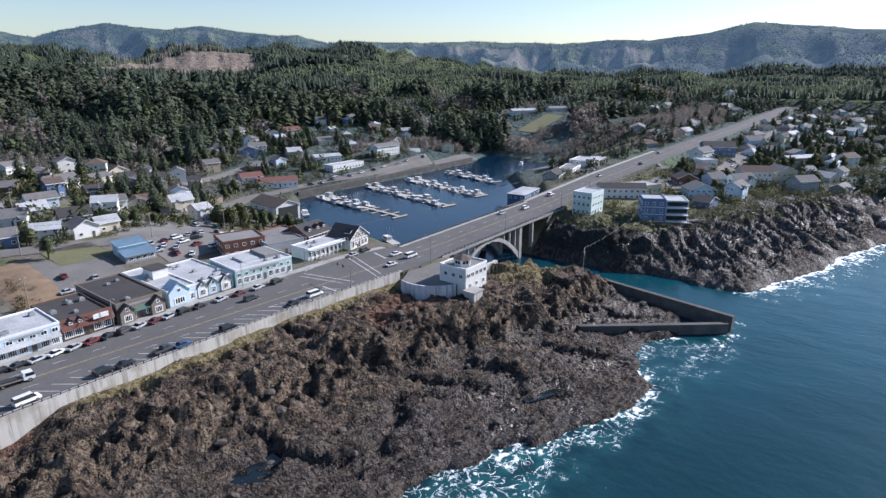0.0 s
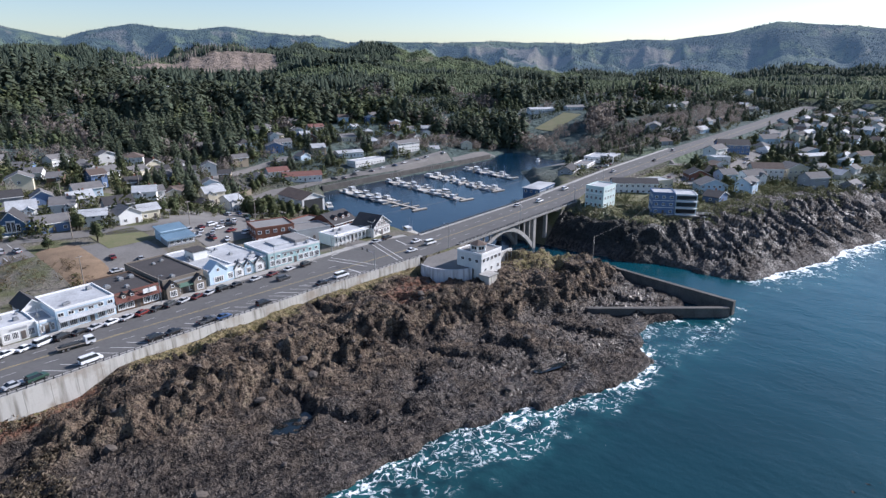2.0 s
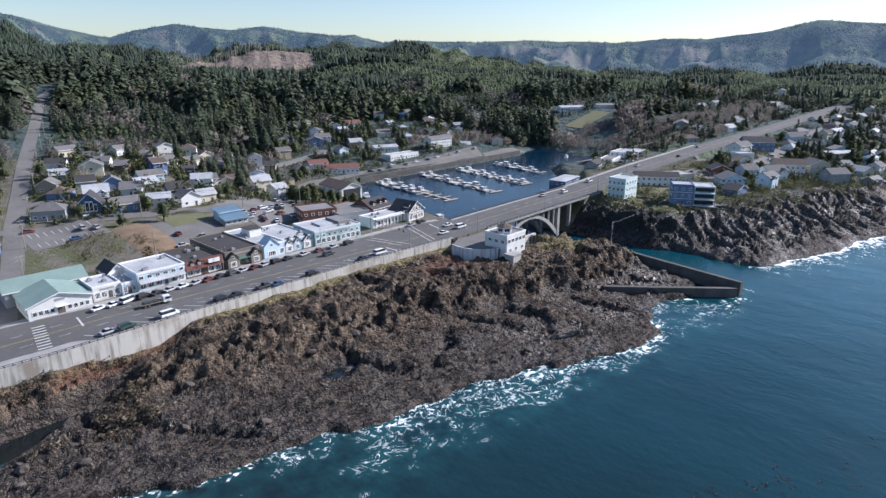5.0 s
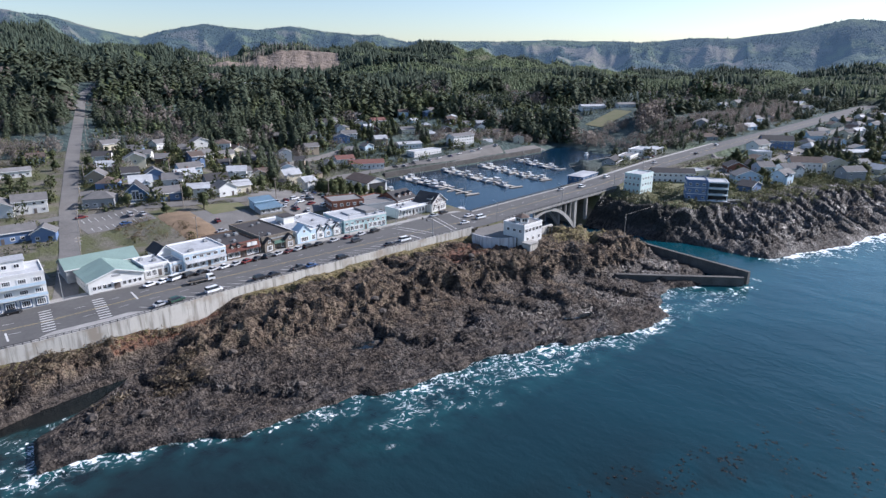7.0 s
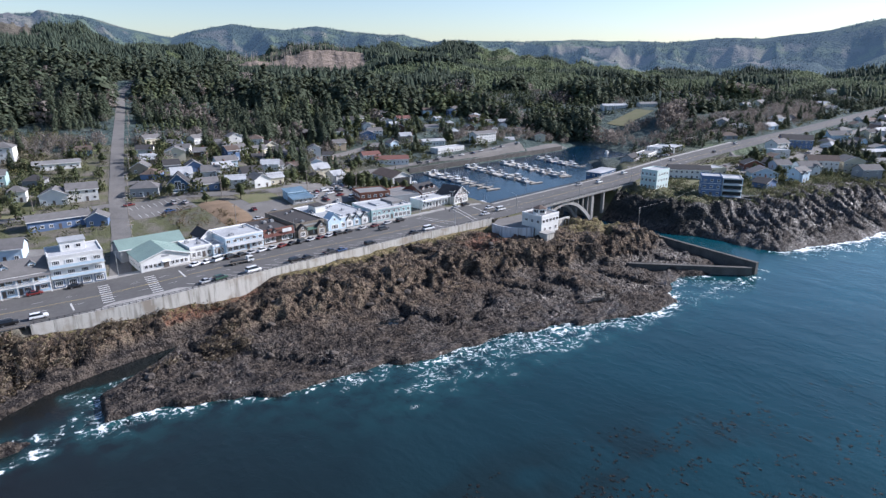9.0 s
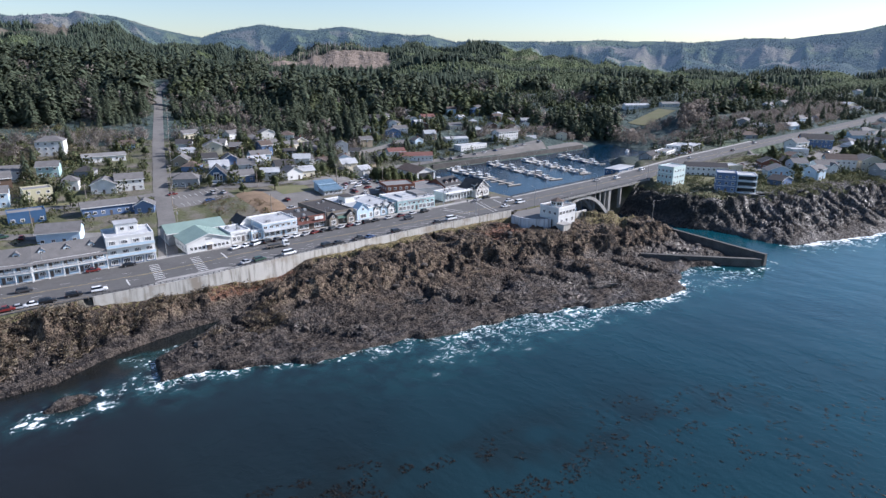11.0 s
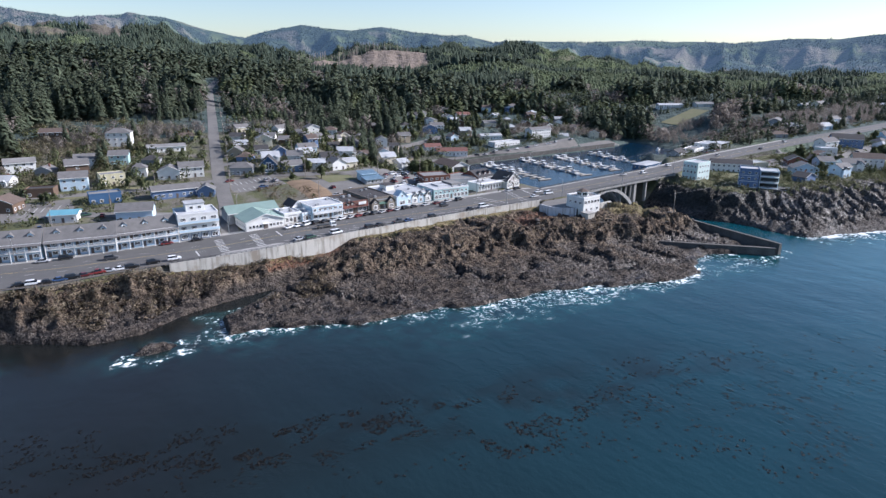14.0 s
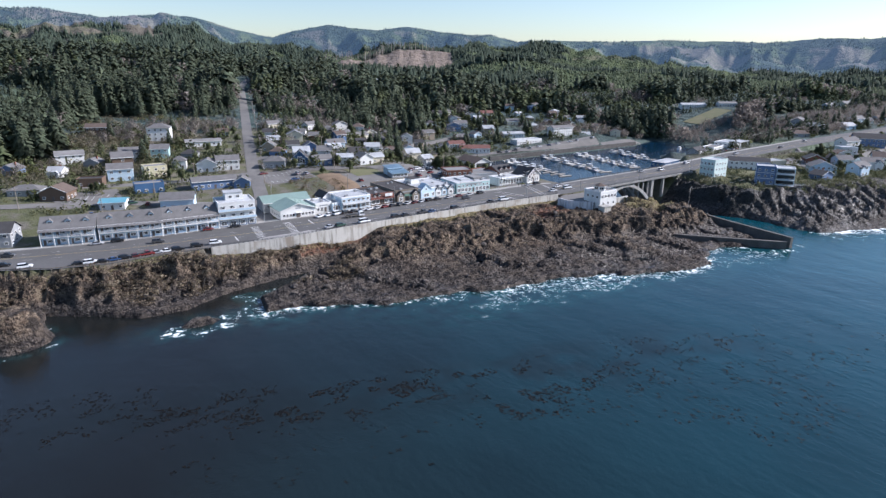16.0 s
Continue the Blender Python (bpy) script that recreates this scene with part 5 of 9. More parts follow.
def motel_wing(x, y, w, rot, z, label):
    """Two storeys of rooms behind a balcony, a shallow shingle roof with small gabled dormers."""
    d, h, rise = 10.5, 6.4, 3.6
    th = house(x, y, w, d, h, rot, "gable_x", MOTEL_BLUE, SHINGLE, label, 2, rise, "motel", "motel", z=z, win=False)
    part("balcony", box(-w / 2, w / 2, -1.7, 0.02, 3.1, 3.32, 0.03), TRIM, th)
    for rz_ in (3.62, 3.92, 4.2):
        part("balcony_rail", box(-w / 2, w / 2, -1.68, -1.6, rz_, rz_ + 0.09), TRIM, th)
    for u in np.arange(-w / 2 + 0.5, w / 2, 1.1):
        part("baluster", box(u - 0.05, u + 0.05, -1.67, -1.61, 3.32, 4.2), PALE_BLUE, th)
    bm = bmesh.new()
    roofv = [bm.verts.new(p) for p in ((-w / 2 - 0.4, -2.0, h - 0.75), (w / 2 + 0.4, -2.0, h - 0.75), (w / 2 + 0.4, 0.3, h + 0.1), (-w / 2 - 0.4, 0.3, h + 0.1), (-w / 2 - 0.4, -2.0, h - 0.95), (w / 2 + 0.4, -2.0, h - 0.95), (w / 2 + 0.4, 0.3, h - 0.1), (-w / 2 - 0.4, 0.3, h - 0.1))]
    for f in ((0, 1, 2, 3), (7, 6, 5, 4), (0, 4, 5, 1), (1, 5, 6, 2), (2, 6, 7, 3), (3, 7, 4, 0)):
        bm.faces.new([roofv[k] for k in f])
    part("verandah_roof", bm, SHINGLE, th)
    n = max(3, round(w / 4.4))
    for k in range(n + 1):
        u = -w / 2 + w * k / n
        part("balcony_post", box(u - 0.14, u + 0.14, -1.72, -1.46, -0.1, h - 0.7, 0.02), TRIM, th)
    for k in range(n):
        u = -w / 2 + w * (k + 0.5) / n
        for s in (0, 1):
            add_window(th, place(u + 0.5, -0.02, 0.9 + 3.3 * s, 1.9, 1.3), True)
            shared("door", DOOR_ME, th, place(u - 1.25, -0.02, 0.06 + 3.3 * s, 0.95, 2.05))
    m = max(2, round(w / 6.5))
    for k in range(m):
        dormer(th, -w / 2 + w * (k + 0.5) / m, 2.3, h + 1.2, 2.1, 1.1, PALE_BLUE, SHINGLE)
    return th


motel_wing(-225.6, 43.8, 18.6, -16, 13.2, "pale blue two-storey motel wing with balcony and dormers")
motel_wing(-204.2, 39.3, 22.6, -13, 13.2, "long pale blue motel wing with a white balcony")
motel_wing(-182.2, 36.4, 21.8, -4, 13.3, "pale blue motel wing beside the white block")
house(-252, 53, 17, 11, 5.6, -20, "gable_x", GREY, DARK_SHINGLE, "grey gabled building with a dark shingle roof", 2, 3.0, "shop", "building", faces=("front", "right"))


def motel_block():
    th = house(-163.2, 34.6, 15.4, 13, 10.2, -7, "flat", WHITE, WHITE_ROOF, "white three-storey motel block with blue street front", 3, name="motel", category="motel", z=13.3, win=False)
    w = 15.4
    for s in range(3):
        for k in range(4):
            u = -w / 2 + w * (k + 0.5) / 4
            if s:
                add_window(th, place(u, -0.02, 0.9 + 3.4 * s, 2.2, 1.35), True)
            else:
                part("shop_bay", box(u - 1.55, u + 1.55, -0.12, 0.02, 0.1, 2.7), DEEP_BLUE, th, "blue-framed street window bay")
                add_window(th, place(u, -0.14, 0.55, 2.3, 1.9), True)
    for s in (1, 2):
        part("balcony", box(-w / 2, w / 2, -1.3, 0.02, 3.35 * s, 3.35 * s + 0.2, 0.03), TRIM, th)
        part("balcony_parapet", box(-w / 2, w / 2, -1.3, -1.2, 3.35 * s + 0.2, 3.35 * s + 1.05), PALE_BLUE, th)
    for s in range(3):
        for v in (3, 6.5, 10):
            add_window(th, place(-w / 2, v, 0.9 + 3.4 * s, 1.3, 1.2, "left"))
            add_window(th, place(w / 2, v, 0.9 + 3.4 * s, 1.3, 1.2, "right"))
    pent = part("penthouse", box(-3.6, 3.6, 5.5, 11.5, 10.2, 13.4, 0.05), WHITE, th)
    part("penthouse_roof", box(-3.9, 3.9, 5.2, 11.8, 13.4, 13.65), WHITE_ROOF, pent)
    add_window(pent, place(-1.5, 5.48, 11.2, 1.4, 1.2))
    add_window(pent, place(1.6, 5.48, 11.2, 1.4, 1.2))


motel_block()


def green_hall():
    th = house(-137, 31.6, 16.4, 15, 3.9, -2, "gable_y", WHITE, GREEN_METAL, "white hall with a seamed green metal gable roof", 1, 2.6, "shop", "shop", z=13.7, win=False)
    for k, u in enumerate(np.linspace(-6.6, -2.2, 4)):
        add_window(th, place(u, -0.02, 1.0, 1.05, 1.3))
    for k, u in enumerate(np.linspace(2.2, 6.8, 4)):
        add_window(th, place(u, -0.02, 1.0, 1.05, 1.3))
    part("entry_porch", box(-1.4, 1.4, -1.2, 0.02, 2.5, 2.75, 0.03), TRIM, th)
    shared("door", DOOR_ME, th, place(0, -0.02, 0.05, 1.9, 2.3))
    for v in np.arange(2, 14, 3):
        add_window(th, place(-8.2, v, 1.0, 1.2, 1.2, "left"))
    part("sign_board", box(-1.3, 1.3, -0.1, -0.02, 4.2, 4.9, 0.02), GREY, th)
    for k in range(13):
        for s in (-1, 1):
            v0 = -0.5 + 16.0 * k / 12
            bm = bmesh.new()
            sl = 2.6 / 8.2
            tube(bm, (0, v0, 3.9 + 2.6 + 0.26), (s * 8.7, v0, 3.9 - 0.55 * sl + 0.26), 0.05, n=4)
            part("roof_seam", bm, GREEN_METAL, th)
    house(-136, 47.2, 22, 11, 4.2, -2, "gable_x", GREY, GREEN_METAL, "rear hall with a green metal roof", 1, 2.4, "shop", "shop", z=14.2, win=False)


green_hall()


def shop(x, y, w, d, h, wall, roof_mat, label, z=None, rot=0, bays=4, vents=3, awn=None, seed=1):
    th = house(x, y, w, d, h, rot, "flat", wall, roof_mat, label, 1, name="shop", category="shop", z=(float(road_z(x)) + 0.3 if z is None else z), win=False)
    shopfront(th, w, bays)
    if awn:
        awning(th, -w / 2 + 0.3, w / 2 - 0.3, 2.7, 1.5, awn)
    part("sign_board", box(-w * 0.25, w * 0.25, -0.16, -0.04, h - 1.1, h - 0.5, 0.02), GREY if wall is not GREY else WHITE, th)
    roof_units(th, w, d, h, vents, seed)
    return th


shop(-123.8, 33.5, 8.0, 11, 4.0, WHITE, WHITE_ROOF, "low white shop with a flat white roof", seed=2)
shop(-117.6, 32.6, 4.4, 9, 3.4, PALE_BLUE, WHITE_ROOF, "small pale blue shop with a white roof", bays=3, vents=1, seed=3)
s7 = shop(-107.8, 31.6, 15.2, 15, 5.6, PALE_BLUE, WHITE_ROOF, "white and blue shop with a broad white roof", bays=6, awn=WHITE_ROOF, seed=4)
for k in range(6):
    add_window(s7, place(-6.4 + 2.55 * k, -0.02, 3.7, 1.5, 1.1))
house(-117.2, 43, 5.2, 9, 4.6, 0, "gable_y", WHITE, DARK_SHINGLE, "narrow white gabled cottage with a dark roof", 1, 2.2, "shop", "shop", z=14.2)


def brown_shop():
    th = shop(-93.4, 32.2, 12.8, 20, 4.6, BROWN, TAR_ROOF, "brown shop with a maroon mansard and dormers", bays=5, vents=5, seed=5)
    w = 12.8
    bm = bmesh.new()
    v = [bm.verts.new(p) for p in ((-w / 2 - 0.3, -1.4, 2.9), (w / 2 + 0.3, -1.4, 2.9), (w / 2 + 0.3, 0.6, 5.6), (-w / 2 - 0.3, 0.6, 5.6), (-w / 2 - 0.3, 0.6, 2.9), (w / 2 + 0.3, 0.6, 2.9))]
    for f in ((0, 1, 2, 3), (3, 2, 5, 4), (0, 4, 5, 1), (0, 3, 4), (1, 5, 2)):
        bm.faces.new([v[k] for k in f])
    bmesh.ops.recalc_face_normals(bm, faces=bm.faces[:])
    part("mansard", bm, material("maroon_shingle", (0.15, 0.062, 0.05), 0.95, vary=0.15, scale=0.5), th, "maroon shingled mansard")
    for u in (-4.2, -1.8):
        dormer(th, u, -0.6, 3.9, 1.5, 1.0, BROWN, DARK_SHINGLE, 1.8)
    part("sign_board", box(1.0, 5.0, -1.5, -1.36, 4.0, 5.4, 0.05), WHITE, th, "pale hanging sign board")


brown_shop()


def stone_shop():
    th = shop(-79.2, 32.0, 13.2, 26, 5.4, STONE, TAR_ROOF, "brown stone shop with two gabled bays and a dark roof", bays=5, vents=3, seed=6)
    for u in (-4.4, 4.4):
        front_gable(th, u, 4.0, 3.6, 1.9, 1.6, STONE, DARK_SHINGLE, 1.6)
    awning(th, -2.3, 2.3, 2.8, 1.6, GREEN_WALL)


stone_shop()


def blue_shop():
    th = shop(-66.4, 32.2, 9.2, 28, 4.6, PALE_BLUE, WHITE_ROOF, "light blue gabled shop with a white roof behind", bays=4, vents=6, seed=7)
    front_gable(th, -1.2, 6.4, 4.3, 2.9, 4.0, PALE_BLUE, PALE_BLUE, 0.5)
    part("roof_house", box(-1.5, 3.5, 14, 20, 4.68, 7.6, 0.05), WHITE, th)
    part("roof_house_roof", box(-1.8, 3.8, 13.7, 20.3, 7.6, 7.8), TAR_ROOF, th)


blue_shop()
sg = shop(-55.2, 32.6, 13.0, 24, 4.4, AQUA, WHITE_ROOF, "white and aqua shop with small gabled fronts", bays=5, vents=7, seed=8)
for gu in (-4.6, -1.0, 3.4):
    front_gable(sg, gu, 3.3, 3.3, 1.9, 1.5, WHITE if gu != -1.0 else PALE_BLUE, SHINGLE, 0.5)
aq = shop(-38.0, 30.6, 21.2, 17, 5.2, AQUA, WHITE_ROOF, "long aqua and white corner shop with a high parapet", bays=9, vents=4, seed=9, rot=-5)
# low box added where the white roof merely lies in parapet shade
part("skylight", box(-4.5, 1.5, 6, 13, 5.28, 5.9, 0.05), WHITE_ROOF, aq)
part("raised_roof", box(3.4, 9.2, 5, 15, 5.28, 6.4, 0.05), GREY_ROOF, aq)
for k in range(8):
    add_window(aq, place(-9.2 + 2.6 * k, -0.02, 3.1, 1.2, 1.0))
bb = house(-27.5, 57, 15.5, 13, 6.2, -18, "flat", BRICK, GREY_ROOF, "red-brown two-storey building with a flat grey roof", 2, name="shop", category="building", z=14.8)
part("stair_tower", box(7.8, 11.0, 2, 7, -1, 4.4, 0.05), BRICK, bb)
house(-15.5, 48, 15, 11, 4.8, -12, "flat", GREY, GREY_ROOF, "grey flat-roofed harbour building", 1, name="shop", category="building", z=14.4)


def deck_restaurant():
    th = house(-7.5, 35.0, 17.5, 9, 3.6, 2, "flat", WHITE, WHITE_ROOF, "white corner restaurant with a railed roof deck", 1, name="restaurant", category="restaurant", z=14.9, win=False)
    shopfront(th, 17.5, 8)
    for k in range(9):
        u = -8.6 + 17.2 * k / 8
        part("deck_post", box(u - 0.12, u + 0.12, -1.9, -1.66, 0, 3.6), TRIM, th)
        part("deck_rail_post", box(u - 0.06, u + 0.06, -1.9, -1.78, 3.75, 4.75), TRIM, th)
    part("deck", box(-8.75, 8.75, -2.0, 0.05, 3.6, 3.75, 0.02), TRIM, th)
    for lift in (4.25, 4.7):
        part("deck_rail", box(-8.75, 8.75, -1.9, -1.78, lift, lift + 0.09), TRIM, th)
    roof_units(th, 17, 9, 3.6, 3, 12)


deck_restaurant()


def tudor():
    th = house(7.6, 32.5, 11.0, 11, 4.2, 8, "gable_y", WHITE, DARK_SHINGLE, "white half-timbered gabled harbour restaurant", 2, 3.9, "restaurant", "restaurant", z=14.8, win=False)
    bm = bmesh.new()
    for u in np.linspace(-5.0, 5.0, 9):
        quad_box(bm, u - 0.09, u + 0.09, -0.08, -0.01, 2.7, 4.2 + 3.9 * (1 - abs(u) / 5.5) - 0.2)
    for z0 in (2.7, 4.1, 5.7):
        reach = 5.45 if z0 < 4.2 else 5.45 * (1 - (z0 - 4.2) / 3.9)
        quad_box(bm, -reach, reach, -0.10, -0.02, z0, z0 + 0.2)
    part("timber_frame", bm, BROWN, th, "dark timber framing")
    shopfront(th, 10.6, 5)
    for u in (-2.2, 0, 2.2):
        add_window(th, place(u, -0.02, 4.4, 1.3, 1.1))
    for u in (-2.6, 2.6):
        dormer(th, u, 1.4, 5.0, 2.4, 1.2, WHITE, DARK_SHINGLE, 3.0)
    bk = house(2, 49, 13, 14, 5.2, 6, "gable_x", BRICK, DARK_SHINGLE, "red-brown harbour building with a dark gabled roof", 2, 3.4, "restaurant", "building", z=13.5)
    for u in (-3.5, 1, 4.5):
        dormer(bk, u, 2.0, 6.2, 1.9, 1.2, BRICK, DARK_SHINGLE)
    house(-6, 62, 15, 9, 5.6, 6, "flat", BRICK, GREY_ROOF, "red-brown building with a flat pale roof", 2, name="restaurant", category="building", z=12.5)


tudor()


def lot_hall():
    """Stepped hall with two blue metal lean-to roofs."""
    z = 17.6
    th = empty("hall", pose(-58.5, 72.5, z, 0, 0, -4), "stepped hall with blue metal roofs and grey walls", "building")
    OCC.append((-61.5, 80, 10))
    part("wall", box(-5.2, 5.2, 0, 6, -1.5, 3.0), GREY, th)
    part("wall", box(-4.8, 4.8, 6, 12, -1.5, 4.8), PALE_BLUE, th)
    for (y0, y1, z0, z1, o) in ((-0.8, 6.4, 2.8, 4.1, 5.7), (5.6, 12.6, 4.6, 6.0, 5.3)):
        bm = bmesh.new()
        v = [bm.verts.new(p) for p in ((-o, y0, z0), (o, y0, z0), (o, y1, z1), (-o, y1, z1), (-o, y0, z0 - 0.2), (o, y0, z0 - 0.2), (o, y1, z1 - 0.2), (-o, y1, z1 - 0.2))]
        for f in ((0, 1, 2, 3), (7, 6, 5, 4), (0, 4, 5, 1), (1, 5, 6, 2), (2, 6, 7, 3), (3, 7, 4, 0)):
            bm.faces.new([v[k] for k in f])
        rf = part("roof", bm, BLUE_METAL, th)
        for u in np.linspace(-o + 0.2, o - 0.2, 12):
            bm = bmesh.new()
            tube(bm, (u, y0, z0 + 0.03), (u, y1, z1 + 0.03), 0.06, n=4)
            part("roof_seam", bm, BLUE_METAL, rf)
    for u in (-3.6, -1.2, 1.2, 3.6):
        add_window(th, place(u, -0.02, 0.9, 1.8, 1.4), True)


lot_hall()


# ---- watch station on the headland ----
# pale streaked concrete, with the blue tint of its shade in the colour
TERRACE_CONCRETE = streaked("terrace_concrete", (0.56, 0.57, 0.60), (0.27, 0.265, 0.27), (0.33, 0.31, 0.30))


def watch_station():
    x0, x1, y0, y1, z0, zt = -2.0, 10.0, -26.2, -15.4, 7.0, 19.7
    th = empty("watch_station", pose(0, 0, 0), "white two-storey coast watch station with a round terrace", "station")
    OCC.append((2, -18, 16))
    part("wall", box(x0, x1, y0, y1, z0, zt, 0.05), WHITE, th)
    part("roof", box(x0 + 0.3, x1 - 0.3, y0 + 0.3, y1 - 0.3, zt - 0.02, zt + 0.06), GREY_ROOF, th)
    bm = bmesh.new()
    for a, b, c, e in ((x0 - 0.05, x1 + 0.05, y0 - 0.05, y0 + 0.25), (x0 - 0.05, x1 + 0.05, y1 - 0.25, y1 + 0.05), (x0 - 0.05, x0 + 0.25, y0 + 0.25, y1 - 0.25), (x1 - 0.25, x1 + 0.05, y0 + 0.25, y1 - 0.25)):
        quad_box(bm, a, b, c, e, zt - 0.1, zt + 0.55)
    part("parapet", bm, TRIM, th)
    for u in np.linspace(x0 + 1.4, x1 - 1.3, 5):
        add_window(th, place(u, y0, 16.8, 1.7, 1.5))
    for u in (x0 + 2.4, x0 + 6.0, x1 - 2.0):
        add_window(th, place(u, y0, 13.2, 1.3, 1.4))
    for v in (y0 + 2.0, y0 + 5.0, y0 + 8.2):
        add_window(th, place(x0, v, 16.6, 1.4, 1.3, "left"))
    bm = bmesh.new()
    hexa = [(2.6 + 2.9 * math.cos(radians(60 * k + 30)), -21.4 + 2.9 * math.sin(radians(60 * k + 30))) for k in range(6)]
    prism(bm, hexa, zt, zt + 2.5)
    look_room = part("lookout", bm, WHITE, th, "hexagonal glazed lookout room")
    for k in range(6):
        a = 60 * k + 60
        m = Matrix.Translation((2.6, -21.4, zt + 0.75)) @ rotz(a + 90) @ Matrix.Translation((0, -2.53, 0)) @ Matrix.Diagonal((2.4, 1, 1.35, 1))
        add_window(look_room, m)
    bm = bmesh.new()
    ring = [bm.verts.new((2.6 + 3.4 * math.cos(radians(60 * k + 30)), -21.4 + 3.4 * math.sin(radians(60 * k + 30)), zt + 2.45)) for k in range(6)]
    tip = bm.verts.new((2.6, -21.4, zt + 3.9))
    for k in range(6):
        bm.faces.new((ring[k], ring[(k + 1) % 6], tip))
    bm.faces.new(ring[::-1])
    part("lookout_roof", bm, BROWN_SHINGLE, th, "brown shingled hipped roof")
    part("chimney", box(7.4, 8.0, -18.6, -18.0, zt, zt + 1.6, 0.04), WHITE, th)
    part("annex", box(-3.4, 1.6, -30.6, -26.2, 5.0, 13.2, 0.05), STAINED, th, "low concrete annex below the station")
    part("annex_roof", box(-3.7, 1.9, -30.9, -26.2, 13.2, 13.45), CONCRETE, th)
    # round terrace: a curved retaining wall with a floor level with the street
    cx, cy, r = 0.6, -11.0, 12.6
    arc = [(cx + r * math.cos(radians(a)), cy + r * math.sin(radians(a))) for a in np.linspace(158, 252, 22)]
    bm = bmesh.new()
    prism(bm, [(x0 + 0.4, -1.2), *arc, (x0 + 0.4, -22.8)], 5.0, 14.25)
    bmesh.ops.recalc_face_normals(bm, faces=bm.faces[:])
    part("terrace_floor", bm, OLD_ASPHALT, th, "asphalt terrace floor")
    for (ax, ay), (bx, by) in zip(arc, arc[1:]):
        a = math.degrees(math.atan2(by - ay, bx - ax))
        ln = math.hypot(bx - ax, by - ay)
        bm = bmesh.new()
        quad_box(bm, 0, ln, -0.25, 0.25, 4.0, 14.9)
        bm.transform(Matrix.Translation((ax, ay, 0)) @ rotz(a))
        part("terrace_wall", bm, TERRACE_CONCRETE, th)
    part("ramp", box(-2.0, 12.0, -15.5, -2.0, 9.0, 14.2), OLD_ASPHALT, th)
    for u in np.arange(11.5, 34, 2.0):
        f = (u - 11.5) / 22
        gz0 = 12.5 - 2.0 * f
        part("path_post", box(u - 0.1, u + 0.1, -14.5 - 4 * f, -14.3 - 4 * f, gz0 - 3.5, gz0 + 1.0), CONCRETE, th)
    bm = bmesh.new()
    quad_box(bm, 11, 34, -15.0, -13.8, 6.0, 11.8)
    part("path_wall", bm, STAINED, th)


watch_station()


# ---- south headland ----
PALE_AQUA = paint("pale_aqua_siding", (0.62, 0.75, 0.73))


def white_block():
    th = house(120.5, -15.5, 13.5, 9.8, 10.6, 0, "flat", PALE_AQUA, WHITE_ROOF, "tall pale aqua flat-roofed house with rows of small windows", 3, name="house", category="house", z=13.6, win=False)
    for s in range(3):
        for v in (1.6, 4.0, 6.4, 8.8):
            add_window(th, place(-6.75, v, 1.0 + 3.4 * s, 1.1, 1.5, "left"))
        for u in (-4.5, -1.5, 1.5, 4.5):
            add_window(th, place(u, 0, 1.0 + 3.4 * s, 1.0, 1.4))
    part("balcony", box(-7.6, -6.7, 0.6, 9.9, 7.1, 7.3), TRIM, th)
    return th


white_block()


def sea_terrace():
    th = empty("sea_terrace", pose(138.5, -55.5, 0, 0, 0, -60), "stepped concrete sea terraces below the hotel", "terrace")
    for k in range(3):
        part("terrace_step", box(-5 - k, 5 + 2 * k, -3.2 - 3.0 * k, -0.3 - 3.0 * k, 4.0, 13.2 - 1.5 * k, 0.05), DARK_CONCRETE, th)
        part("terrace_rail", box(-5 - k, 5 + 2 * k, -3.15 - 3.0 * k, -3.05 - 3.0 * k, 14.1 - 1.5 * k, 14.2 - 1.5 * k), TRIM, th)
        for u in np.linspace(-4.9 - k, 4.9 + 2 * k, 5):
            part("rail_post", box(u - 0.06, u + 0.06, -3.16 - 3.0 * k, -3.04 - 3.0 * k, 13.1 - 1.5 * k, 14.1 - 1.5 * k), TRIM, th)


sea_terrace()


def headland_hotel():
    for k, (x, y, w, d, rot, h) in enumerate(((124.3, -41.7, 10.2, 11, -60, 10.4), (130.2, -50.4, 9.8, 12, -60, 9.6))):
        th = house(x, y, w, d, h, rot, "flat", BLUE if k == 0 else PALE_BLUE, WHITE_ROOF, "blue three-storey cliff-top hotel with white trim" if k == 0 else "pale blue hotel wing with glazed sea balconies", 3, name="hotel", category="hotel", z=13.0, faces=("front", "left"), gap=2.4)
        for s in range(3):
            part("trim_band", box(-w / 2 - 0.05, w / 2 + 0.05, -0.08, 0.0, 3.35 * s + 0.02, 3.35 * s + 0.28), TRIM, th)
            if k:
                part("glazed_bay", box(-w / 2 + 0.4, w / 2 - 0.4, -0.16, 0.0, 3.3 * s + 0.6, 3.3 * s + 2.8), GLASS, th, "wide dark sea-facing glazing")
                part("balcony", box(-w / 2, w / 2, -1.8, 0.02, 3.3 * s + 0.1, 3.3 * s + 0.3), TRIM, th)
                part("balcony_rail", box(-w / 2, w / 2, -1.8, -1.72, 3.3 * s + 1.1, 3.3 * s + 1.2), TRIM, th)
        part("footing", box(-w / 2 - 1.5, w / 2 + 1.5, -2.6, 0.5, -5.5, 0.0), DARK_CONCRETE, th)
        for u in np.arange(-w / 2 - 1.3, w / 2 + 1.4, 1.6):
            part("deck_post", box(u - 0.06, u + 0.06, -2.5, -2.38, 0, 1.0), TRIM, th)


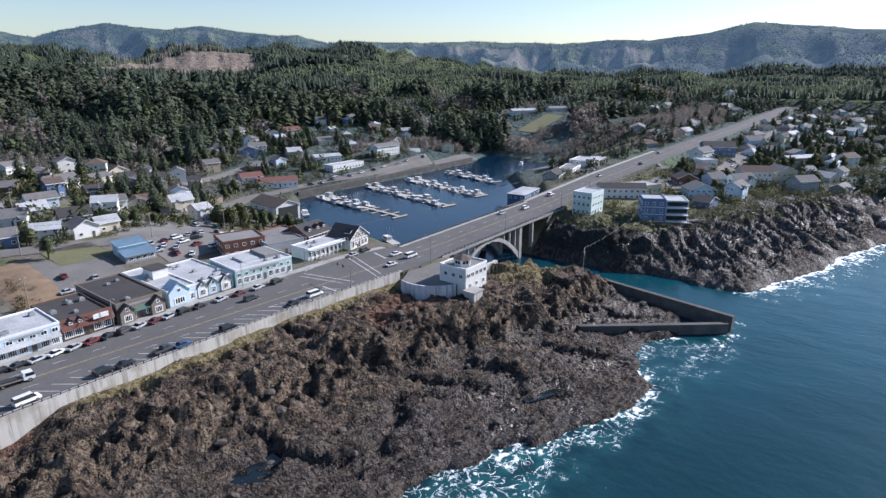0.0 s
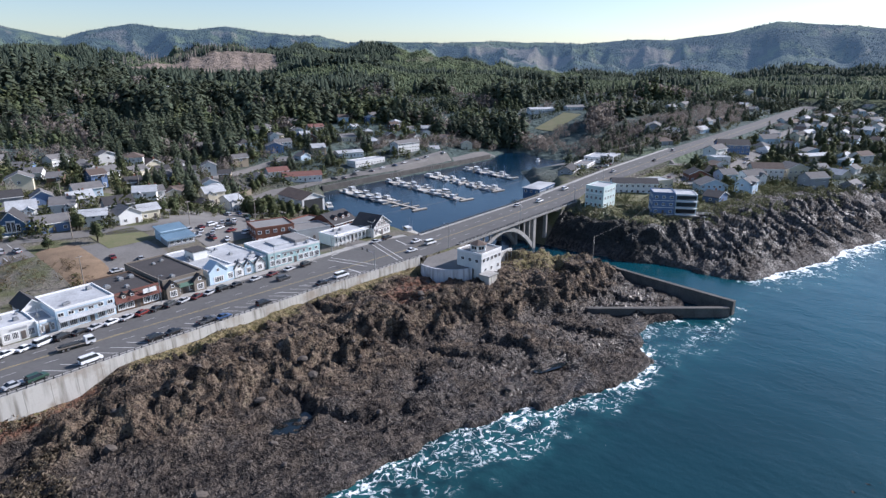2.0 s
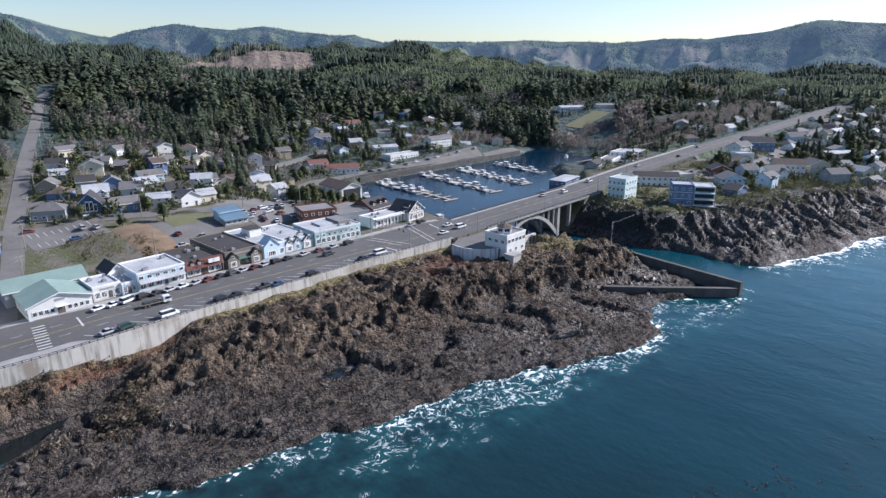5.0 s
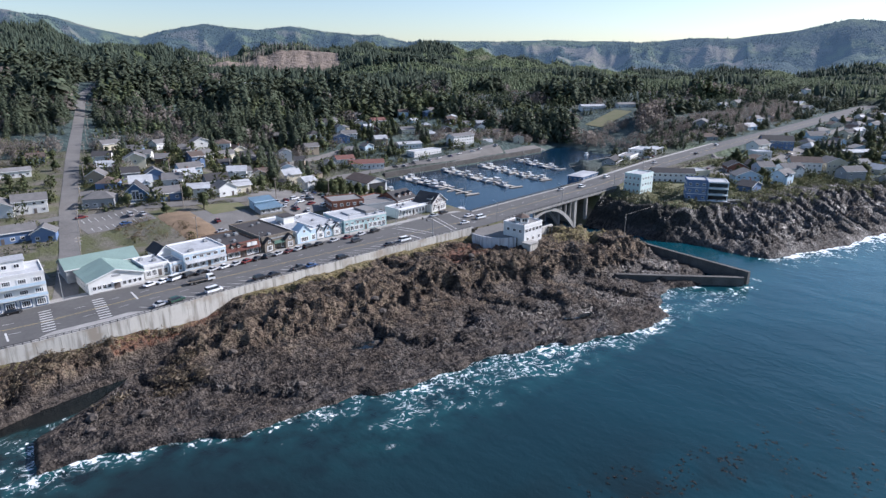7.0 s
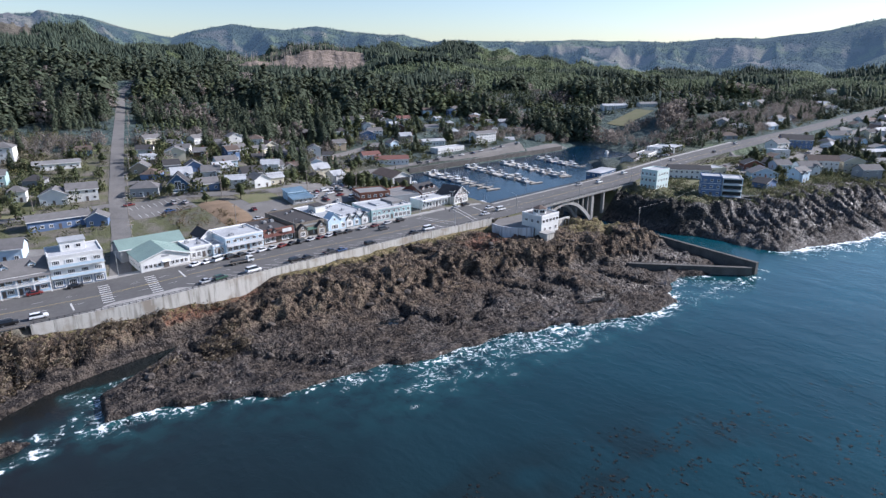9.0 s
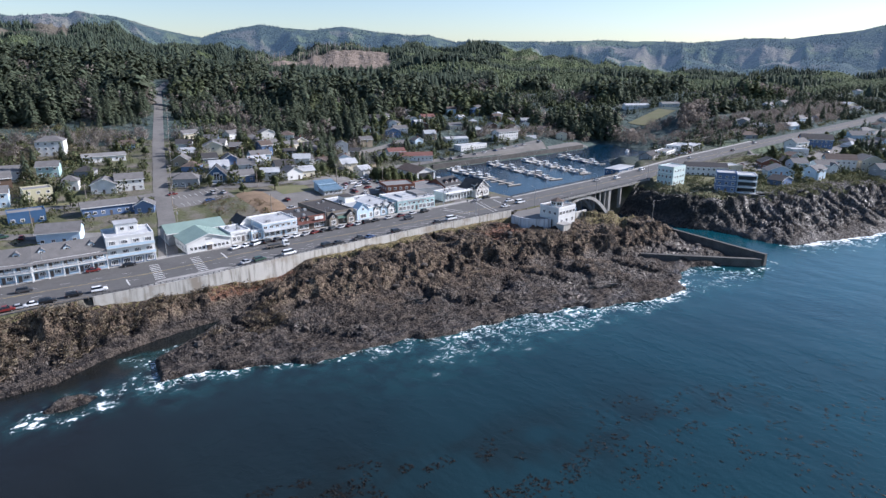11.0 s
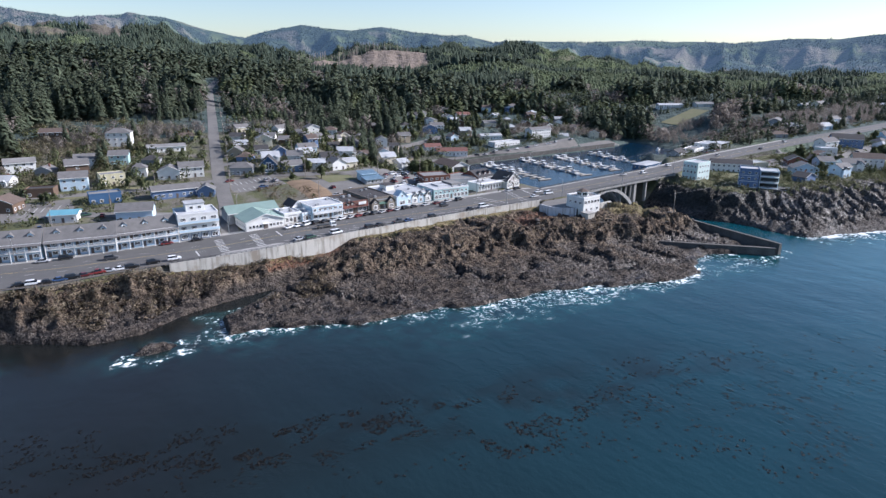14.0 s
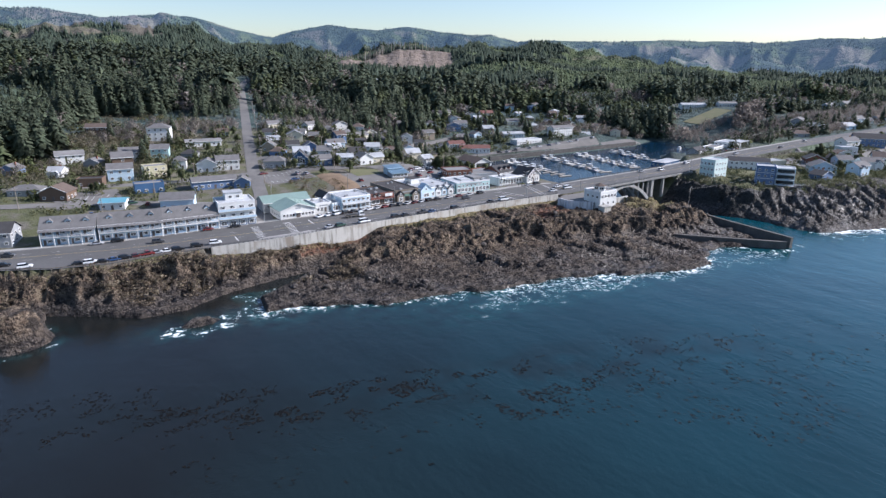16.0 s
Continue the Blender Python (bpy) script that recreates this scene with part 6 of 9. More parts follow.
headland_hotel()
house(156, -14, 24, 10, 5.8, -55, "gable_x", WHITE, DARK_SHINGLE, "long white motel with a dark shingle roof", 2, 2.2, "motel", "motel", z=14.2)
house(172, -20, 22, 12, 4.5, -28, "flat", CREAM, WHITE_ROOF, "low cream building with a flat white roof", 1)
house(188, -46, 15, 12, 4.8, -52, "gable_y", PALE_BLUE, SHINGLE, "grey-blue gabled house on the cliff top", 2, 3.2, z=13.4)
house(254, -58, 18, 12, 7.0, -60, "gable_x", WHITE, BROWN_SHINGLE, "large white two-storey house on the cliff top", 2, 3.0, z=13.2)
house(268, -72, 14, 12, 7.4, -42, "gable_y", CREAM, SHINGLE, "cream gabled house with balconies facing the sea", 2, 3.0, z=12.6)
house(328, -17, 22, 16, 6.4, -62, "gable_x", BLUE, DARK_SHINGLE, "large dark blue gabled house", 2, 3.4)
house(277, -24, 12, 10, 5.0, -40, "flat", WHITE, WHITE_ROOF, "white flat-roofed building beside the street", 1)
house(355, -68, 26, 10, 4.6, -35, "gable_x", TAN, WHITE_ROOF, "long tan house with a pale low roof", 1, 1.4, z=13.2)
house(398, -27, 16, 11, 4.8, -40, "gable_x", PALE_BLUE, SHINGLE, "pale blue house with a grey roof", 1)
house(212, -30, 12, 10, 4.2, -50, "gable_y", BRICK, DARK_SHINGLE, "small red-brown gabled house", 1)
house(137, 30, 22, 10, 3.4, 8, "hip", DEEP_BLUE, WHITE_ROOF, "harbour cafe with purple-blue walls and a white roof", 1, 0.6, "shop", "cafe", z=12.6)
house(176, 33, 16, 9, 2.5, 14, "gable_x", GREY, DARK_SHINGLE, "low grey roadside building above the harbour", 1, z=17.6)
house(198, 34, 20, 9, 2.5, 12, "flat", WHITE, GREY_ROOF, "low roadside building with a flat roof", 1, z=18.6)


def filling_station():
    th = house(222, 36, 20, 11, 2.9, 6, "flat", WHITE, WHITE_ROOF, "white roadside station with a raised white canopy", 1, name="station", category="station", z=20.0)
    part("canopy", box(-8, 9, -8, 0.5, 3.6, 4.3, 0.05), WHITE_ROOF, th)
    for u in (-6, 7):
        for v in (-7.5, -2):
            part("canopy_post", box(u - 0.25, u + 0.25, v - 0.25, v + 0.25, -1, 3.6), TRIM, th)


filling_station()

# ---- town behind the main street ----
N_ = "front", "left", "right"
house(-179.7, 71.2, 14.4, 10, 4.8, -20, "gable_x", PALE_BLUE, SHINGLE, "long blue-grey shed with a shingle roof", 1, 2.6, gap=3.2)
house(-205, 83, 10.5, 9, 3.4, -20, "gable_x", WHITE, TEAL_METAL, "white cottage with a bright teal metal roof", 1, 1.2)
house(-185, 103.6, 13.4, 8, 4.6, -4, "flat", DEEP_BLUE, GREY_ROOF, "dark blue apartment house with a flat roof", 1)
house(-226, 107.5, 12, 10, 4.2, -30, "gable_y", BROWN, BROWN_SHINGLE, "brown gabled house with timber walls", 1, 2.8, faces=N_)
house(-237, 121, 14, 9, 3.0, -22, "hip", GREY, SHINGLE, "low grey bungalow with a shingle roof", 1, 2.0, faces=N_)
house(-209, 126, 12, 8, 4.0, -20, "flat", BROWN, TAR_ROOF, "brown outbuilding with a flat tar roof", 1)
house(-154.6, 98.6, 22, 8, 4.2, -5, "gable_x", BLUE, SHINGLE, "long blue row building with a grey roof", 1, 1.8)
house(-142.6, 93, 8, 7, 3.6, -20, "gable_y", BLUE, SHINGLE, "small blue gabled cottage beside the street", 1, 2.2)
house(-193.6, 132.4, 12, 10, 6.4, -10, "gable_x", PALE_BLUE, SHINGLE, "two-storey white-blue house on the hillside", 2, 2.4, faces=N_)
house(-176, 133.4, 11.5, 9, 5.8, 0, "flat", YELLOW, GREY_ROOF, "yellow two-storey house with a flat roof", 2, faces=N_)
house(-161.4, 146, 7.5, 7, 4.8, -18, "hip", WHITE, SHINGLE, "small white cottage with a pyramid roof", 1, 2.4)
house(-149.4, 132.8, 11, 9, 4.6, -20, "gable_y", WHITE, SHINGLE, "white house with a grey shingle roof", 1, 2.6)
house(-137.8, 131.8, 12.4, 9, 5.6, -12, "gable_x", WHITE, SHINGLE, "white house with grey roof and bay windows", 2, 2.4)
house(-181.8, 175.4, 11, 9, 5.4, -10, "gable_x", WHITE, SHINGLE, "white two-storey house on the slope", 2, 2.4)
house(-165, 178, 10, 9, 5.6, -18, "gable_x", AQUA, SHINGLE, "pale aqua two-storey house on the slope", 2, 2.2)
house(-155.3, 227.5, 14.5, 11, 8.6, -20, "hip", WHITE, SHINGLE, "large white three-storey house high on the hill", 3, 2.8)
house(-133.6, 198, 22, 9, 3.4, -8, "gable_x", WHITE, GREY_ROOF, "long low white ranch house", 1, 1.2)
house(-187.8, 260.6, 15, 10, 5.4, -18, "gable_x", BROWN, BROWN_SHINGLE, "brown house with wide eaves among the trees", 2, 2.2)
house(-212, 179, 14, 9, 5.4, -4, "gable_x", WHITE, GREY_ROOF, "white hillside house with a grey roof", 2, 2.0, faces=N_)
house(-114, 123, 12.4, 9, 4.2, -28, "hip", GREY, SHINGLE, "grey-white house with a hipped shingle roof", 1, 2.6, porch=True)


def glazed_gable_house():
    th = house(-99.4, 119.3, 9.0, 10, 4.4, -24, "gable_y", DEEP_BLUE, DARK_SHINGLE, "dark blue A-frame house with a tall white-framed window", 2, 4.4, win=False)
    for u in (-2.2, -0.75, 0.75, 2.2):
        add_window(th, place(u, -0.02, 1.2, 1.25, 3.0 + 1.2 * (abs(u) < 1)))
    add_window(th, place(-4.5, 4, 1.2, 1.3, 1.2, "left"))
    part("deck", box(-4.5, 4.5, -1.8, 0, -0.2, 0.1), TRIM, th)


glazed_gable_house()
house(-87, 114, 11.1, 7.9, 3.8, -8, "gable_x", BLUE, SHINGLE, "blue house with a grey shingle roof", 1, 2.4)
house(-73.5, 112, 9.4, 8, 4.4, -24, "gable_x", WHITE, WHITE_ROOF, "white house with a pale roof and porch", 2, 1.8, porch=True)
house(-61.3, 107, 9, 9, 4.2, 0, "gable_y", WHITE, SHINGLE, "white gabled house behind a hedge", 1, 2.6)
house(-52, 110, 8.1, 7, 4.0, -4, "gable_x", CREAM, WHITE_ROOF, "cream house with a pale roof behind a hedge", 1, 2.0)
house(-58, 124, 11.1, 7.9, 4.0, -8, "gable_x", GREY, DARK_SHINGLE, "grey house with a dark roof and dormers", 1, 3.0)
house(-103.2, 162, 8.2, 8, 3.8, -30, "gable_y", TAN, SHINGLE, "tan gabled house beside the climbing street", 1, 2.6)
house(-87.4, 159, 8, 8, 3.8, -12, "gable_x", GREY, DARK_SHINGLE, "grey house with a dark roof", 1, 2.4)
house(-77.8, 153, 8, 8, 3.6, -14, "gable_y", BLUE, SHINGLE, "small blue gabled house", 1, 2.4)
house(-58.2, 155, 11.8, 7.9, 4.0, -4, "gable_x", PALE_BLUE, SHINGLE, "pale blue house with a long grey roof", 1, 2.2)
house(-88, 201, 9, 8, 4.2, -28, "gable_x", WHITE, DARK_SHINGLE, "white house with a dark roof among trees", 1, 2.2)
house(-72, 233, 10.4, 7, 4.0, 10, "gable_x", CREAM, SHINGLE, "cream house at the edge of the wood", 1, 2.0)
house(-45, 224, 10.4, 7, 4.2, 20, "gable_x", WHITE, SHINGLE, "white house at the edge of the wood", 1, 2.0)
house(-38, 185, 14.8, 7.9, 4.2, 12, "gable_x", WHITE, SHINGLE, "long white house with a cross gable", 1, 2.6)
house(-15, 198, 11.1, 7.9, 3.8, 18, "gable_x", CREAM, SHINGLE, "cream bungalow with a grey roof", 1, 2.2)
house(-5, 186, 10.4, 7.9, 5.8, 22, "gable_x", PALE_BLUE, SHINGLE, "pale blue two-storey house above the boat yard", 2, 2.4)

# ---- round the harbour ----
def boathouse():
    th = house(53.5, 136, 15, 26, 5.8, -5, "gable_y", WHITE, BROWN_SHINGLE, "big boathouse with a dark open water door", 1, 3.2, "boathouse", "boathouse", z=2.2, win=False)
    # flat dark panel stands in for the shade inside the open doorway
    part("water_door", box(-6.2, 6.2, -0.08, 0.02, -2.0, 5.6), DARK_METAL, th, "tall dark panel for the unlit inside of the water doorway")
    for u in (-6.8, 6.8):
        for v in (0.3, 8, 16):
            part("mooring_post", box(u - 0.2, u + 0.2, v, v + 0.4, -5, 0.2), WOOD_GREY, th)


boathouse()
house(81, 207, 14, 10, 4.4, -18, "gable_x", WHITE, RED_ROOF, "white house with a red-brown roof by the basin", 1, 2.4)
house(90, 193, 26, 10, 3.8, -30, "gable_x", WHITE, RED_ROOF, "long white motel with a red roof by the basin", 1, 2.4, "motel", "motel")
house(160, 200, 30, 10, 3.8, -2, "flat", WHITE, WHITE_ROOF, "long low white harbour shed", 1, name="shed", category="shed")
house(161, 223, 21, 10, 3.8, -20, "gable_x", WHITE, WHITE_ROOF, "long white house with a pale roof", 1, 1.4)
house(210, 206, 24, 10, 8.0, -5, "gable_x", WHITE, SHINGLE, "white terraced apartments with balconies", 3, 2.0, "apartments", "apartments")
house(112, 254, 13, 9, 5.6, -30, "gable_y", BLUE, SHINGLE, "blue two-storey gabled house", 2, 2.6)
house(126, 262, 13, 9, 5.0, -20, "gable_x", WHITE, SHINGLE, "white gabled house east of the basin", 2, 2.4)
house(165, 292, 12, 9, 5.0, -25, "gable_y", WHITE, SHINGLE, "white gabled house below the wood", 2, 2.4)
house(184, 251, 13, 9, 4.2, -18, "gable_x", CREAM, SHINGLE, "cream house east of the basin", 1, 2.2)
house(100, 225, 12, 9, 4.4, -20, "gable_x", TAN, SHINGLE, "tan house east of the basin", 1, 2.2)
house(190, 300, 14, 9, 4.4, -14, "gable_x", WHITE, RED_ROOF, "white house with an orange-red roof", 1, 2.4)
house(452, 224, 30, 10, 4.2, -32, "gable_x", WHITE, WHITE_ROOF, "long white lodge above the creek meadow", 2, 1.8, "lodge", "lodge")
house(486, 200, 22, 10, 3.8, -32, "gable_x", WHITE, GREY_ROOF, "white lodge wing above the creek meadow", 1, 1.8, "lodge", "lodge")
house(390, 62, 22, 14, 7.0, 20, "gable_x", GREY, SHINGLE, "large grey house in the thicket", 2, 3.0)

for k in range(5):
    house(186 + 15 * k, 640 + 3 * k, 12, 6, 3.4, -30, "gable_x", WHITE, WHITE_ROOF, "long white mobile home in a forest clearing", 1, 0.9, gap=5.0, group="mobile homes in the clearing")
# more houses of the town, set along the lanes
rng = random.Random(7)
WALLS = [(WHITE, "white"), (WHITE, "white"), (CREAM, "cream"), (PALE_BLUE, "pale blue"), (GREY, "grey"), (TAN, "tan"), (BLUE, "blue"), (BROWN, "brown")]
ROOFS = [(SHINGLE, "grey shingle"), (DARK_SHINGLE, "dark shingle"), (BROWN_SHINGLE, "brown shingle"), (SHINGLE, "grey shingle"), (WHITE_ROOF, "pale")]
SEA_ROOFS = [(WHITE_ROOF, "pale"), (GREY_ROOF, "pale grey"), (SHINGLE, "grey shingle"), (SHINGLE, "grey shingle"), (BROWN_SHINGLE, "brown shingle"), (DARK_SHINGLE, "dark shingle"), (WHITE_ROOF, "pale"), (GREY_ROOF, "pale grey")]
SPOTS = [(-100, 34, 108, 128, 8), (-120, 40, 136, 235, 44), (60, 300, 200, 330, 40), (165, 262, -64, -12, 9), (250, 640, -110, -6, 54), (600, 860, -130, -8, 22), (470, 820, 40, 120, 10), (300, 520, 30, 46, 6), (-245, -150, 138, 178, 5)]
for xa, xb, ya, yb, count in SPOTS:
    made = 0
    for _ in range(count * 12):
        if made >= count:
            break
        x, y = rng.uniform(xa, xb), rng.uniform(ya, yb)
        if float(shore(x, y)) < 24 or any(math.hypot(x - a, y - b) < r + (6.0 if xa < 50 else 8.5) for a, b, r in OCC) or any(abs(x - a) < 22 and abs(y - b) < 13 for a, b in ((216, -26), (299, -33))):
            continue
        sx_ = -125 + (y - 128) * 0.3
        if abs(x - sx_) < 14 or (10 < x < 60 and y < 170) or (-52 < x < 45 and y < 130):
            continue
        (wm, wn_), (rm, rn) = rng.choice(WALLS if xa < 240 else WALLS[:5]), rng.choice(ROOFS if xa < 240 else SEA_ROOFS)
        st = rng.choice((1, 1, 2))
        roof = rng.choice(("gable_x", "gable_x", "gable_y", "hip"))
        hw = rng.uniform(7, 11) if xa < 150 else rng.uniform(9, 17)
        th = house(x, y, hw, rng.uniform(7.5, 10), 2.9 * st + rng.uniform(0, 0.8), rng.uniform(-40, 0), roof, wm, rm, f"{'two-storey ' if st == 2 else ''}{wn_} house with a {rn} roof", st, chimney=rng.random() < 0.4, gap=5.6)
        if roof == 'gable_x' and rng.random() < 0.6:
            front_gable(th, hw * rng.choice((-0.25, 0.22)), hw * 0.34, 2.7 * st, hw * 0.13, 4.0, wm, rm, 1.4)
        made += 1


# ---- vehicles ----
RUBBER = material("tyre_rubber", (0.02, 0.02, 0.02), 0.9, vary=0.1)
RIM = material("wheel_rim", (0.42, 0.42, 0.43), 0.35, metal=0.8, vary=0.05)
LAMP_WHITE = material("headlight_glass", (0.6, 0.6, 0.6), 0.15, vary=0.05)
LAMP_RED = material("tail_light", (0.35, 0.02, 0.015), 0.2, vary=0.05)
CAR_PAINT = {}
for nm, c in (("white", (0.75, 0.76, 0.77)), ("silver", (0.42, 0.43, 0.45)), ("black", (0.016, 0.016, 0.018)), ("dark grey", (0.06, 0.062, 0.068)), ("red", (0.17, 0.024, 0.021)), ("maroon", (0.10, 0.018, 0.02)), ("blue", (0.035, 0.08, 0.19)), ("green", (0.03, 0.07, 0.05)), ("tan", (0.30, 0.25, 0.17))):
    CAR_PAINT[nm] = material("car_paint_" + nm.replace(" ", "_"), c, 0.28, vary=0.03, spec=0.6)

# side outlines (x, z), nose to the right, then the glasshouse; half widths
BODIES = {
    "sedan": (4.6, 0.9, [(-2.3, 0.35), (2.25, 0.35), (2.3, 0.62), (1.95, 0.82), (0.95, 0.93), (-1.55, 0.95), (-2.28, 0.86)], [(-1.7, 0.95), (1.0, 0.93), (0.35, 1.42), (-1.0, 1.44)]),
    "suv": (4.75, 0.95, [(-2.37, 0.42), (2.3, 0.42), (2.37, 0.85), (2.05, 1.05), (1.1, 1.12), (-2.3, 1.12)], [(-2.28, 1.12), (1.12, 1.12), (0.5, 1.72), (-2.05, 1.74)]),
    "van": (5.3, 1.0, [(-2.65, 0.4), (2.6, 0.4), (2.65, 0.9), (2.2, 1.15), (1.75, 1.2), (-2.62, 1.2)], [(-2.6, 1.2), (1.8, 1.2), (1.15, 2.0), (-2.5, 2.02)]),
    "pickup": (5.6, 0.98, [(-2.8, 0.5), (2.72, 0.5), (2.8, 0.95), (2.45, 1.12), (1.45, 1.18), (-0.7, 1.18), (-0.72, 0.98), (-2.78, 0.98)], [(-0.68, 1.18), (1.45, 1.18), (0.85, 1.78), (-0.5, 1.8)])}


def side_solid(outline, half, top_half):
    bm = bmesh.new()
    zs = [p[1] for p in outline]
    lo, hi = min(zs), max(zs)

    def hw(z):
        return half + (top_half - half) * (z - lo) / (hi - lo)

    a = [bm.verts.new((x, -hw(z), z)) for x, z in outline]
    b = [bm.verts.new((x, hw(z), z)) for x, z in outline]
    bm.faces.new(a)
    bm.faces.new(b[::-1])
    n = len(outline)
    for k in range(n):
        bm.faces.new((a[k], b[k], b[(k + 1) % n], a[(k + 1) % n]))
    bmesh.ops.recalc_face_normals(bm, faces=bm.faces[:])
    return bm


def wheel_bm(r, w, inner=False):
    bm = bmesh.new()
    tube(bm, (0, -w / 2, 0), (0, w / 2, 0), r, n=12)
    if inner:
        tube(bm, (0, -w / 2 - 0.03, 0), (0, w / 2 + 0.03, 0), r * 0.3, n=6)
    return bm


TYRE_ME, RIM_ME = mesh_of("tyre", wheel_bm(0.34, 0.24), RUBBER), mesh_of("rim", wheel_bm(0.2, 0.26, True), RIM)
bm = wheel_bm(0.34, 0.24)
n_outer = len(bm.faces)
tube(bm, (0, -0.14, 0), (0, 0.14, 0), 0.2, n=8)
for i, fc in enumerate(bm.faces):
    fc.material_index = int(i >= n_outer)
WHEEL_ME = mesh_of("wheel", bm, RUBBER, RIM)
CARS = {}


def car_model(kind, colour, label):
    ln, half, body, cabin = BODIES[kind]
    th = empty("car" if kind in ("sedan", "suv") else kind, pose(0, 0, -60), label, {"sedan": "car", "suv": "car", "van": "van", "pickup": "pickup truck"}[kind])
    bm = side_solid(body, half, half * 0.97)
    bmesh.ops.bevel(bm, geom=bm.edges[:], offset=0.06, segments=1, affect="EDGES")
    bd = part("body", bm, CAR_PAINT[colour], th)
    bm = side_solid(cabin, half * 0.95, half * 0.74)
    part("glasshouse", bm, GLASS, th, "dark tinted windows")
    (x0, z0), (x1, z1) = cabin[3], cabin[2]
    part("roof", box(x0 + 0.05, x1 - 0.02, -half * 0.72, half * 0.72, z1 - 0.02, z1 + 0.05, 0.03), CAR_PAINT[colour], th)
    if kind == "pickup":
        part("bed", box(-2.65, -0.85, -half * 0.82, half * 0.82, 0.985, 1.0), RUBBER, th, "dark truck bed liner")
    for sx_ in (ln * 0.31, -ln * 0.30):
        for sy_ in (-half + 0.1, half - 0.1):
            shared("wheel", WHEEL_ME, th, pose(sx_, sy_, 0.34))
    zl = body[2][1] - 0.12
    for sy_ in (-half * 0.7, half * 0.7):
        part("headlight", box(ln / 2 - 0.12, ln / 2 + 0.01, sy_ - 0.2, sy_ + 0.2, zl - 0.1, zl + 0.08), LAMP_WHITE, th)
        part("tail_light", box(-ln / 2 - 0.01, -ln / 2 + 0.1, sy_ - 0.18, sy_ + 0.18, zl - 0.05, zl + 0.15), LAMP_RED, th)
    return th


LOOKS = {"sedan": ("white", "silver", "black", "red", "blue", "maroon"), "suv": ("black", "dark grey", "white", "silver", "green"), "van": ("white",), "pickup": ("dark grey", "white", "red")}
for kind, cols in LOOKS.items():
    for c in cols:
        CARS[kind, c] = [f"{c} {'saloon car' if kind == 'sedan' else 'sport utility car' if kind == 'suv' else 'passenger van' if kind == 'van' else 'pickup truck'} parked on the asphalt", None]


def park(kind, c, x, y, rot, z=None, group=""):
    z = (float(road_z(x)) + LIFT if z is None else z)
    rec = CARS[kind, c]
    if rec[1] is None:
        rec[1] = car_model(kind, c, rec[0])
        rec[1].matrix_basis = pose(x, y, z, 0, 0, rot)
        ob = rec[1]
    else:
        ob = copy_thing(rec[1], pose(x, y, z, 0, 0, rot))
    if group:
        ob["group"] = group
    return ob


rng = random.Random(3)
MIX = [("sedan", c) for c in LOOKS["sedan"]] + [("suv", c) for c in LOOKS["suv"]] + [("pickup", "dark grey"), ("sedan", "silver"), ("sedan", "white")]
# along the shop pavement
ROW_N = [("sedan", "white"), ("sedan", "white"), ("van", "white"), ("suv", "black"), ("sedan", "black"), ("sedan", "silver"), ("sedan", "white"), ("sedan", "silver"), ("sedan", "red"), ("sedan", "black"), ("suv", "dark grey"), ("sedan", "silver"), ("sedan", "maroon"), ("sedan", "silver")]
for k, (kd, c) in enumerate(ROW_N):
    x = -129 + 4.2 * k
    park(kd, c, x, kerb_y(x) - 3.0, 20 + rng.uniform(-4, 4), group="cars parked along the shops")
for x, kd, c in ((-70, "suv", "black"), (-65, "sedan", "black"), (-58, "sedan", "silver"), (-51.5, "sedan", "maroon"), (-45, "sedan", "silver"), (-38, "suv", "black")):
    park(kd, c, x, kerb_y(x) - 3.0, 12, group="cars parked along the shops")
# angled bays along the sea wall
for x, y, kd, c, r in ((-133, 7, "sedan", "silver", 8), (-128.5, 6.5, "suv", "green", 8), (-117, 6.4, "van", "white", 4), (-101, 6.6, "suv", "black", 6), (-96, 6.4, "sedan", "black", 6), (-86.5, 6.2, "pickup", "dark grey", 4), (-82, 5.2, "sedan", "blue", 4), (-69, 5.0, "suv", "black", 2), (-46.5, 5.2, "sedan", "black", 0), (-38, 5.6, "van", "white", -3)):
    park(kd, c, x, y, r, group="cars parked by the sea wall")
# on the carriageway, the junction and the bridge
for x, y, kd, c, r in ((-52, 18.6, "suv", "dark grey", -3), (8, 13.4, "sedan", "white", -4), (9.5, 7.4, "van", "white", -3), (-2, 6.6, "sedan", "white", -5), (4, 26, "suv", "black", 0), (-2.5, 25.6, "sedan", "silver", 0), (84, 15.6, "sedan", "silver", 0), (99, 12, "suv", "white", 0), (131, 15.5, "suv", "white", 0), (188, 14, "sedan", "silver", 0), (240, 9, "sedan", "black", 0), (290, 15, "suv", "silver", 0), (-176, 34.5, "sedan", "red", -4), (-165, 33, "sedan", "black", -4), (-197, 27, "suv", "dark grey", -10), (-217, 37.5, "sedan", "silver", -14), (-210, 36.8, "suv", "black", -12), (-246, 38, "pickup", "dark grey", -20)):
    park(kd, c, x, y, r, group="cars on the highway")
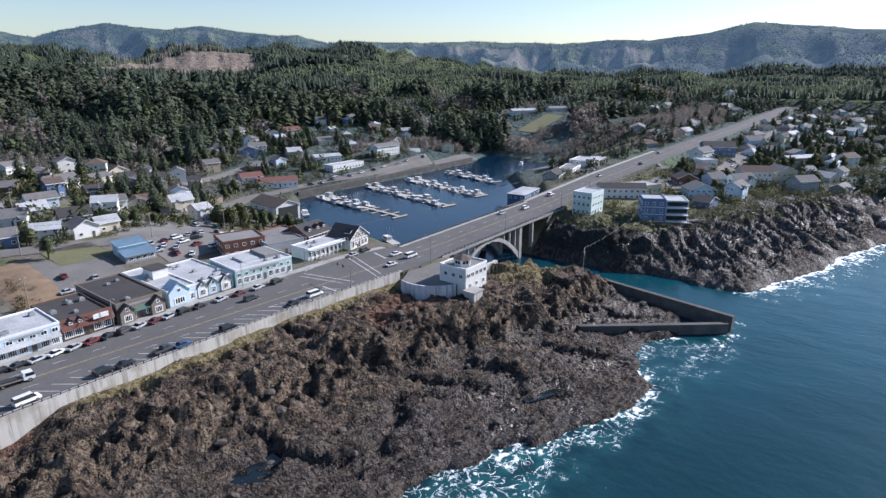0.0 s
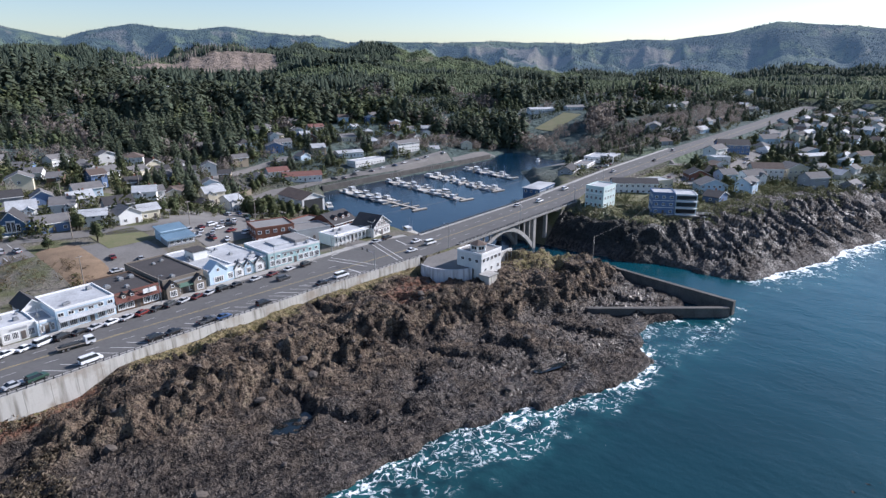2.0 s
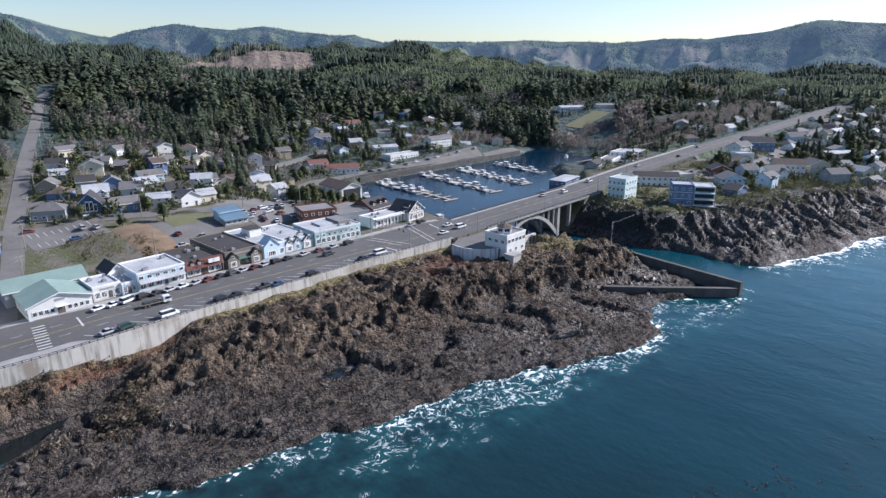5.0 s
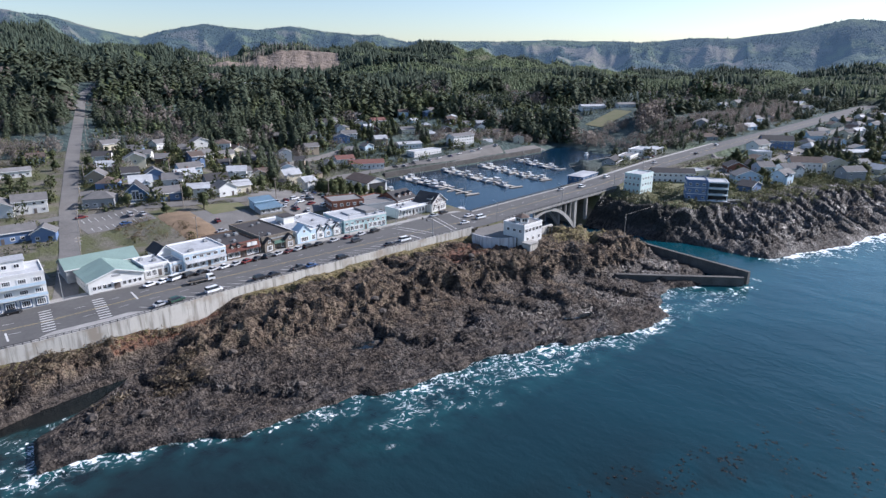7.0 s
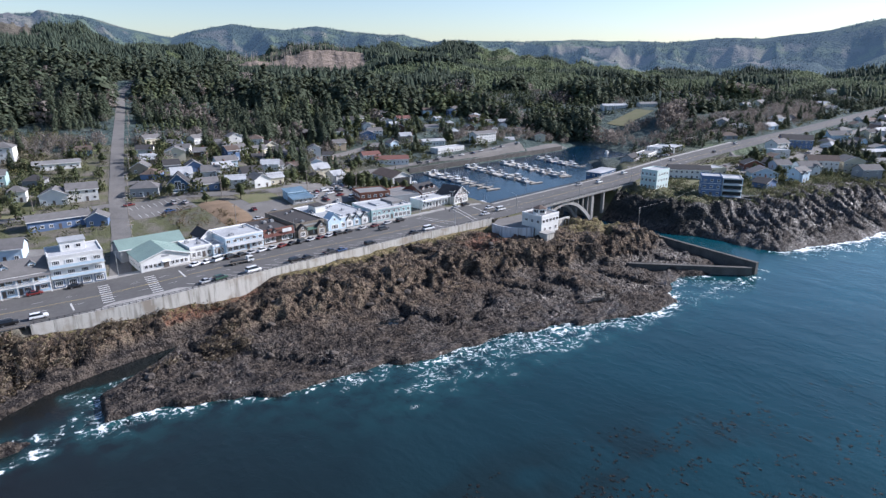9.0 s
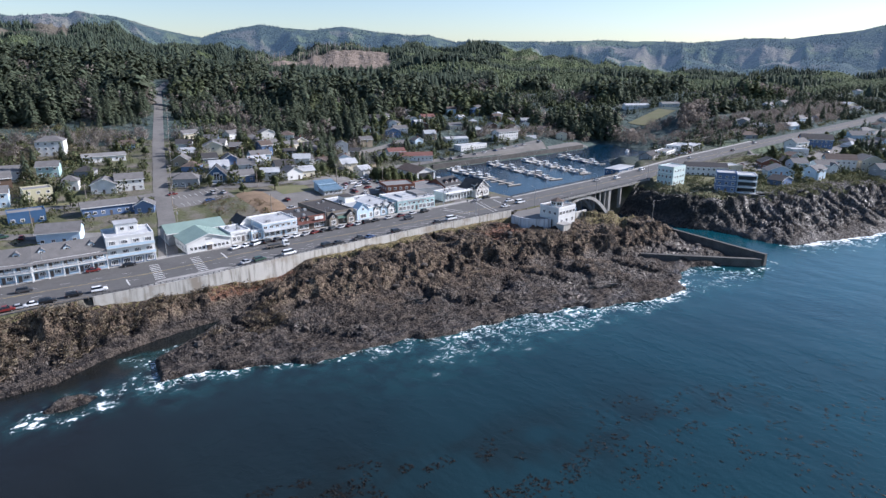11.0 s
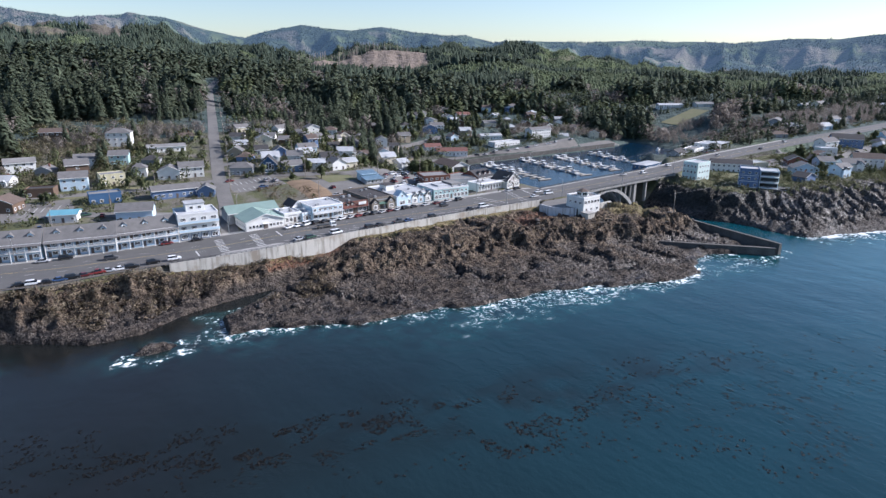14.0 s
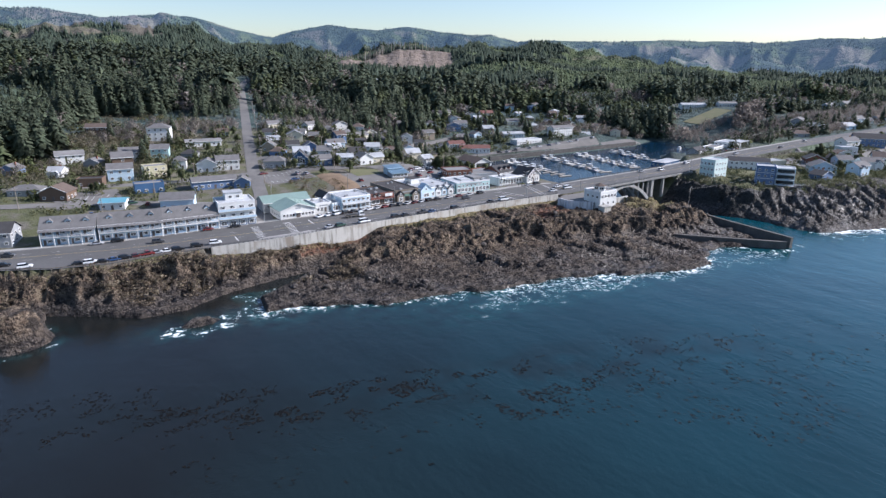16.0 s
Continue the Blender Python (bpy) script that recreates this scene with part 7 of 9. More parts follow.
# cliff-edge row in the north
for k, (kd, c) in enumerate((("sedan", "black"), ("suv", "white"), ("sedan", "black"), ("sedan", "blue"), ("suv", "black"), ("sedan", "maroon"), ("pickup", "red"), ("sedan", "silver"), ("sedan", "white"), ("suv", "black"))):
    x = -225.5 + 3.6 * k
    park(kd, c, x, wall_y(x) + 3.2, rng.uniform(-6, 4) - 4, group="cars along the cliff edge")
for x, y, kd, c in ((-186, 12.8, "suv", "black"), (-179, 12.6, "suv", "white"), (-247, 26, "sedan", "black"), (-241, 20, "suv", "white")):
    park(kd, c, x, y, -6, group="cars along the cliff edge")
rng = random.Random(31)
for x, y, r in ((-46.2, 80.3, 60), (-44, 75.6, 62), (-42.5, 67.5, 62), (-30, 92, 60), (-26, 94, 62), (-22, 96, 64), (-14, 98, 64), (-10, 92, 62), (-32, 70, 10), (-27, 72, 12)):
    kd, c = rng.choice([m for m in MIX if m[1] in ("white", "silver", "dark grey")])
    park(kd, c, x, y, r + rng.uniform(-6, 6), float(height(x, y, False)) + 0.2, "cars in the car park")
# car parks behind the shops and round the basin
TOWN_LOTS = ((((-49, 85), (-43, 86), (-51, 76), (-47, 71), (-37, 88), (-38, 81), (-36, 75), (-31, 84), (-19, 86), (-20, 78)), 'cars in the car park'), (((-8, 134), (-8, 127), (0, 128), (-11, 120), (-4, 114), (6, 134), (12, 138), (20, 142)), 'cars in the boat yard'), (((-124, 113), (-108, 103), (-104, 100), (-113, 94), (-83, 74), (-86, 64), (-76, 68)), 'cars in the back car park'))
HARBOUR_LOTS = ((((-196, 88), (-190, 84), (-178, 64), (-168, 62), (-214, 78)), 'cars behind the motel'), (((110, 184), (118, 183), (128, 184), (137, 190), (146, 184), (158, 185), (170, 184), (182, 185), (196, 183), (207, 184), (228, 184)), 'cars on the quay'), (((268, 82), (276, 90), (284, 80), (292, 98), (300, 84), (312, 92), (306, 100)), 'cars on the harbour point'), (((190, 26), (196, 26), (202, 26), (208, 27), (256, -18), (262, -22), (282, -40), (300, -33), (312, -30), (196, -12), (203, -15)), 'cars beside the headland houses'))
for spots, g in TOWN_LOTS + HARBOUR_LOTS:
    for x, y in spots:
        kd, c = rng.choice(MIX)
        zz = float(height(x, y, False)) + 0.2
        if 20 < y < 30 and x > 150:
            zz = float(road_z(x)) + 0.32
        park(kd, c, x, y, rng.choice((0, 10, 80, 95, -15)) + rng.uniform(-8, 8), zz, g)


def flatbed():
    th = empty("flatbed_truck", pose(-116, 17.5, float(road_z(-116)) + LIFT, 0, 0, -6), "white flatbed truck on the highway", "truck")
    part("cab", side_solid([(1.9, 0.6), (4.2, 0.6), (4.25, 1.3), (3.9, 2.3), (1.95, 2.35)], 1.1, 0.95), CAR_PAINT["white"], th)
    part("windscreen", side_solid([(2.4, 1.45), (4.15, 1.45), (3.95, 2.15), (2.4, 2.15)], 1.12, 1.0), GLASS, th)
    part("bed", box(-4.6, 1.8, -1.2, 1.2, 0.9, 1.1, 0.03), WOOD_GREY, th)
    part("load", box(-3.6, 0.8, -0.8, 0.8, 1.1, 1.5, 0.05), DARK_METAL, th)
    for u in (3.1, -2.2, -3.3):
        for v in (-1.0, 1.0):
            wh = shared("wheel", TYRE_ME, th, Matrix.Translation((u, v, 0.45)) @ Matrix.Diagonal((1.3, 1.2, 1.3, 1)))
            shared("rim", RIM_ME, wh)


flatbed()

# ---- harbour: floating docks and boats ----
HULL_WHITE = material("white_boat_hull", (0.72, 0.73, 0.74), 0.35, vary=0.05)
HULL_BLUE = material("blue_boat_hull", (0.07, 0.14, 0.26), 0.35, vary=0.05)
DECK_MAT = material("boat_deck", (0.50, 0.48, 0.43), 0.7, vary=0.1)


def boat_model(ln, hull_mat, label, masted=True, style=0):
    th = empty("fishing_boat" if masted else "motor_boat", pose(0, 0, -60), label, "boat", "boats in the harbour basin")
    b = ln * 0.15
    bm, rows = bmesh.new(), []
    for u in np.linspace(-0.5, 0.5, 9):
        taper = 1 - max(0, (u - 0.02) / 0.48) ** 2.2
        sheer = 0.9 + 0.7 * max(0, u + 0.1) ** 2 * 2
        h = b * (0.92 if u < -0.45 else 1) * max(taper, 0.03)
        rows.append([bm.verts.new(p) for p in ((u * ln, 0, -0.45), (u * ln, h * 0.8, 0.1), (u * ln + 0.05 * ln * (u > 0.4), h, sheer), (u * ln + 0.05 * ln * (u > 0.4), -h, sheer), (u * ln, -h * 0.8, 0.1))])
    for p, q in zip(rows, rows[1:]):
        for j in range(5):
            bm.faces.new((p[j], q[j], q[(j + 1) % 5], p[(j + 1) % 5])).material_index = 1 if j == 2 else 0
    bm.faces.new(rows[0])
    bm.faces.new(rows[-1][::-1])
    bmesh.ops.recalc_face_normals(bm, faces=bm.faces[:])
    part("hull", bm, [hull_mat, DECK_MAT], th)
    c0 = -0.02 if style == 0 else -0.28
    cab = part("cabin", side_solid([(c0 * ln, 0.9), ((c0 + 0.33) * ln, 0.9), ((c0 + 0.29) * ln, 2.5), (c0 * ln + 0.05, 2.6)], b * 0.72, b * 0.6), HULL_WHITE, th)
    part("cabin_glazing", side_solid([(c0 * ln + 0.25, 1.75), ((c0 + 0.335) * ln, 1.75), ((c0 + 0.315) * ln, 2.3), (c0 * ln + 0.25, 2.3)], b * 0.7, b * 0.64), GLASS, cab)
    part("cabin_roof", box(c0 * ln - 0.15, (c0 + 0.31) * ln, -b * 0.66, b * 0.66, 2.55, 2.68, 0.03), HULL_WHITE, th)
    if masted:
        bm = bmesh.new()
        tube(bm, (c0 * ln, 0, 1.0), (c0 * ln, 0, 8.0), 0.09, 0.05)
        part("mast", bm, GALVANISED, th)
        for s in (-1, 1):
            bm = bmesh.new()
            tube(bm, (c0 * ln, s * 0.2, 1.4), (c0 * ln - 0.6, s * 2.0, 8.4), 0.06, 0.03)
            part("outrigger", bm, GALVANISED, th)
    bm = bmesh.new()
    for u in np.linspace(0.1, 0.46, 5):
        hh = b * (1 - max(0, (u - 0.02) / 0.48) ** 2.2)
        for s in (-1, 1):
            tube(bm, (u * ln, s * hh * 0.9, 1.1), (u * ln, s * hh * 0.9, 2.0), 0.03, n=4)
    part("bow_rail", bm, GALVANISED, th)
    return th


MODELS = [boat_model(15.0, HULL_WHITE, "white fishing boat with mast and outriggers moored at a dock"), boat_model(13.0, HULL_BLUE, "blue-hulled fishing boat moored at a dock"), boat_model(10.5, HULL_WHITE, "white motor boat moored at a dock", False, 1), boat_model(13.0, HULL_WHITE, "white charter boat with an aft cabin moored at a dock", True, 1)]
used = set()
rng = random.Random(5)
DOCK_WOOD = material("pale_dock_planks", (0.42, 0.39, 0.34), 0.9, vary=0.12, scale=0.5)


def dock(a, b, n, far_end):
    (ax, ay), (bx, by) = a, b
    ln, ang = math.hypot(bx - ax, by - ay), math.degrees(math.atan2(by - ay, bx - ax))
    th = empty("floating_dock", pose(ax, ay, 0, 0, 0, ang), "pale planked floating dock with timber piles", "dock", "docks in the basin")
    for k in range(int(ln / 4)):
        part("dock_section", box(4 * k, 4 * k + 3.94, -1.1, 1.1, 0.1, 0.62, 0.03), DOCK_WOOD, th)
    for k in range(1, int(ln / 9)):
        for s in (-1, 1):
            part("finger", box(9 * k - 0.5, 9 * k + 0.5, s * 1.1, s * 7.0, 0.15, 0.55) if s > 0 else box(9 * k - 0.5, 9 * k + 0.5, -7.0, -1.1, 0.15, 0.55), DOCK_WOOD, th)
        bm = bmesh.new()
        tube(bm, (9 * k, 1.35, -3), (9 * k, 1.35, 4.0), 0.2, 0.18, 7)
        part("mooring_post", bm, WOOD_GREY, th)
    part("end_float", box(ln - 2, ln, -5.5, 5.5, 0.12, 0.6, 0.03), DOCK_WOOD, th)
    c, s_ = math.cos(radians(ang)), math.sin(radians(ang))
    for k in range(n):
        u = ln * (0.06 + far_end * (k // 2 + 0.3) / (n / 2))
        side = 1 if k % 2 else -1
        m = MODELS[rng.randrange(4)]
        v = side * rng.uniform(3.5, 4.0)
        px, py = ax + u * c - v * s_, ay + u * s_ + v * c
        pz = pose(px, py, 0.05, 0, 0, ang + (0 if rng.random() < 0.5 else 180) + rng.uniform(-3, 3))
        if m.name in used:
            copy_thing(m, pz)
        else:
            used.add(m.name)
            m.matrix_basis = pz


dock((106, 172), (96.5, 91), 8, 0.62)
dock((151, 174), (135.5, 86), 9, 0.85)
dock((187, 165), (171.5, 87), 10, 0.95)
dock((229, 161), (217.5, 106), 7, 0.95)
for m, (x, y, r) in zip((MODELS[0], MODELS[3], MODELS[2]), ((30, 62, 70), (68, 140, 60), (300, 135, 20))):
    copy_thing(m, pose(x if x > 50 else 56, y, 0.05, 0, 0, r))

# quay wall along the far side of the basin
bm = bmesh.new()
q0 = [(93, 177.0), (142, 177.0), (219, 175.0), (284, 176.0)]
for (ax, ay), (bx, by) in zip(q0, q0[1:]):
    a = math.degrees(math.atan2(by - ay, bx - ax))
    v0 = quad_box(bm, 0, math.hypot(bx - ax, by - ay), -0.9, 0.9, -3, 4.3)
    bmesh.ops.transform(bm, matrix=Matrix.Translation((ax, ay, 0)) @ rotz(a), verts=v0)
tagged(part("quay_wall", bm, DARK_CONCRETE, None), "dark concrete quay wall of the basin", "quay", kind="structure")


# ---- trees ----
def leaf_material(name, a, b, rough=0.85, thinness=0.2):
    k = Nodes(name)
    isl = k.geo.outputs["Random Per Island"]
    col = k.mix(k.span(k.noise(0.35, 3), 0.35, 0.65), a, b)
    hsv = k.node("ShaderNodeHueSaturation")
    k.link(k.span(isl, 0, 1, 0.78, 1.22), hsv.inputs["Value"])
    k.link(k.span(isl, 0, 1, 0.485, 0.515), hsv.inputs["Hue"])
    k.link(col, hsv.inputs["Color"])
    k.link(hsv.outputs[0], k.bsdf.inputs["Base Color"])
    thin, both = k.node("ShaderNodeBsdfTranslucent"), k.node("ShaderNodeMixShader", Fac=thinness)
    k.link(hsv.outputs[0], thin.inputs["Color"])
    k.link(k.bsdf.outputs[0], both.inputs[1])
    k.link(thin.outputs[0], both.inputs[2])
    k.link(both.outputs[0], k.nt.nodes["Material Output"].inputs["Surface"])
    k.bsdf.inputs["Roughness"].default_value = rough
    k.bsdf.inputs["Specular IOR Level"].default_value = 0.2
    return k.mat


NEEDLES = leaf_material("spruce_needles", (0.060, 0.078, 0.052), (0.092, 0.110, 0.070))
FAR_NEEDLES = leaf_material("hill_forest_needles", (0.044, 0.063, 0.047), (0.070, 0.090, 0.062))
YOUNG = leaf_material("young_plantation_needles", (0.094, 0.122, 0.068), (0.128, 0.152, 0.090))
PINE = leaf_material("shore_pine_leaves", (0.072, 0.092, 0.046), (0.118, 0.130, 0.064))
SHRUB = leaf_material("shrub_leaves", (0.080, 0.096, 0.038), (0.165, 0.150, 0.072))
TWIGS = leaf_material("bare_alder_twigs", (0.205, 0.182, 0.165), (0.260, 0.234, 0.212), thinness=0.5)
BARK = material("bark", (0.085, 0.065, 0.05), 0.95, vary=0.2, scale=0.3)


def conifer_shape(layers, spokes, seed, spread=0.2, start=0.1):
    """Unit-high conifer crown of drooping, uneven branch tiers."""
    rg = np.random.RandomState(seed)
    verts, tris = [], []
    for k in range(layers):
        f = k / layers
        z = start + (1 - start) * f
        r = spread * (1 - f) ** 0.85 * rg.uniform(0.82, 1.12) + 0.012
        top = z + (1 - start) * 1.9 / layers
        apex = len(verts)
        verts.append((rg.uniform(-0.008, 0.008), rg.uniform(-0.008, 0.008), min(top, 1.0)))
        turn = rg.uniform(0, 6.28)
        for j in range(2 * spokes):
            a = turn + math.pi * j / spokes + rg.uniform(-0.12, 0.12)
            rr = r * (rg.uniform(0.85, 1.2) if j % 2 == 0 else rg.uniform(0.45, 0.62))
            verts.append((rr * math.cos(a), rr * math.sin(a), z - (0.035 if j % 2 == 0 else -0.01) * (1.4 - f)))
        for j in range(2 * spokes):
            tris.append((apex, apex + 1 + j, apex + 1 + (j + 1) % (2 * spokes)))
    return np.array(verts), np.array(tris)


def tuft_shape(n, seed, spread=0.2, size=0.085, start=0.06):
    """Unit-high conifer crown of many small drooping sprays, densest at the rim."""
    rg = np.random.RandomState(seed)
    verts, tris = [], []
    for k in range(n):
        f = start + (0.97 - start) * (k + rg.rand()) / n
        f = 1 - (1 - f) ** 0.8 if rg.rand() < 0.5 else f
        r = spread * (1 - f) ** 0.8 * (0.45 + 0.62 * math.sqrt(rg.rand())) * rg.uniform(0.75, 1.15)
        a = rg.uniform(0, 6.283)
        s = size * (1.25 - 0.75 * f) * rg.uniform(0.7, 1.35)
        c, d = np.array([math.cos(a), math.sin(a), 0]), np.array([-math.sin(a), math.cos(a), 0])
        o = c * r + (0, 0, f)
        b = len(verts)
        verts += [o - c * s * 0.9 + (0, 0, s * 0.75), o + d * s * 0.75, o + c * s * 1.1 - (0, 0, s * 0.55), o - d * s * 0.75]
        tris += [(b, b + 1, b + 2), (b, b + 2, b + 3)]
    b = len(verts)
    verts += [np.array([0, 0, 1.0]), np.array([0.02, 0, 0.86]), np.array([-0.01, 0.018, 0.86]), np.array([-0.01, -0.018, 0.86])]
    tris += [(b, b + 1, b + 2), (b, b + 2, b + 3), (b, b + 3, b + 1)]
    return np.array(verts), np.array(tris)


def clump_shape(n, seed, size=0.3, squash=0.8, hollow=0.5):
    """A crown of loose leaf tufts within a unit ball standing on the ground."""
    rg = np.random.RandomState(seed)
    verts, tris = [], []
    for _ in range(n):
        v = rg.normal(size=3)
        v /= np.linalg.norm(v)
        r = (hollow + (1 - hollow) * rg.rand()) * (0.8 + 0.35 * vnoise(v[0] * 2 + 9, v[1] * 2 + v[2] * 3, seed))
        c = v * r * (1, 1, squash) + (0, 0, squash)
        b = len(verts)
        for _ in range(4):
            verts.append(c + rg.normal(size=3) * size * 0.55)
        tris += [(b, b + 1, b + 2), (b, b + 2, b + 3)]
    return np.array(verts), np.array(tris)


def scatter(name, spots, shapes, mat, label, category, seed=1, bulk=0.0):
    """One mesh of many plants: spots are rows of x, y, z, height, width; bulk rounds the shading of whole crowns."""
    rg = np.random.RandomState(seed)
    spots = np.asarray(spots, float)
    vs, ts, ns, base = [], [], [], 0
    pick = rg.randint(0, len(shapes), len(spots))
    for s, (v, t) in enumerate(shapes):
        sel = spots[pick == s]
        if not len(sel):
            continue
        a = rg.uniform(0, 6.28, len(sel))
        c, sn = np.cos(a)[:, None], np.sin(a)[:, None]
        x = (v[None, :, 0] * c - v[None, :, 1] * sn) * sel[:, 4:5] + sel[:, 0:1]
        y = (v[None, :, 0] * sn + v[None, :, 1] * c) * sel[:, 4:5] + sel[:, 1:2]
        z = v[None, :, 2] * sel[:, 3:4] + sel[:, 2:3]
        vs.append(np.stack([x, y, z], -1).reshape(-1, 3))
        if bulk:
            mid = np.clip(v[:, 2] * 0.55 - 0.05, 0, None)
            out = np.stack([v[:, 0], v[:, 1], (v[:, 2] - mid) * 0.42], -1) + 1e-4
            out /= np.linalg.norm(out, axis=1)[:, None]
            face = np.cross(v[t[:, 1]] - v[t[:, 0]], v[t[:, 2]] - v[t[:, 0]])
            t = np.where((face * out[t].sum(axis=1)).sum(axis=1, keepdims=True) < 0, t[:, ::-1], t)
            ns.append(np.stack([out[None, :, 0] * c - out[None, :, 1] * sn, out[None, :, 0] * sn + out[None, :, 1] * c, out[None, :, 2] + 0 * c], -1).reshape(-1, 3))
        ts.append((t[None] + (np.arange(len(sel)) * len(v))[:, None, None] + base).reshape(-1, 3))
        base += len(sel) * len(v)
    me = tri_mesh(name, np.concatenate(vs), np.concatenate(ts), bool(bulk))
    if bulk:
        nn = np.concatenate(ns) * bulk + (1 - bulk) * rg.normal(size=(base, 3)) * 0.6
        me.normals_split_custom_set_from_vertices(nn / np.linalg.norm(nn, axis=1)[:, None])
    me.materials.append(mat)
    return tagged(new(name, me), label, category, kind="stuff")


def leaf_normals(me, v, t, share=0.7):
    """Crown facets turned outward, with normals that round the whole crown."""
    mid = np.array([v[:, 0].mean(), v[:, 1].mean(), v[:, 2].max() * 0.42])
    out = (v - mid) * (1, 1, 0.55) + 1e-4
    out /= np.linalg.norm(out, axis=1)[:, None]
    face = np.cross(v[t[:, 1]] - v[t[:, 0]], v[t[:, 2]] - v[t[:, 0]])
    t = np.where((face * out[t].sum(axis=1)).sum(axis=1, keepdims=True) < 0, t[:, ::-1], t)
    me = tri_mesh(me, v, t, True)
    nn = out * share + (1 - share) * np.random.RandomState(len(v)).normal(size=v.shape) * 0.6
    me.normals_split_custom_set_from_vertices(nn / np.linalg.norm(nn, axis=1)[:, None])
    return me


LANES = [[(200, -26), (236, -26)], [(272, -33), (326, -33)], [(-151.5, 34), (-138, 78), (-125, 128), (-98, 218), (-52, 368), (-10, 505), (25, 586)], [(-132, 110), (-60, 98), (-8, 108)], [(-14, 100), (5, 150), (60, 182), (220, 182), (300, 190)],
         [(-150, 66), (-250, 108), (-300, 112)], [(-118, 150), (0, 160), (40, 215), (110, 240), (290, 240)], [(112, 9), (900, 11)], [(250, 2), (290, -34), (520, -20)]]


def free_of(x, y, lane=7.0, pad=1.0):
    """True where no lane, house or water lies."""
    ok = shore(x, y) > 3
    for path in LANES:
        for (ax, ay), (bx, by) in zip(path, path[1:]):
            dx, dy = bx - ax, by - ay
            u = np.clip(((x - ax) * dx + (y - ay) * dy) / (dx * dx + dy * dy), 0, 1)
            ok &= np.hypot(x - ax - u * dx, y - ay - u * dy) > (lane if ay != 9 else 14)
    # the climbing street keeps a wider cutting through the wood
    along_x = -98 + (y - 218) * 0.3115
    ok &= ~((y > 225) & (y < 640) & (x > along_x - 7) & (x < along_x + 10.5))
    for a, b, r in OCC:
        ok &= np.hypot(x - a, y - b) > r * 0.85 + pad
    return ok


FOREST_Y = [(-400, 165), (-228, 190), (-212, 285), (-175, 335), (-130, 318), (-60, 262), (0, 246), (60, 244), (110, 310), (230, 330), (300, 250), (325, 170), (345, 125), (520, 118), (700, 110), (900, 95)]
rg = np.random.RandomState(12)


def jitter(r0, r1, gap, az0=-9, az1=104):
    n = int(0.5 * radians(az1 - az0) * (r1 * r1 - r0 * r0) / gap**2)
    r = np.sqrt(rg.uniform(r0 * r0, r1 * r1, n))
    a = np.radians(rg.uniform(az0, az1, n))
    return HUB[0] + r * np.cos(a), HUB[1] + r * np.sin(a), r, np.degrees(a)


def wooded(x, y):
    return (y > along(FOREST_Y, x) + 26 * (fbm(x / 40, y / 40, 2, 61) - 0.5)) | ((x > 640) & (shore(x, y) > 25) & (vnoise(x / 60, y / 60, 5) > 0.35))


ROUND = [(v * (0.30, 0.30, 0.55), t) for v, t in (clump_shape(70, s, 0.27, 0.9, 0.4) for s in (81, 82, 83))]
CON_A = [tuft_shape(n, s, sp, sz, st) for n, s, sp, sz, st in ((75, 1, 0.21, 0.085, 0.10), (85, 2, 0.25, 0.090, 0.05), (70, 3, 0.18, 0.080, 0.14), (80, 4, 0.28, 0.100, 0.08), (75, 5, 0.23, 0.085, 0.02))]
CON_A += [(v * (1.05, 1.05, 0.86), t) for v, t in ROUND[:1]]
CON_B = [conifer_shape(3, 3, s, sp, 0.04) for s, sp in ((6, 0.23), (7, 0.20), (8, 0.27))] + [tuft_shape(10, 9, 0.22, 0.2)]
CONE = [conifer_shape(1, 3, s, sp, 0.0) for s, sp in ((10, 0.24), (11, 0.20), (12, 0.28))]
x, y, r, a = jitter(330, 1000, 6.9)
keep = wooded(x, y) & free_of(x, y) & (np.hypot((x - 428) / 66, (y - 188) / 27) > 1) & ~((r > 545) & (r < 700) & (a > 28.4) & (a < 32.4)) & (np.hypot((x + 128) / 34, (y - 585) / 34) > 1) & (np.hypot((x - 216) / 42, (y - 646) / 16) > 1)
x, y = x[keep], y[keep]
stand = fbm(x / 60, y / 60, 3, 63)
r, a = np.hypot(x - HUB[0], y - HUB[1]), np.degrees(np.arctan2(y - HUB[1], x - HUB[0]))
pale = planted_young(x, y, a, r) & (r > 840)
hgt = np.where(pale, 8, 7 + 22 * step(0.28, 0.72, stand)) * rg.uniform(0.55, 1.15, len(x)) * np.where(rg.rand(len(x)) > 0.90, 1.35, 1.0)
bare = ((vnoise(x / 30, y / 30, 66) > 0.72) & (stand < 0.62)) | (fbm(x / 36, y / 36, 2, 67) < 0.30)
rows = np.stack([x, y, height(x, y, False) - 0.5, hgt, hgt * rg.uniform(0.9, 1.35, len(x))], -1)
alder = rows[bare] * (1, 1, 1, 0.30, 0.27)
fresh = ((fbm(x / 85, y / 85, 3, 68) > 0.60) | pale) & ~bare
close = (r < 590) & ~bare & ~fresh
FINE = [tuft_shape(n, s, sp, sz, st) for n, s, sp, sz, st in ((210, 31, 0.20, 0.046, 0.10), (230, 32, 0.24, 0.049, 0.05), (200, 33, 0.17, 0.044, 0.14), (220, 34, 0.26, 0.052, 0.08))]
scatter("edge_forest", rows[close], FINE, NEEDLES, "tall dark spruces along the edge of the town", "forest", 23, 0.7)
THIN = [tuft_shape(n, s, sp, sz, st) for n, s, sp, sz, st in ((34, 41, 0.20, 0.125, 0.10), (38, 42, 0.24, 0.13, 0.05), (32, 43, 0.17, 0.12, 0.12), (36, 44, 0.26, 0.14, 0.08))]
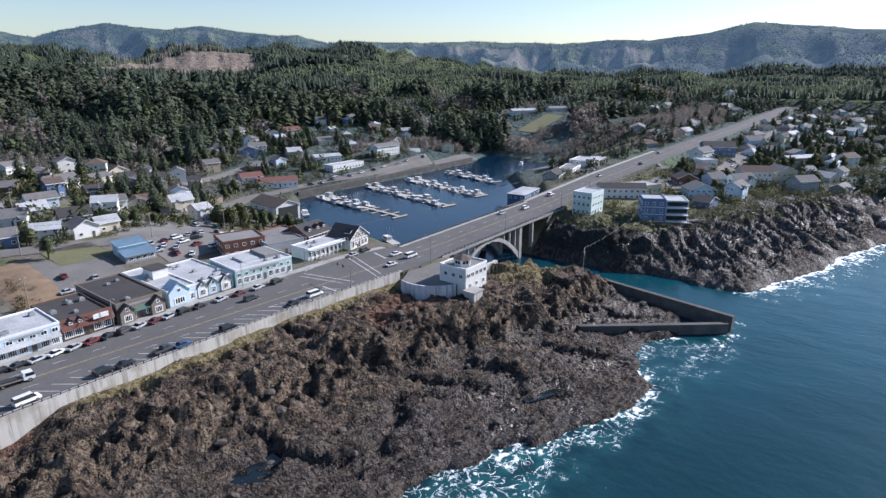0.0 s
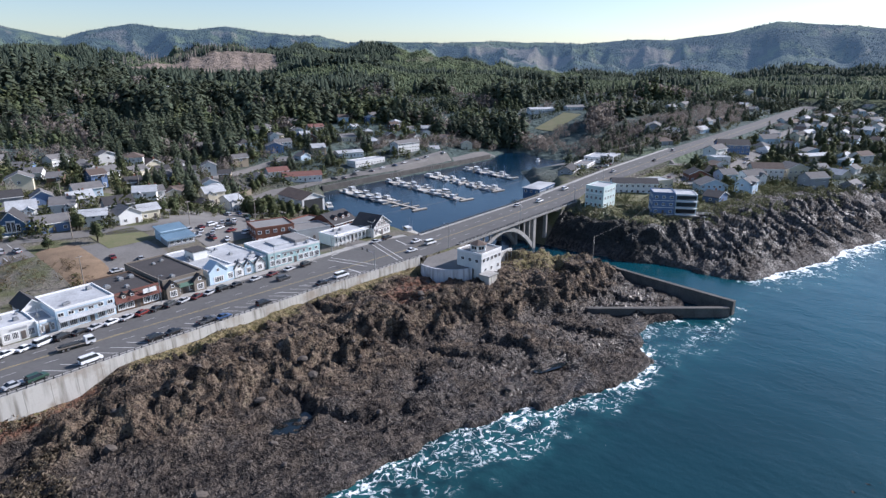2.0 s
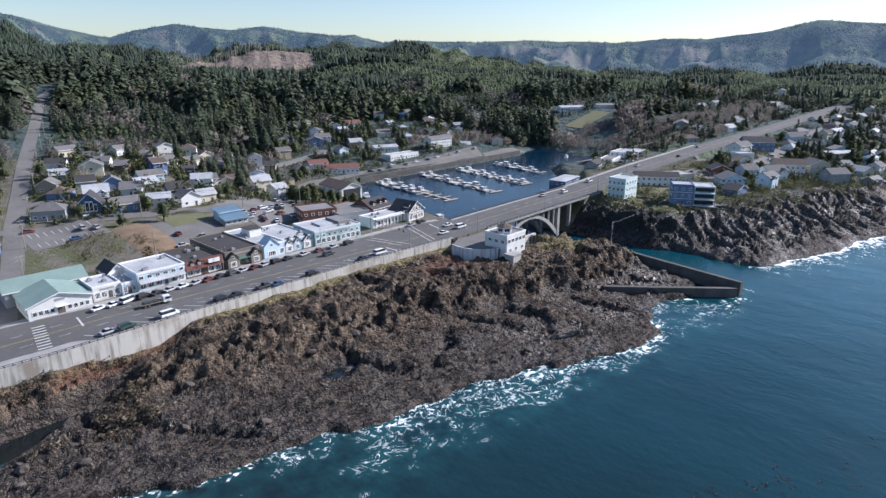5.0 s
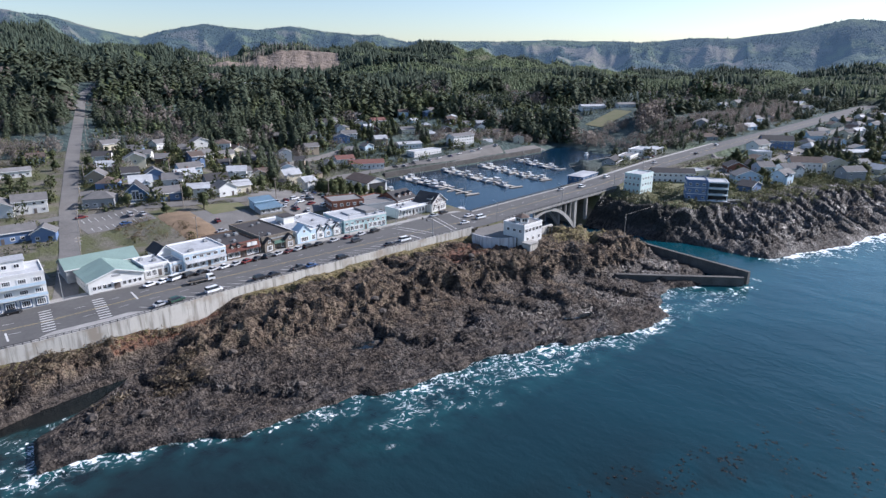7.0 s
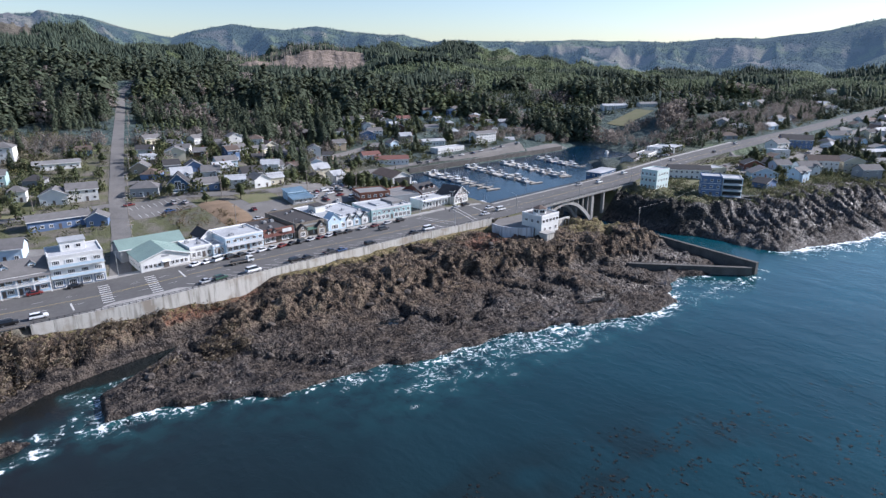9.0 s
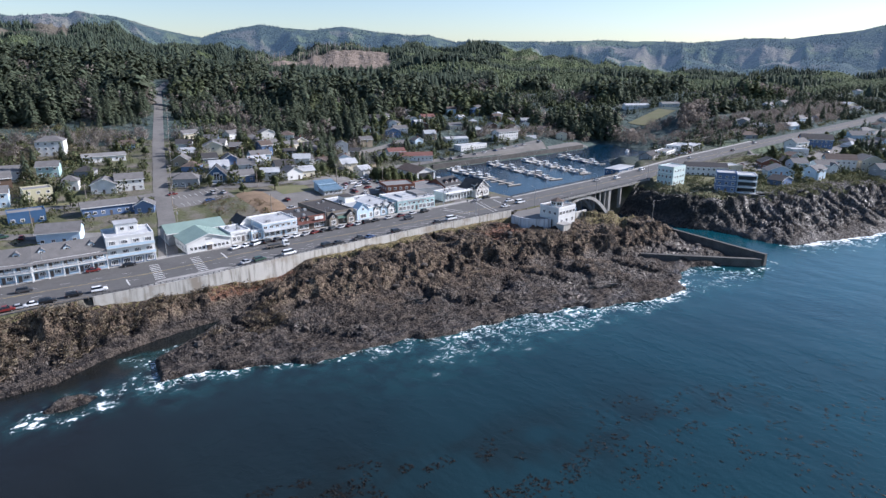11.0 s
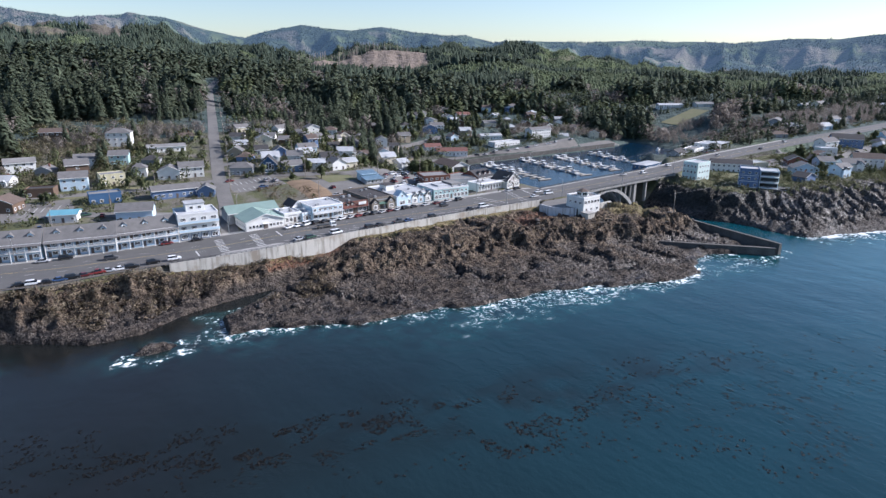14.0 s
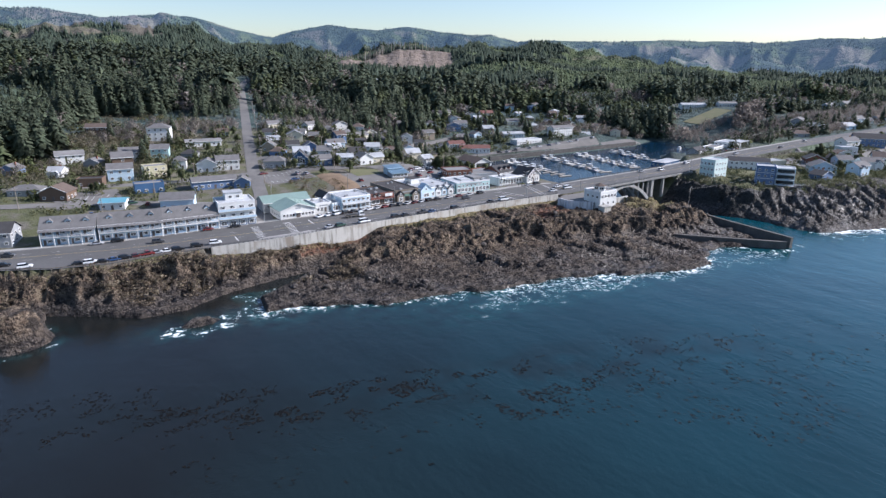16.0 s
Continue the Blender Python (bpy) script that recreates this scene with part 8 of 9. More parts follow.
scatter("near_forest", rows[~bare & ~fresh & ~close & (r < 690)], CON_A, NEEDLES, "dense dark spruce forest behind the town", "forest", 2, 0.72)
scatter("deep_forest", rows[~bare & ~fresh & (r >= 690)], THIN, NEEDLES, "dense dark spruce forest farther from the town", "forest", 24, 0.72)
scatter("second_growth", rows[fresh] * (1, 1, 1, 0.72, 0.85), THIN, leaf_material("second_growth_needles", (0.074, 0.094, 0.048), (0.106, 0.124, 0.064)), "lighter second-growth trees within the forest", "forest", 20, 0.72)
x, y, r, a = jitter(990, 1560, 9.0)
young = planted_young(x, y, a, r)
keep = ~felled(a, r) & (np.abs(fbm(x / 70, y / 70, 2, 78) - 0.5) > 0.012)
x, y, r, a, young = x[keep], y[keep], r[keep], a[keep], young[keep]
hgt = np.where(young, 7, 12 + 14 * fbm(x / 90, y / 90, 2, 64)) * rg.uniform(0.65, 1.25, len(x))
rows = np.stack([x, y, hill_z(x, y, r, a) - 0.5, hgt, hgt * rg.uniform(0.9, 1.25, len(x)) * np.where(young, 1.5, 1)], -1)
scatter("hill_forest", rows[~young], CON_B, FAR_NEEDLES, "dark conifer forest on the low hills", "forest", 3, 0.75)
scatter("young_forest", rows[young], CON_B, YOUNG, "paler young conifer plantation on the hills", "forest", 4, 0.75)
x, y, r, a = jitter(1560, 2420, 9.5)
young = planted_young(x, y, a, r)
keep = ~felled(a, r) & ~((a > 78) & (r > 2050) & (fbm(x / 90, y / 90, 3, 72) > 0.44))
x, y, r, a, young = x[keep], y[keep], r[keep], a[keep], young[keep]
hgt = np.where(young, 6, 9 + 10 * fbm(x / 120, y / 120, 2, 65)) * rg.uniform(0.65, 1.2, len(x))
rows = np.stack([x, y, hill_z(x, y, r, a) - 0.8, hgt, hgt * rg.uniform(1.0, 1.4, len(x)) * np.where(young, 1.7, 1)], -1)
scatter("far_forest", rows[~young], CONE, FAR_NEEDLES, "conifer cover of the farther hills", "forest", 5, 0.8)
scatter("far_plantation", rows[young], CONE, YOUNG, "pale plantations on the farther hills", "forest", 6, 0.8)
x, y, r, a = jitter(2420, 3340, 13.0)
keep = (fbm(x / 110, y / 110, 3, 79) > 0.42) & ~((a > 20) & (a < 44) & (r < 3150) & (fbm(x / 170, y / 170, 3, 73) > 0.52))
x, y, r, a = x[keep], y[keep], r[keep], a[keep]
hgt = rg.uniform(5, 10, len(x))
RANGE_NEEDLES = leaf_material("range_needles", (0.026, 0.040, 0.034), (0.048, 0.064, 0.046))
# the same painted haze: needles emit a faint blue
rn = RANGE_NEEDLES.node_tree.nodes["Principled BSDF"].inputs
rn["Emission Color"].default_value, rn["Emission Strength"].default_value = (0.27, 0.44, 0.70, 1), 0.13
scatter("backdrop_woods", np.stack([x, y, hill_z(x, y, r, a) - 1, hgt, hgt * rg.uniform(1.1, 1.6, len(x))], -1), CONE, RANGE_NEEDLES, "woods on the far ranges, blue haze painted as glow", "forest", 22, 0.8)
# snags left standing along the top of the logged slope
bm = bmesh.new()
for _ in range(150):
    az_, rr_ = rg.uniform(56, 67), rg.uniform(0, 1)
    rr_ = 1895 - 21 * max(0, az_ - 58) + 60 * rr_
    px, py = HUB[0] + rr_ * math.cos(radians(az_)), HUB[1] + rr_ * math.sin(radians(az_))
    pz, ph = float(hill_z(np.array(px), np.array(py), np.array(rr_), np.array(az_))), rg.uniform(12, 26)
    tube(bm, (px, py, pz - 1), (px + rg.uniform(-0.5, 0.5), py, pz + ph), 0.75, 0.3, 3)
tagged(part("snags", bm, material("bleached_snag", (0.30, 0.265, 0.235), 0.9), None), "bleached tree trunks along the logged slope", "snags", kind="stuff")

scatter("alder_wood", alder, [clump_shape(70, s, 0.18, 1.0, 0.45) for s in (91, 92)], TWIGS, "bare alder stands within the spruce forest", "thicket", 13, 0.85)
CLUMP = [clump_shape(44, s, 0.21) for s in (21, 22, 23)]
TWIGGY = [clump_shape(120, s, 0.13, 1.0, 0.45) for s in (24, 25, 26)]


ALDER_GROVES = [(392, 164, 40, 12), (350, 165, 18, 20), (248, 216, 40, 13), (305, 204, 24, 12), (210, 232, 36, 12), (372, 92, 40, 22), (420, 78, 46, 20), (345, 112, 20, 16), (-60, 236, 50, 11), (-10, 232, 40, 11), (40, 226, 26, 12), (-150, 262, 30, 12)]


def patch(zones, n, seed, lane=5.5):
    """Random spots within ellipses (x, y, rx, ry)."""
    g = np.random.RandomState(seed)
    out = []
    for cx, cy, ra, rb in zones:
        m = int(n * ra * rb)
        q, t = np.sqrt(g.rand(m)), g.rand(m) * 6.283
        out.append(np.stack([cx + ra * q * np.cos(t), cy + rb * q * np.sin(t)], -1))
    p = np.concatenate(out)
    p = p[free_of(p[:, 0], p[:, 1], lane, 0.5)]
    return p[:, 0], p[:, 1], g


x, y, g = patch([(395, 82, 80, 34), (395, 82, 80, 34), (430, 42, 150, 12), (340, 150, 20, 30), (250, 222, 60, 18), (85, 240, 30, 14), (-75, 246, 55, 16), (-120, 250, 26, 30), (20, 205, 30, 16), (300, 216, 40, 14), (-175, 240, 40, 24), (560, 70, 90, 30), (-90, 178, 14, 12), (10, 190, 16, 12), (-232, 165, 22, 12), (300, 46, 60, 13), (400, 52, 80, 20), (520, 62, 80, 30), (330, 40, 90, 10)], 0.05, 31)
hh = g.uniform(2.2, 4.6, len(x))
scatter("bare_thicket", np.stack([x, y, height(x, y, False) - 0.3, hh, hh * g.uniform(0.7, 1.0, len(x))], -1), TWIGGY, TWIGS, "leafless grey-brown alder thicket", "thicket", 7, 0.85)
x, y, g = patch([(-180, 205, 58, 40), (-112, 64, 20, 9), (-240, 90, 30, 18), (-190, 112, 20, 6), (20, 96, 24, 26), (-20, 150, 40, 22), (110, 212, 40, 20), (-60, 175, 60, 40), (330, -70, 110, 30), (210, -48, 30, 10), (120, 44, 30, 4), (90, 62, 12, 3), (-62, 101, 14, 3), (480, 30, 180, 12), (450, -60, 180, 40), (150, 270, 70, 40), (-238, 128, 26, 16), (-60, 150, 70, 55), (150, 230, 100, 45), (340, -50, 110, 45), (470, -50, 150, 50)], 0.045, 33)
hh = g.uniform(0.7, 2.3, len(x))
scatter("shrubs", np.stack([x, y, height(x, y, False) - 0.25, hh, hh * g.uniform(0.9, 1.5, len(x))], -1), CLUMP, SHRUB, "olive and brown shrubs between the houses", "shrubs", 8, 0.62)
x, y, g = patch([(-60, 165, 95, 62), (160, 250, 120, 62), (-190, 190, 60, 70), (-30, 125, 30, 22), (24, 105, 20, 28), (-215, 128, 34, 14), (-75, 104, 30, 4)], 0.022, 43, 6.0)
hh = g.uniform(2.5, 8.0, len(x))
scatter("town_trees", np.stack([x, y, height(x, y, False) - 0.3, hh, hh * g.uniform(0.9, 1.5, len(x))], -1), ROUND + [(v * (0.45, 0.45, 0.55), t) for v, t in (clump_shape(110, s, 0.2, 0.9, 0.35) for s in (93, 94))], PINE, "rounded dark garden trees between the houses", "trees", 15, 0.62)
# taller bare alders in rounded groves at the wood's edge and round the harbour
x, y, g = patch(ALDER_GROVES, 0.042, 53, 6.5)
hh = g.uniform(3.2, 5.8, len(x))
ALDER = [clump_shape(190, s, 0.115, 0.95, 0.4) for s in (98, 99, 100)]
scatter("alder_grove", np.stack([x, y, height(x, y, False) - 0.3, hh, hh * g.uniform(0.75, 1.05, len(x))], -1), ALDER, TWIGS, "rounded groves of bare grey-brown alders", "thicket", 25, 0.85)
# dry scrub over the hillside behind the motel
x, y, g = patch([(-196, 205, 64, 56), (-166, 236, 42, 28), (-162, 290, 42, 42), (-120, 285, 22, 34), (-238, 165, 30, 26), (-205, 160, 50, 14)], 0.22, 47, 4.5)
keep = vnoise(x / 9, y / 9, 48) > 0.34
x, y = x[keep], y[keep]
hh = g.uniform(0.8, 3.2, len(x))
tan = vnoise(x / 24, y / 18, 49) > 0.34
rows = np.stack([x, y, height(x, y, False) - 0.3, hh, hh * g.uniform(0.7, 1.1, len(x))], -1)
DENSE = [clump_shape(64, s, 0.16, 0.8, 0.55) for s in (95, 96, 97)]
scatter("hillside_scrub", rows[tan], DENSE, leaf_material("dry_scrub_leaves", (0.170, 0.158, 0.110), (0.220, 0.200, 0.140), thinness=0.45), "tan leafless scrub on the hillside", "scrub", 17, 0.85)
scatter("hillside_brush", rows[~tan], DENSE, SHRUB, "olive green brush on the hillside", "scrub", 18, 0.85)
# hedges and shrubs close round the houses
g = np.random.RandomState(49)
rows = []
for ox, oy, orad in OCC:
    if (oy < 62 and ox < 150) or (-75 < ox < -5 and oy < 100):
        continue
    m = 20 if ox < 330 else 9
    t, q = g.rand(m) * 6.283, orad * 0.85 + 0.6 + 5.5 * g.rand(m)
    hh = g.uniform(0.7, 2.4, m) * (1 + 1.3 * (g.rand(m) > 0.8))
    rows.append(np.stack([ox + q * np.cos(t), oy + q * np.sin(t), 0 * t, hh, hh * g.uniform(0.7, 1.2, m)], -1))
rows = np.concatenate(rows)
rows = rows[free_of(rows[:, 0], rows[:, 1], 5.0, 0.0)]
rows[:, 2] = height(rows[:, 0], rows[:, 1], False) - 0.2
scatter("garden_shrubs", rows, CLUMP, leaf_material("garden_leaves", (0.064, 0.084, 0.036), (0.128, 0.130, 0.062)), "dark green garden shrubs and hedges round the houses", "shrubs", 19, 0.62)
x, y, g = patch([(-97.5, 70, 5, 14), (-110, 82, 9, 14)], 0.7, 51, 2.0)
hh = g.uniform(0.3, 1.1, len(x))
scatter("bank_scrub", np.stack([x, y, height(x, y, False) + 0.2, hh, hh * g.uniform(0.9, 1.5, len(x))], -1), DENSE, leaf_material("bank_scrub_leaves", (0.14, 0.105, 0.062), (0.19, 0.15, 0.085)), "brown scrub on the eroded bank", "scrub", 21, 0.62)
# low brush that clings to the upper cliffs
g = np.random.RandomState(35)
x, y = np.concatenate([g.uniform(-262, 66, 3600), g.uniform(-262, -128, 3000)]), g.uniform(-45, 14, 6600)
b = along(WALL_Y, x) - y
keep = (b > 0.8) & (shore(x, y) > 5) & (b < along(EDGE, x) + 8 + 16 * (x < -135)) & (vnoise(x / 6, y / 6, 9) > 0.42 - 0.2 * (x < -135)) & (np.hypot(x - 1, y + 17) > 15)
x, y = x[keep], y[keep]
hh = g.uniform(0.25, 0.85, len(x)) * np.where(x < -132, 1.8, 1.0)
scatter("cliff_brush", np.stack([x, y, height(x, y) - 0.15, hh, hh * g.uniform(1.0, 1.9, len(x))], -1), [clump_shape(34, s, 0.24, 0.6) for s in (27, 28)], leaf_material("dry_brush_leaves", (0.165, 0.135, 0.098), (0.235, 0.195, 0.145), thinness=0.35), "dry brown brush on the upper cliff", "brush", 9, 0.62)
g = np.random.RandomState(36)
x, y = g.uniform(96, 420, 5200), g.uniform(-120, -4, 5200)
keep = (shore(x, y) > np.where(y > -50, 17, 32)) & free_of(x, y, 5, 0.5) & (vnoise(x / 12, y / 12, 19) > 0.45)
x, y = x[keep], y[keep]
hh = g.uniform(0.5, 2.2, len(x))
scatter("headland_brush", np.stack([x, y, height(x, y) - 0.2, hh, hh * g.uniform(1.0, 1.7, len(x))], -1), CLUMP, leaf_material("headland_scrub_leaves", (0.125, 0.140, 0.072), (0.200, 0.196, 0.115)), "green scrub on the south headland", "brush", 10, 0.62)


def tree_model(kind, seed):
    label = {"spruce": "tall dark green spruce with drooping branches", "pine": "wind-bent shore pine with a ragged crown"}[kind]
    th = empty("spruce_tree" if kind == "spruce" else "pine_tree", pose(0, 0, -90), label, "tree")
    if kind == "spruce":
        v, t = tuft_shape(420, seed, 0.25, 0.052, 0.05)
        me = leaf_normals("crown", v * (16, 16, 16), t)
        bm = bmesh.new()
        tube(bm, (0, 0, -0.8), (0, 0, 14.5), 0.34, 0.05, 7)
    else:
        rs = np.random.RandomState(seed)
        vs, ts, base = [], [], 0
        bm = bmesh.new()
        tube(bm, (0, 0, -0.8), (0.2, 0.1, 4.6), 0.32, 0.2, 7)
        for k in range(11):
            a, h0 = rs.uniform(0, 6.28), rs.uniform(2.6, 7.0)
            rr = rs.uniform(0.5, 2.4) * (1.25 - h0 / 9)
            c = np.array([rr * math.cos(a), rr * math.sin(a), h0])
            v, t = clump_shape(120, seed + k, 0.27, 0.62, 0.35)
            s = rs.uniform(1.2, 1.9)
            vs.append(v * s + c - (0, 0, 0.6 * s))
            ts.append(t + base)
            base += len(v)
            tube(bm, (0.1, 0.05, min(4.4, h0 * 0.7)), tuple(c), 0.13, 0.05, 5)
        me = leaf_normals("crown", np.concatenate(vs), np.concatenate(ts))
    me.materials.append(NEEDLES if kind == "spruce" else PINE)
    part("trunk", bm, BARK, th)
    shared("crown", me, th)
    return th


TREES = {"spruce": [tree_model("spruce", 41), tree_model("spruce", 42)], "pine": [tree_model("pine", 51), tree_model("pine", 61)]}
planted = set()
rng = random.Random(21)


def plant(kind, x, y, s=1.0, group="trees in the town"):
    m = rng.choice(TREES[kind])
    mt = pose(x, y, float(height(x, y, False)), 0, 0, rng.uniform(0, 360)) @ Matrix.Diagonal((s, s, s * rng.uniform(0.9, 1.15), 1))
    if m.name not in planted:
        planted.add(m.name)
        m.matrix_basis = mt
        m["group"] = group
        return
    ob = copy_thing(m, Matrix.Identity(4))
    ob.matrix_basis = mt
    ob["group"] = group


TOWN_GROVES = ((0, 168, 26, 22, 16, 'spruce', 0.85), (26, 108, 12, 22, 9, 'pine', 1.0), (6, 126, 12, 16, 8, 'pine', 1.15), (-86, 116, 12, 10, 3, 'pine', 1.1), (236, -30, 46, 22, 7, 'pine', 0.9), (345, -50, 60, 30, 14, 'pine', 1.35), (-236, 222, 26, 36, 30, 'spruce', 1.5), (-165, 205, 60, 60, 7, 'spruce', 0.75), (-70, 190, 60, 40, 6, 'spruce', 0.8), (130, 235, 70, 40, 16, 'spruce', 0.8), (420, -62, 120, 38, 26, 'spruce', 0.75))
OUTER_GROVES = ((240, -30, 60, 14, 7, 'pine', 0.9), (470, -95, 90, 24, 16, 'pine', 1.3), (560, 30, 200, 26, 18, 'spruce', 0.85), (-66, 108, 46, 16, 8, 'pine', 0.8), (-205, 122, 40, 12, 5, 'pine', 0.7), (330, 44, 60, 12, 8, 'pine', 0.9), (44, 190, 26, 14, 6, 'pine', 0.9), (-50, 185, 90, 55, 26, 'pine', 0.85), (180, 262, 110, 60, 30, 'pine', 1.1), (430, -58, 200, 52, 30, 'pine', 1.2), (300, -34, 60, 24, 8, 'pine', 0.8))
for cx, cy, ra, rb, n, kind, s in TOWN_GROVES + OUTER_GROVES:
    made = 0
    for _ in range(n * 8):
        if made >= n:
            break
        q, t = math.sqrt(rng.random()), rng.uniform(0, 6.283)
        x, y = cx + ra * q * math.cos(t), cy + rb * q * math.sin(t)
        if bool(free_of(np.array([x]), np.array([y]), 7.0, 0.8)[0]) and float(shore(x, y)) > 16:
            plant(kind, x, y, s * rng.uniform(0.7, 1.25))
            made += 1

# wind-shaped woods between the houses of the south headland
g = np.random.RandomState(38)
x, y = np.concatenate([g.uniform(235, 900, 1500), g.uniform(250, 900, 900)]), np.concatenate([g.uniform(-240, 4, 1500), g.uniform(26, 125, 900)])
keep = (shore(x, y) > 30) & free_of(x, y, 8, 1.5) & (vnoise(x / 32, y / 32, 29) > np.where(y < 10, 0.60, 0.42))
x, y = x[keep], y[keep]
hh = g.uniform(5, 14, len(x))
scatter("headland_woods", np.stack([x, y, height(x, y, False) - 0.4, hh, hh * g.uniform(1.1, 1.6, len(x))], -1), CON_A[3:], NEEDLES, "dark pines and spruces on the south headland", "trees", 14, 0.62)

# ---- kelp and drifting weed ----
KELP = material("kelp_fronds", (0.008, 0.0065, 0.005), 0.65, vary=0.2, spec=0.25)
g = np.random.RandomState(77)
BEDS = ((-203, -88, 20, 9, 0.9), (-181, -99, 18, 9, 1.0), (-160, -104, 16, 8, 0.9), (-137, -111, 13, 6, 0.9), (-124, -121, 7, 11, 0.8), (-141, -126, 11, 9, 0.6), (-95, -140, 48, 22, 0.16), (-185, -112, 46, 18, 0.16), (-55, -150, 40, 18, 0.10), (-235, -72, 26, 12, 0.5), (-80, -135, 14, 8, 0.22), (-97, -165, 22, 11, 0.16), (-112, -132, 12, 8, 0.4), (-145, -127, 10, 7, 0.7), (-40, -155, 20, 10, 0.12))
beds = []
for cx, cy, ra, rb, dense in BEDS:
    m = int(dense * 7.5 * ra * rb)
    q, t = np.sqrt(g.rand(m)), g.rand(m) * 6.283
    beds.append(np.stack([cx + ra * q * np.cos(t) + 0.35 * rb * q * np.sin(t), cy + rb * q * np.sin(t) - 0.35 * ra * q * np.cos(t)], -1))
kx, ky = np.concatenate(beds).T
keep = (vnoise(kx / 4.5, ky / 3.2, 15) + 0.5 * vnoise(kx / 13, ky / 9, 16) > 0.80) & (shore(kx, ky) < -14)
kx, ky = kx[keep], ky[keep]
ks = g.uniform(0.14, 0.52, len(kx))
scatter("kelp", np.stack([kx, ky, 0 * kx - 0.04, 0.16 * ks, ks], -1), [clump_shape(9, s, 0.75, 0.9, 0.2) for s in (71, 72, 73)], KELP, "floating dark bull kelp on the swell", "kelp", 11)

# ---- poles, wires, signals ----
POLE_WOOD = material("pole_timber", (0.31, 0.27, 0.23), 0.9, vary=0.15, scale=0.3)


def utility_pole(x, y, h=10.5, arms=1, z=None):
    z = float(height(x, y, False)) if z is None else z
    th = empty("utility_pole", pose(x, y, z, 0, 0, 15), "weathered timber utility pole with crossarm", "utility pole", "utility poles")
    bm = bmesh.new()
    tube(bm, (0, 0, -0.6), (0, 0, h), 0.19, 0.12, 8)
    part("post", bm, POLE_WOOD, th)
    for k in range(arms):
        part("crossarm", box(-1.2, 1.2, -0.07, 0.07, h - 0.7 - 1.2 * k, h - 0.55 - 1.2 * k), POLE_WOOD, th)
        for u in (-1.05, -0.5, 0.5, 1.05):
            part("insulator", box(u - 0.05, u + 0.05, -0.05, 0.05, h - 0.55 - 1.2 * k, h - 0.35 - 1.2 * k), GALVANISED, th)
    if arms > 1:
        bm = bmesh.new()
        tube(bm, (0.32, 0, h - 3.2), (0.32, 0, h - 2.2), 0.24, n=8)
        part("transformer", bm, GALVANISED, th)
    return (x, y, z + h - 0.4)


def wire(a, b, sag=0.8, r=0.035):
    bm = bmesh.new()
    a, b = Vector(a), Vector(b)
    pts = [a.lerp(b, k / 10) - Vector((0, 0, 4 * sag * (k / 10) * (1 - k / 10))) for k in range(11)]
    side = (b - a).cross(Vector((0, 0, 1))).normalized() * r
    up = Vector((0, 0, r))
    rings = [[bm.verts.new(p + o) for o in (side, up, -side, -up)] for p in pts]
    for p, q in zip(rings, rings[1:]):
        for j in range(4):
            bm.faces.new((p[j], q[j], q[(j + 1) % 4], p[(j + 1) % 4]))
    bmesh.ops.recalc_face_normals(bm, faces=bm.faces[:])
    tagged(part("overhead_wire", bm, DARK_METAL, None), "thin dark overhead cable between poles", "cable", "overhead wires")


tops = [utility_pole(px, py, 11, 2) for px, py in ((-139, 60), (-129.5, 96), (-119, 130), (-107, 166), (-93, 212), (-78, 260), (-62, 312))]
for p, q in zip(tops, tops[1:]):
    wire(p, q)
back = [utility_pole(px, py, 10.5) for px, py in ((-98, 60), (-85, 103), (-44, 93), (-6, 104), (8, 140))]
for p, q in zip(back[1:], back[2:]):
    wire(p, q)
for px, py in ((-71, 151), (-210, 74), (-185, 92), (-240, 100), (-30, 168), (60, 200), (150, 240), (-160, 118)):
    utility_pole(px, py, 10)
coast = [utility_pole(px, 24.5 + 0.004 * px, 10.5, 1, float(road_z(px))) for px in (160, 205, 255, 310, 370, 440)]
for p, q in zip(coast, coast[1:]):
    wire(p, q, 0.6, 0.05)
rp = utility_pole(43, -46, 10.5, 2, 10.2)
wire(rp, (121, -36, 17), 1.2)
wire((-14, 44, 22), coast[0], 4.0, 0.05)


def signal(x, y, rot, reach):
    z = float(road_z(x)) + LIFT
    th = empty("traffic_signal", pose(x, y, z, 0, 0, rot), "grey signal mast with an arm over the road", "traffic signal", "junction signals")
    bm = bmesh.new()
    tube(bm, (0, 0, 0), (0, 0, 7.2), 0.16, 0.12, 8)
    part("mast", bm, GALVANISED, th)
    bm = bmesh.new()
    tube(bm, (0, 0, 5.6), (0, reach, 6.1), 0.1, 0.06, 6)
    arm = part("arm", bm, GALVANISED, th)
    for f in (0.55, 0.95):
        part("signal_head", box(-0.18, 0.18, reach * f - 0.2, reach * f + 0.2, 5.2, 6.2, 0.04), DARK_METAL, arm)


signal(-3, 27.5, 165, 8)
signal(-25, 3.0, -10, 8)
signal(-22, 29.5, 180, 6)


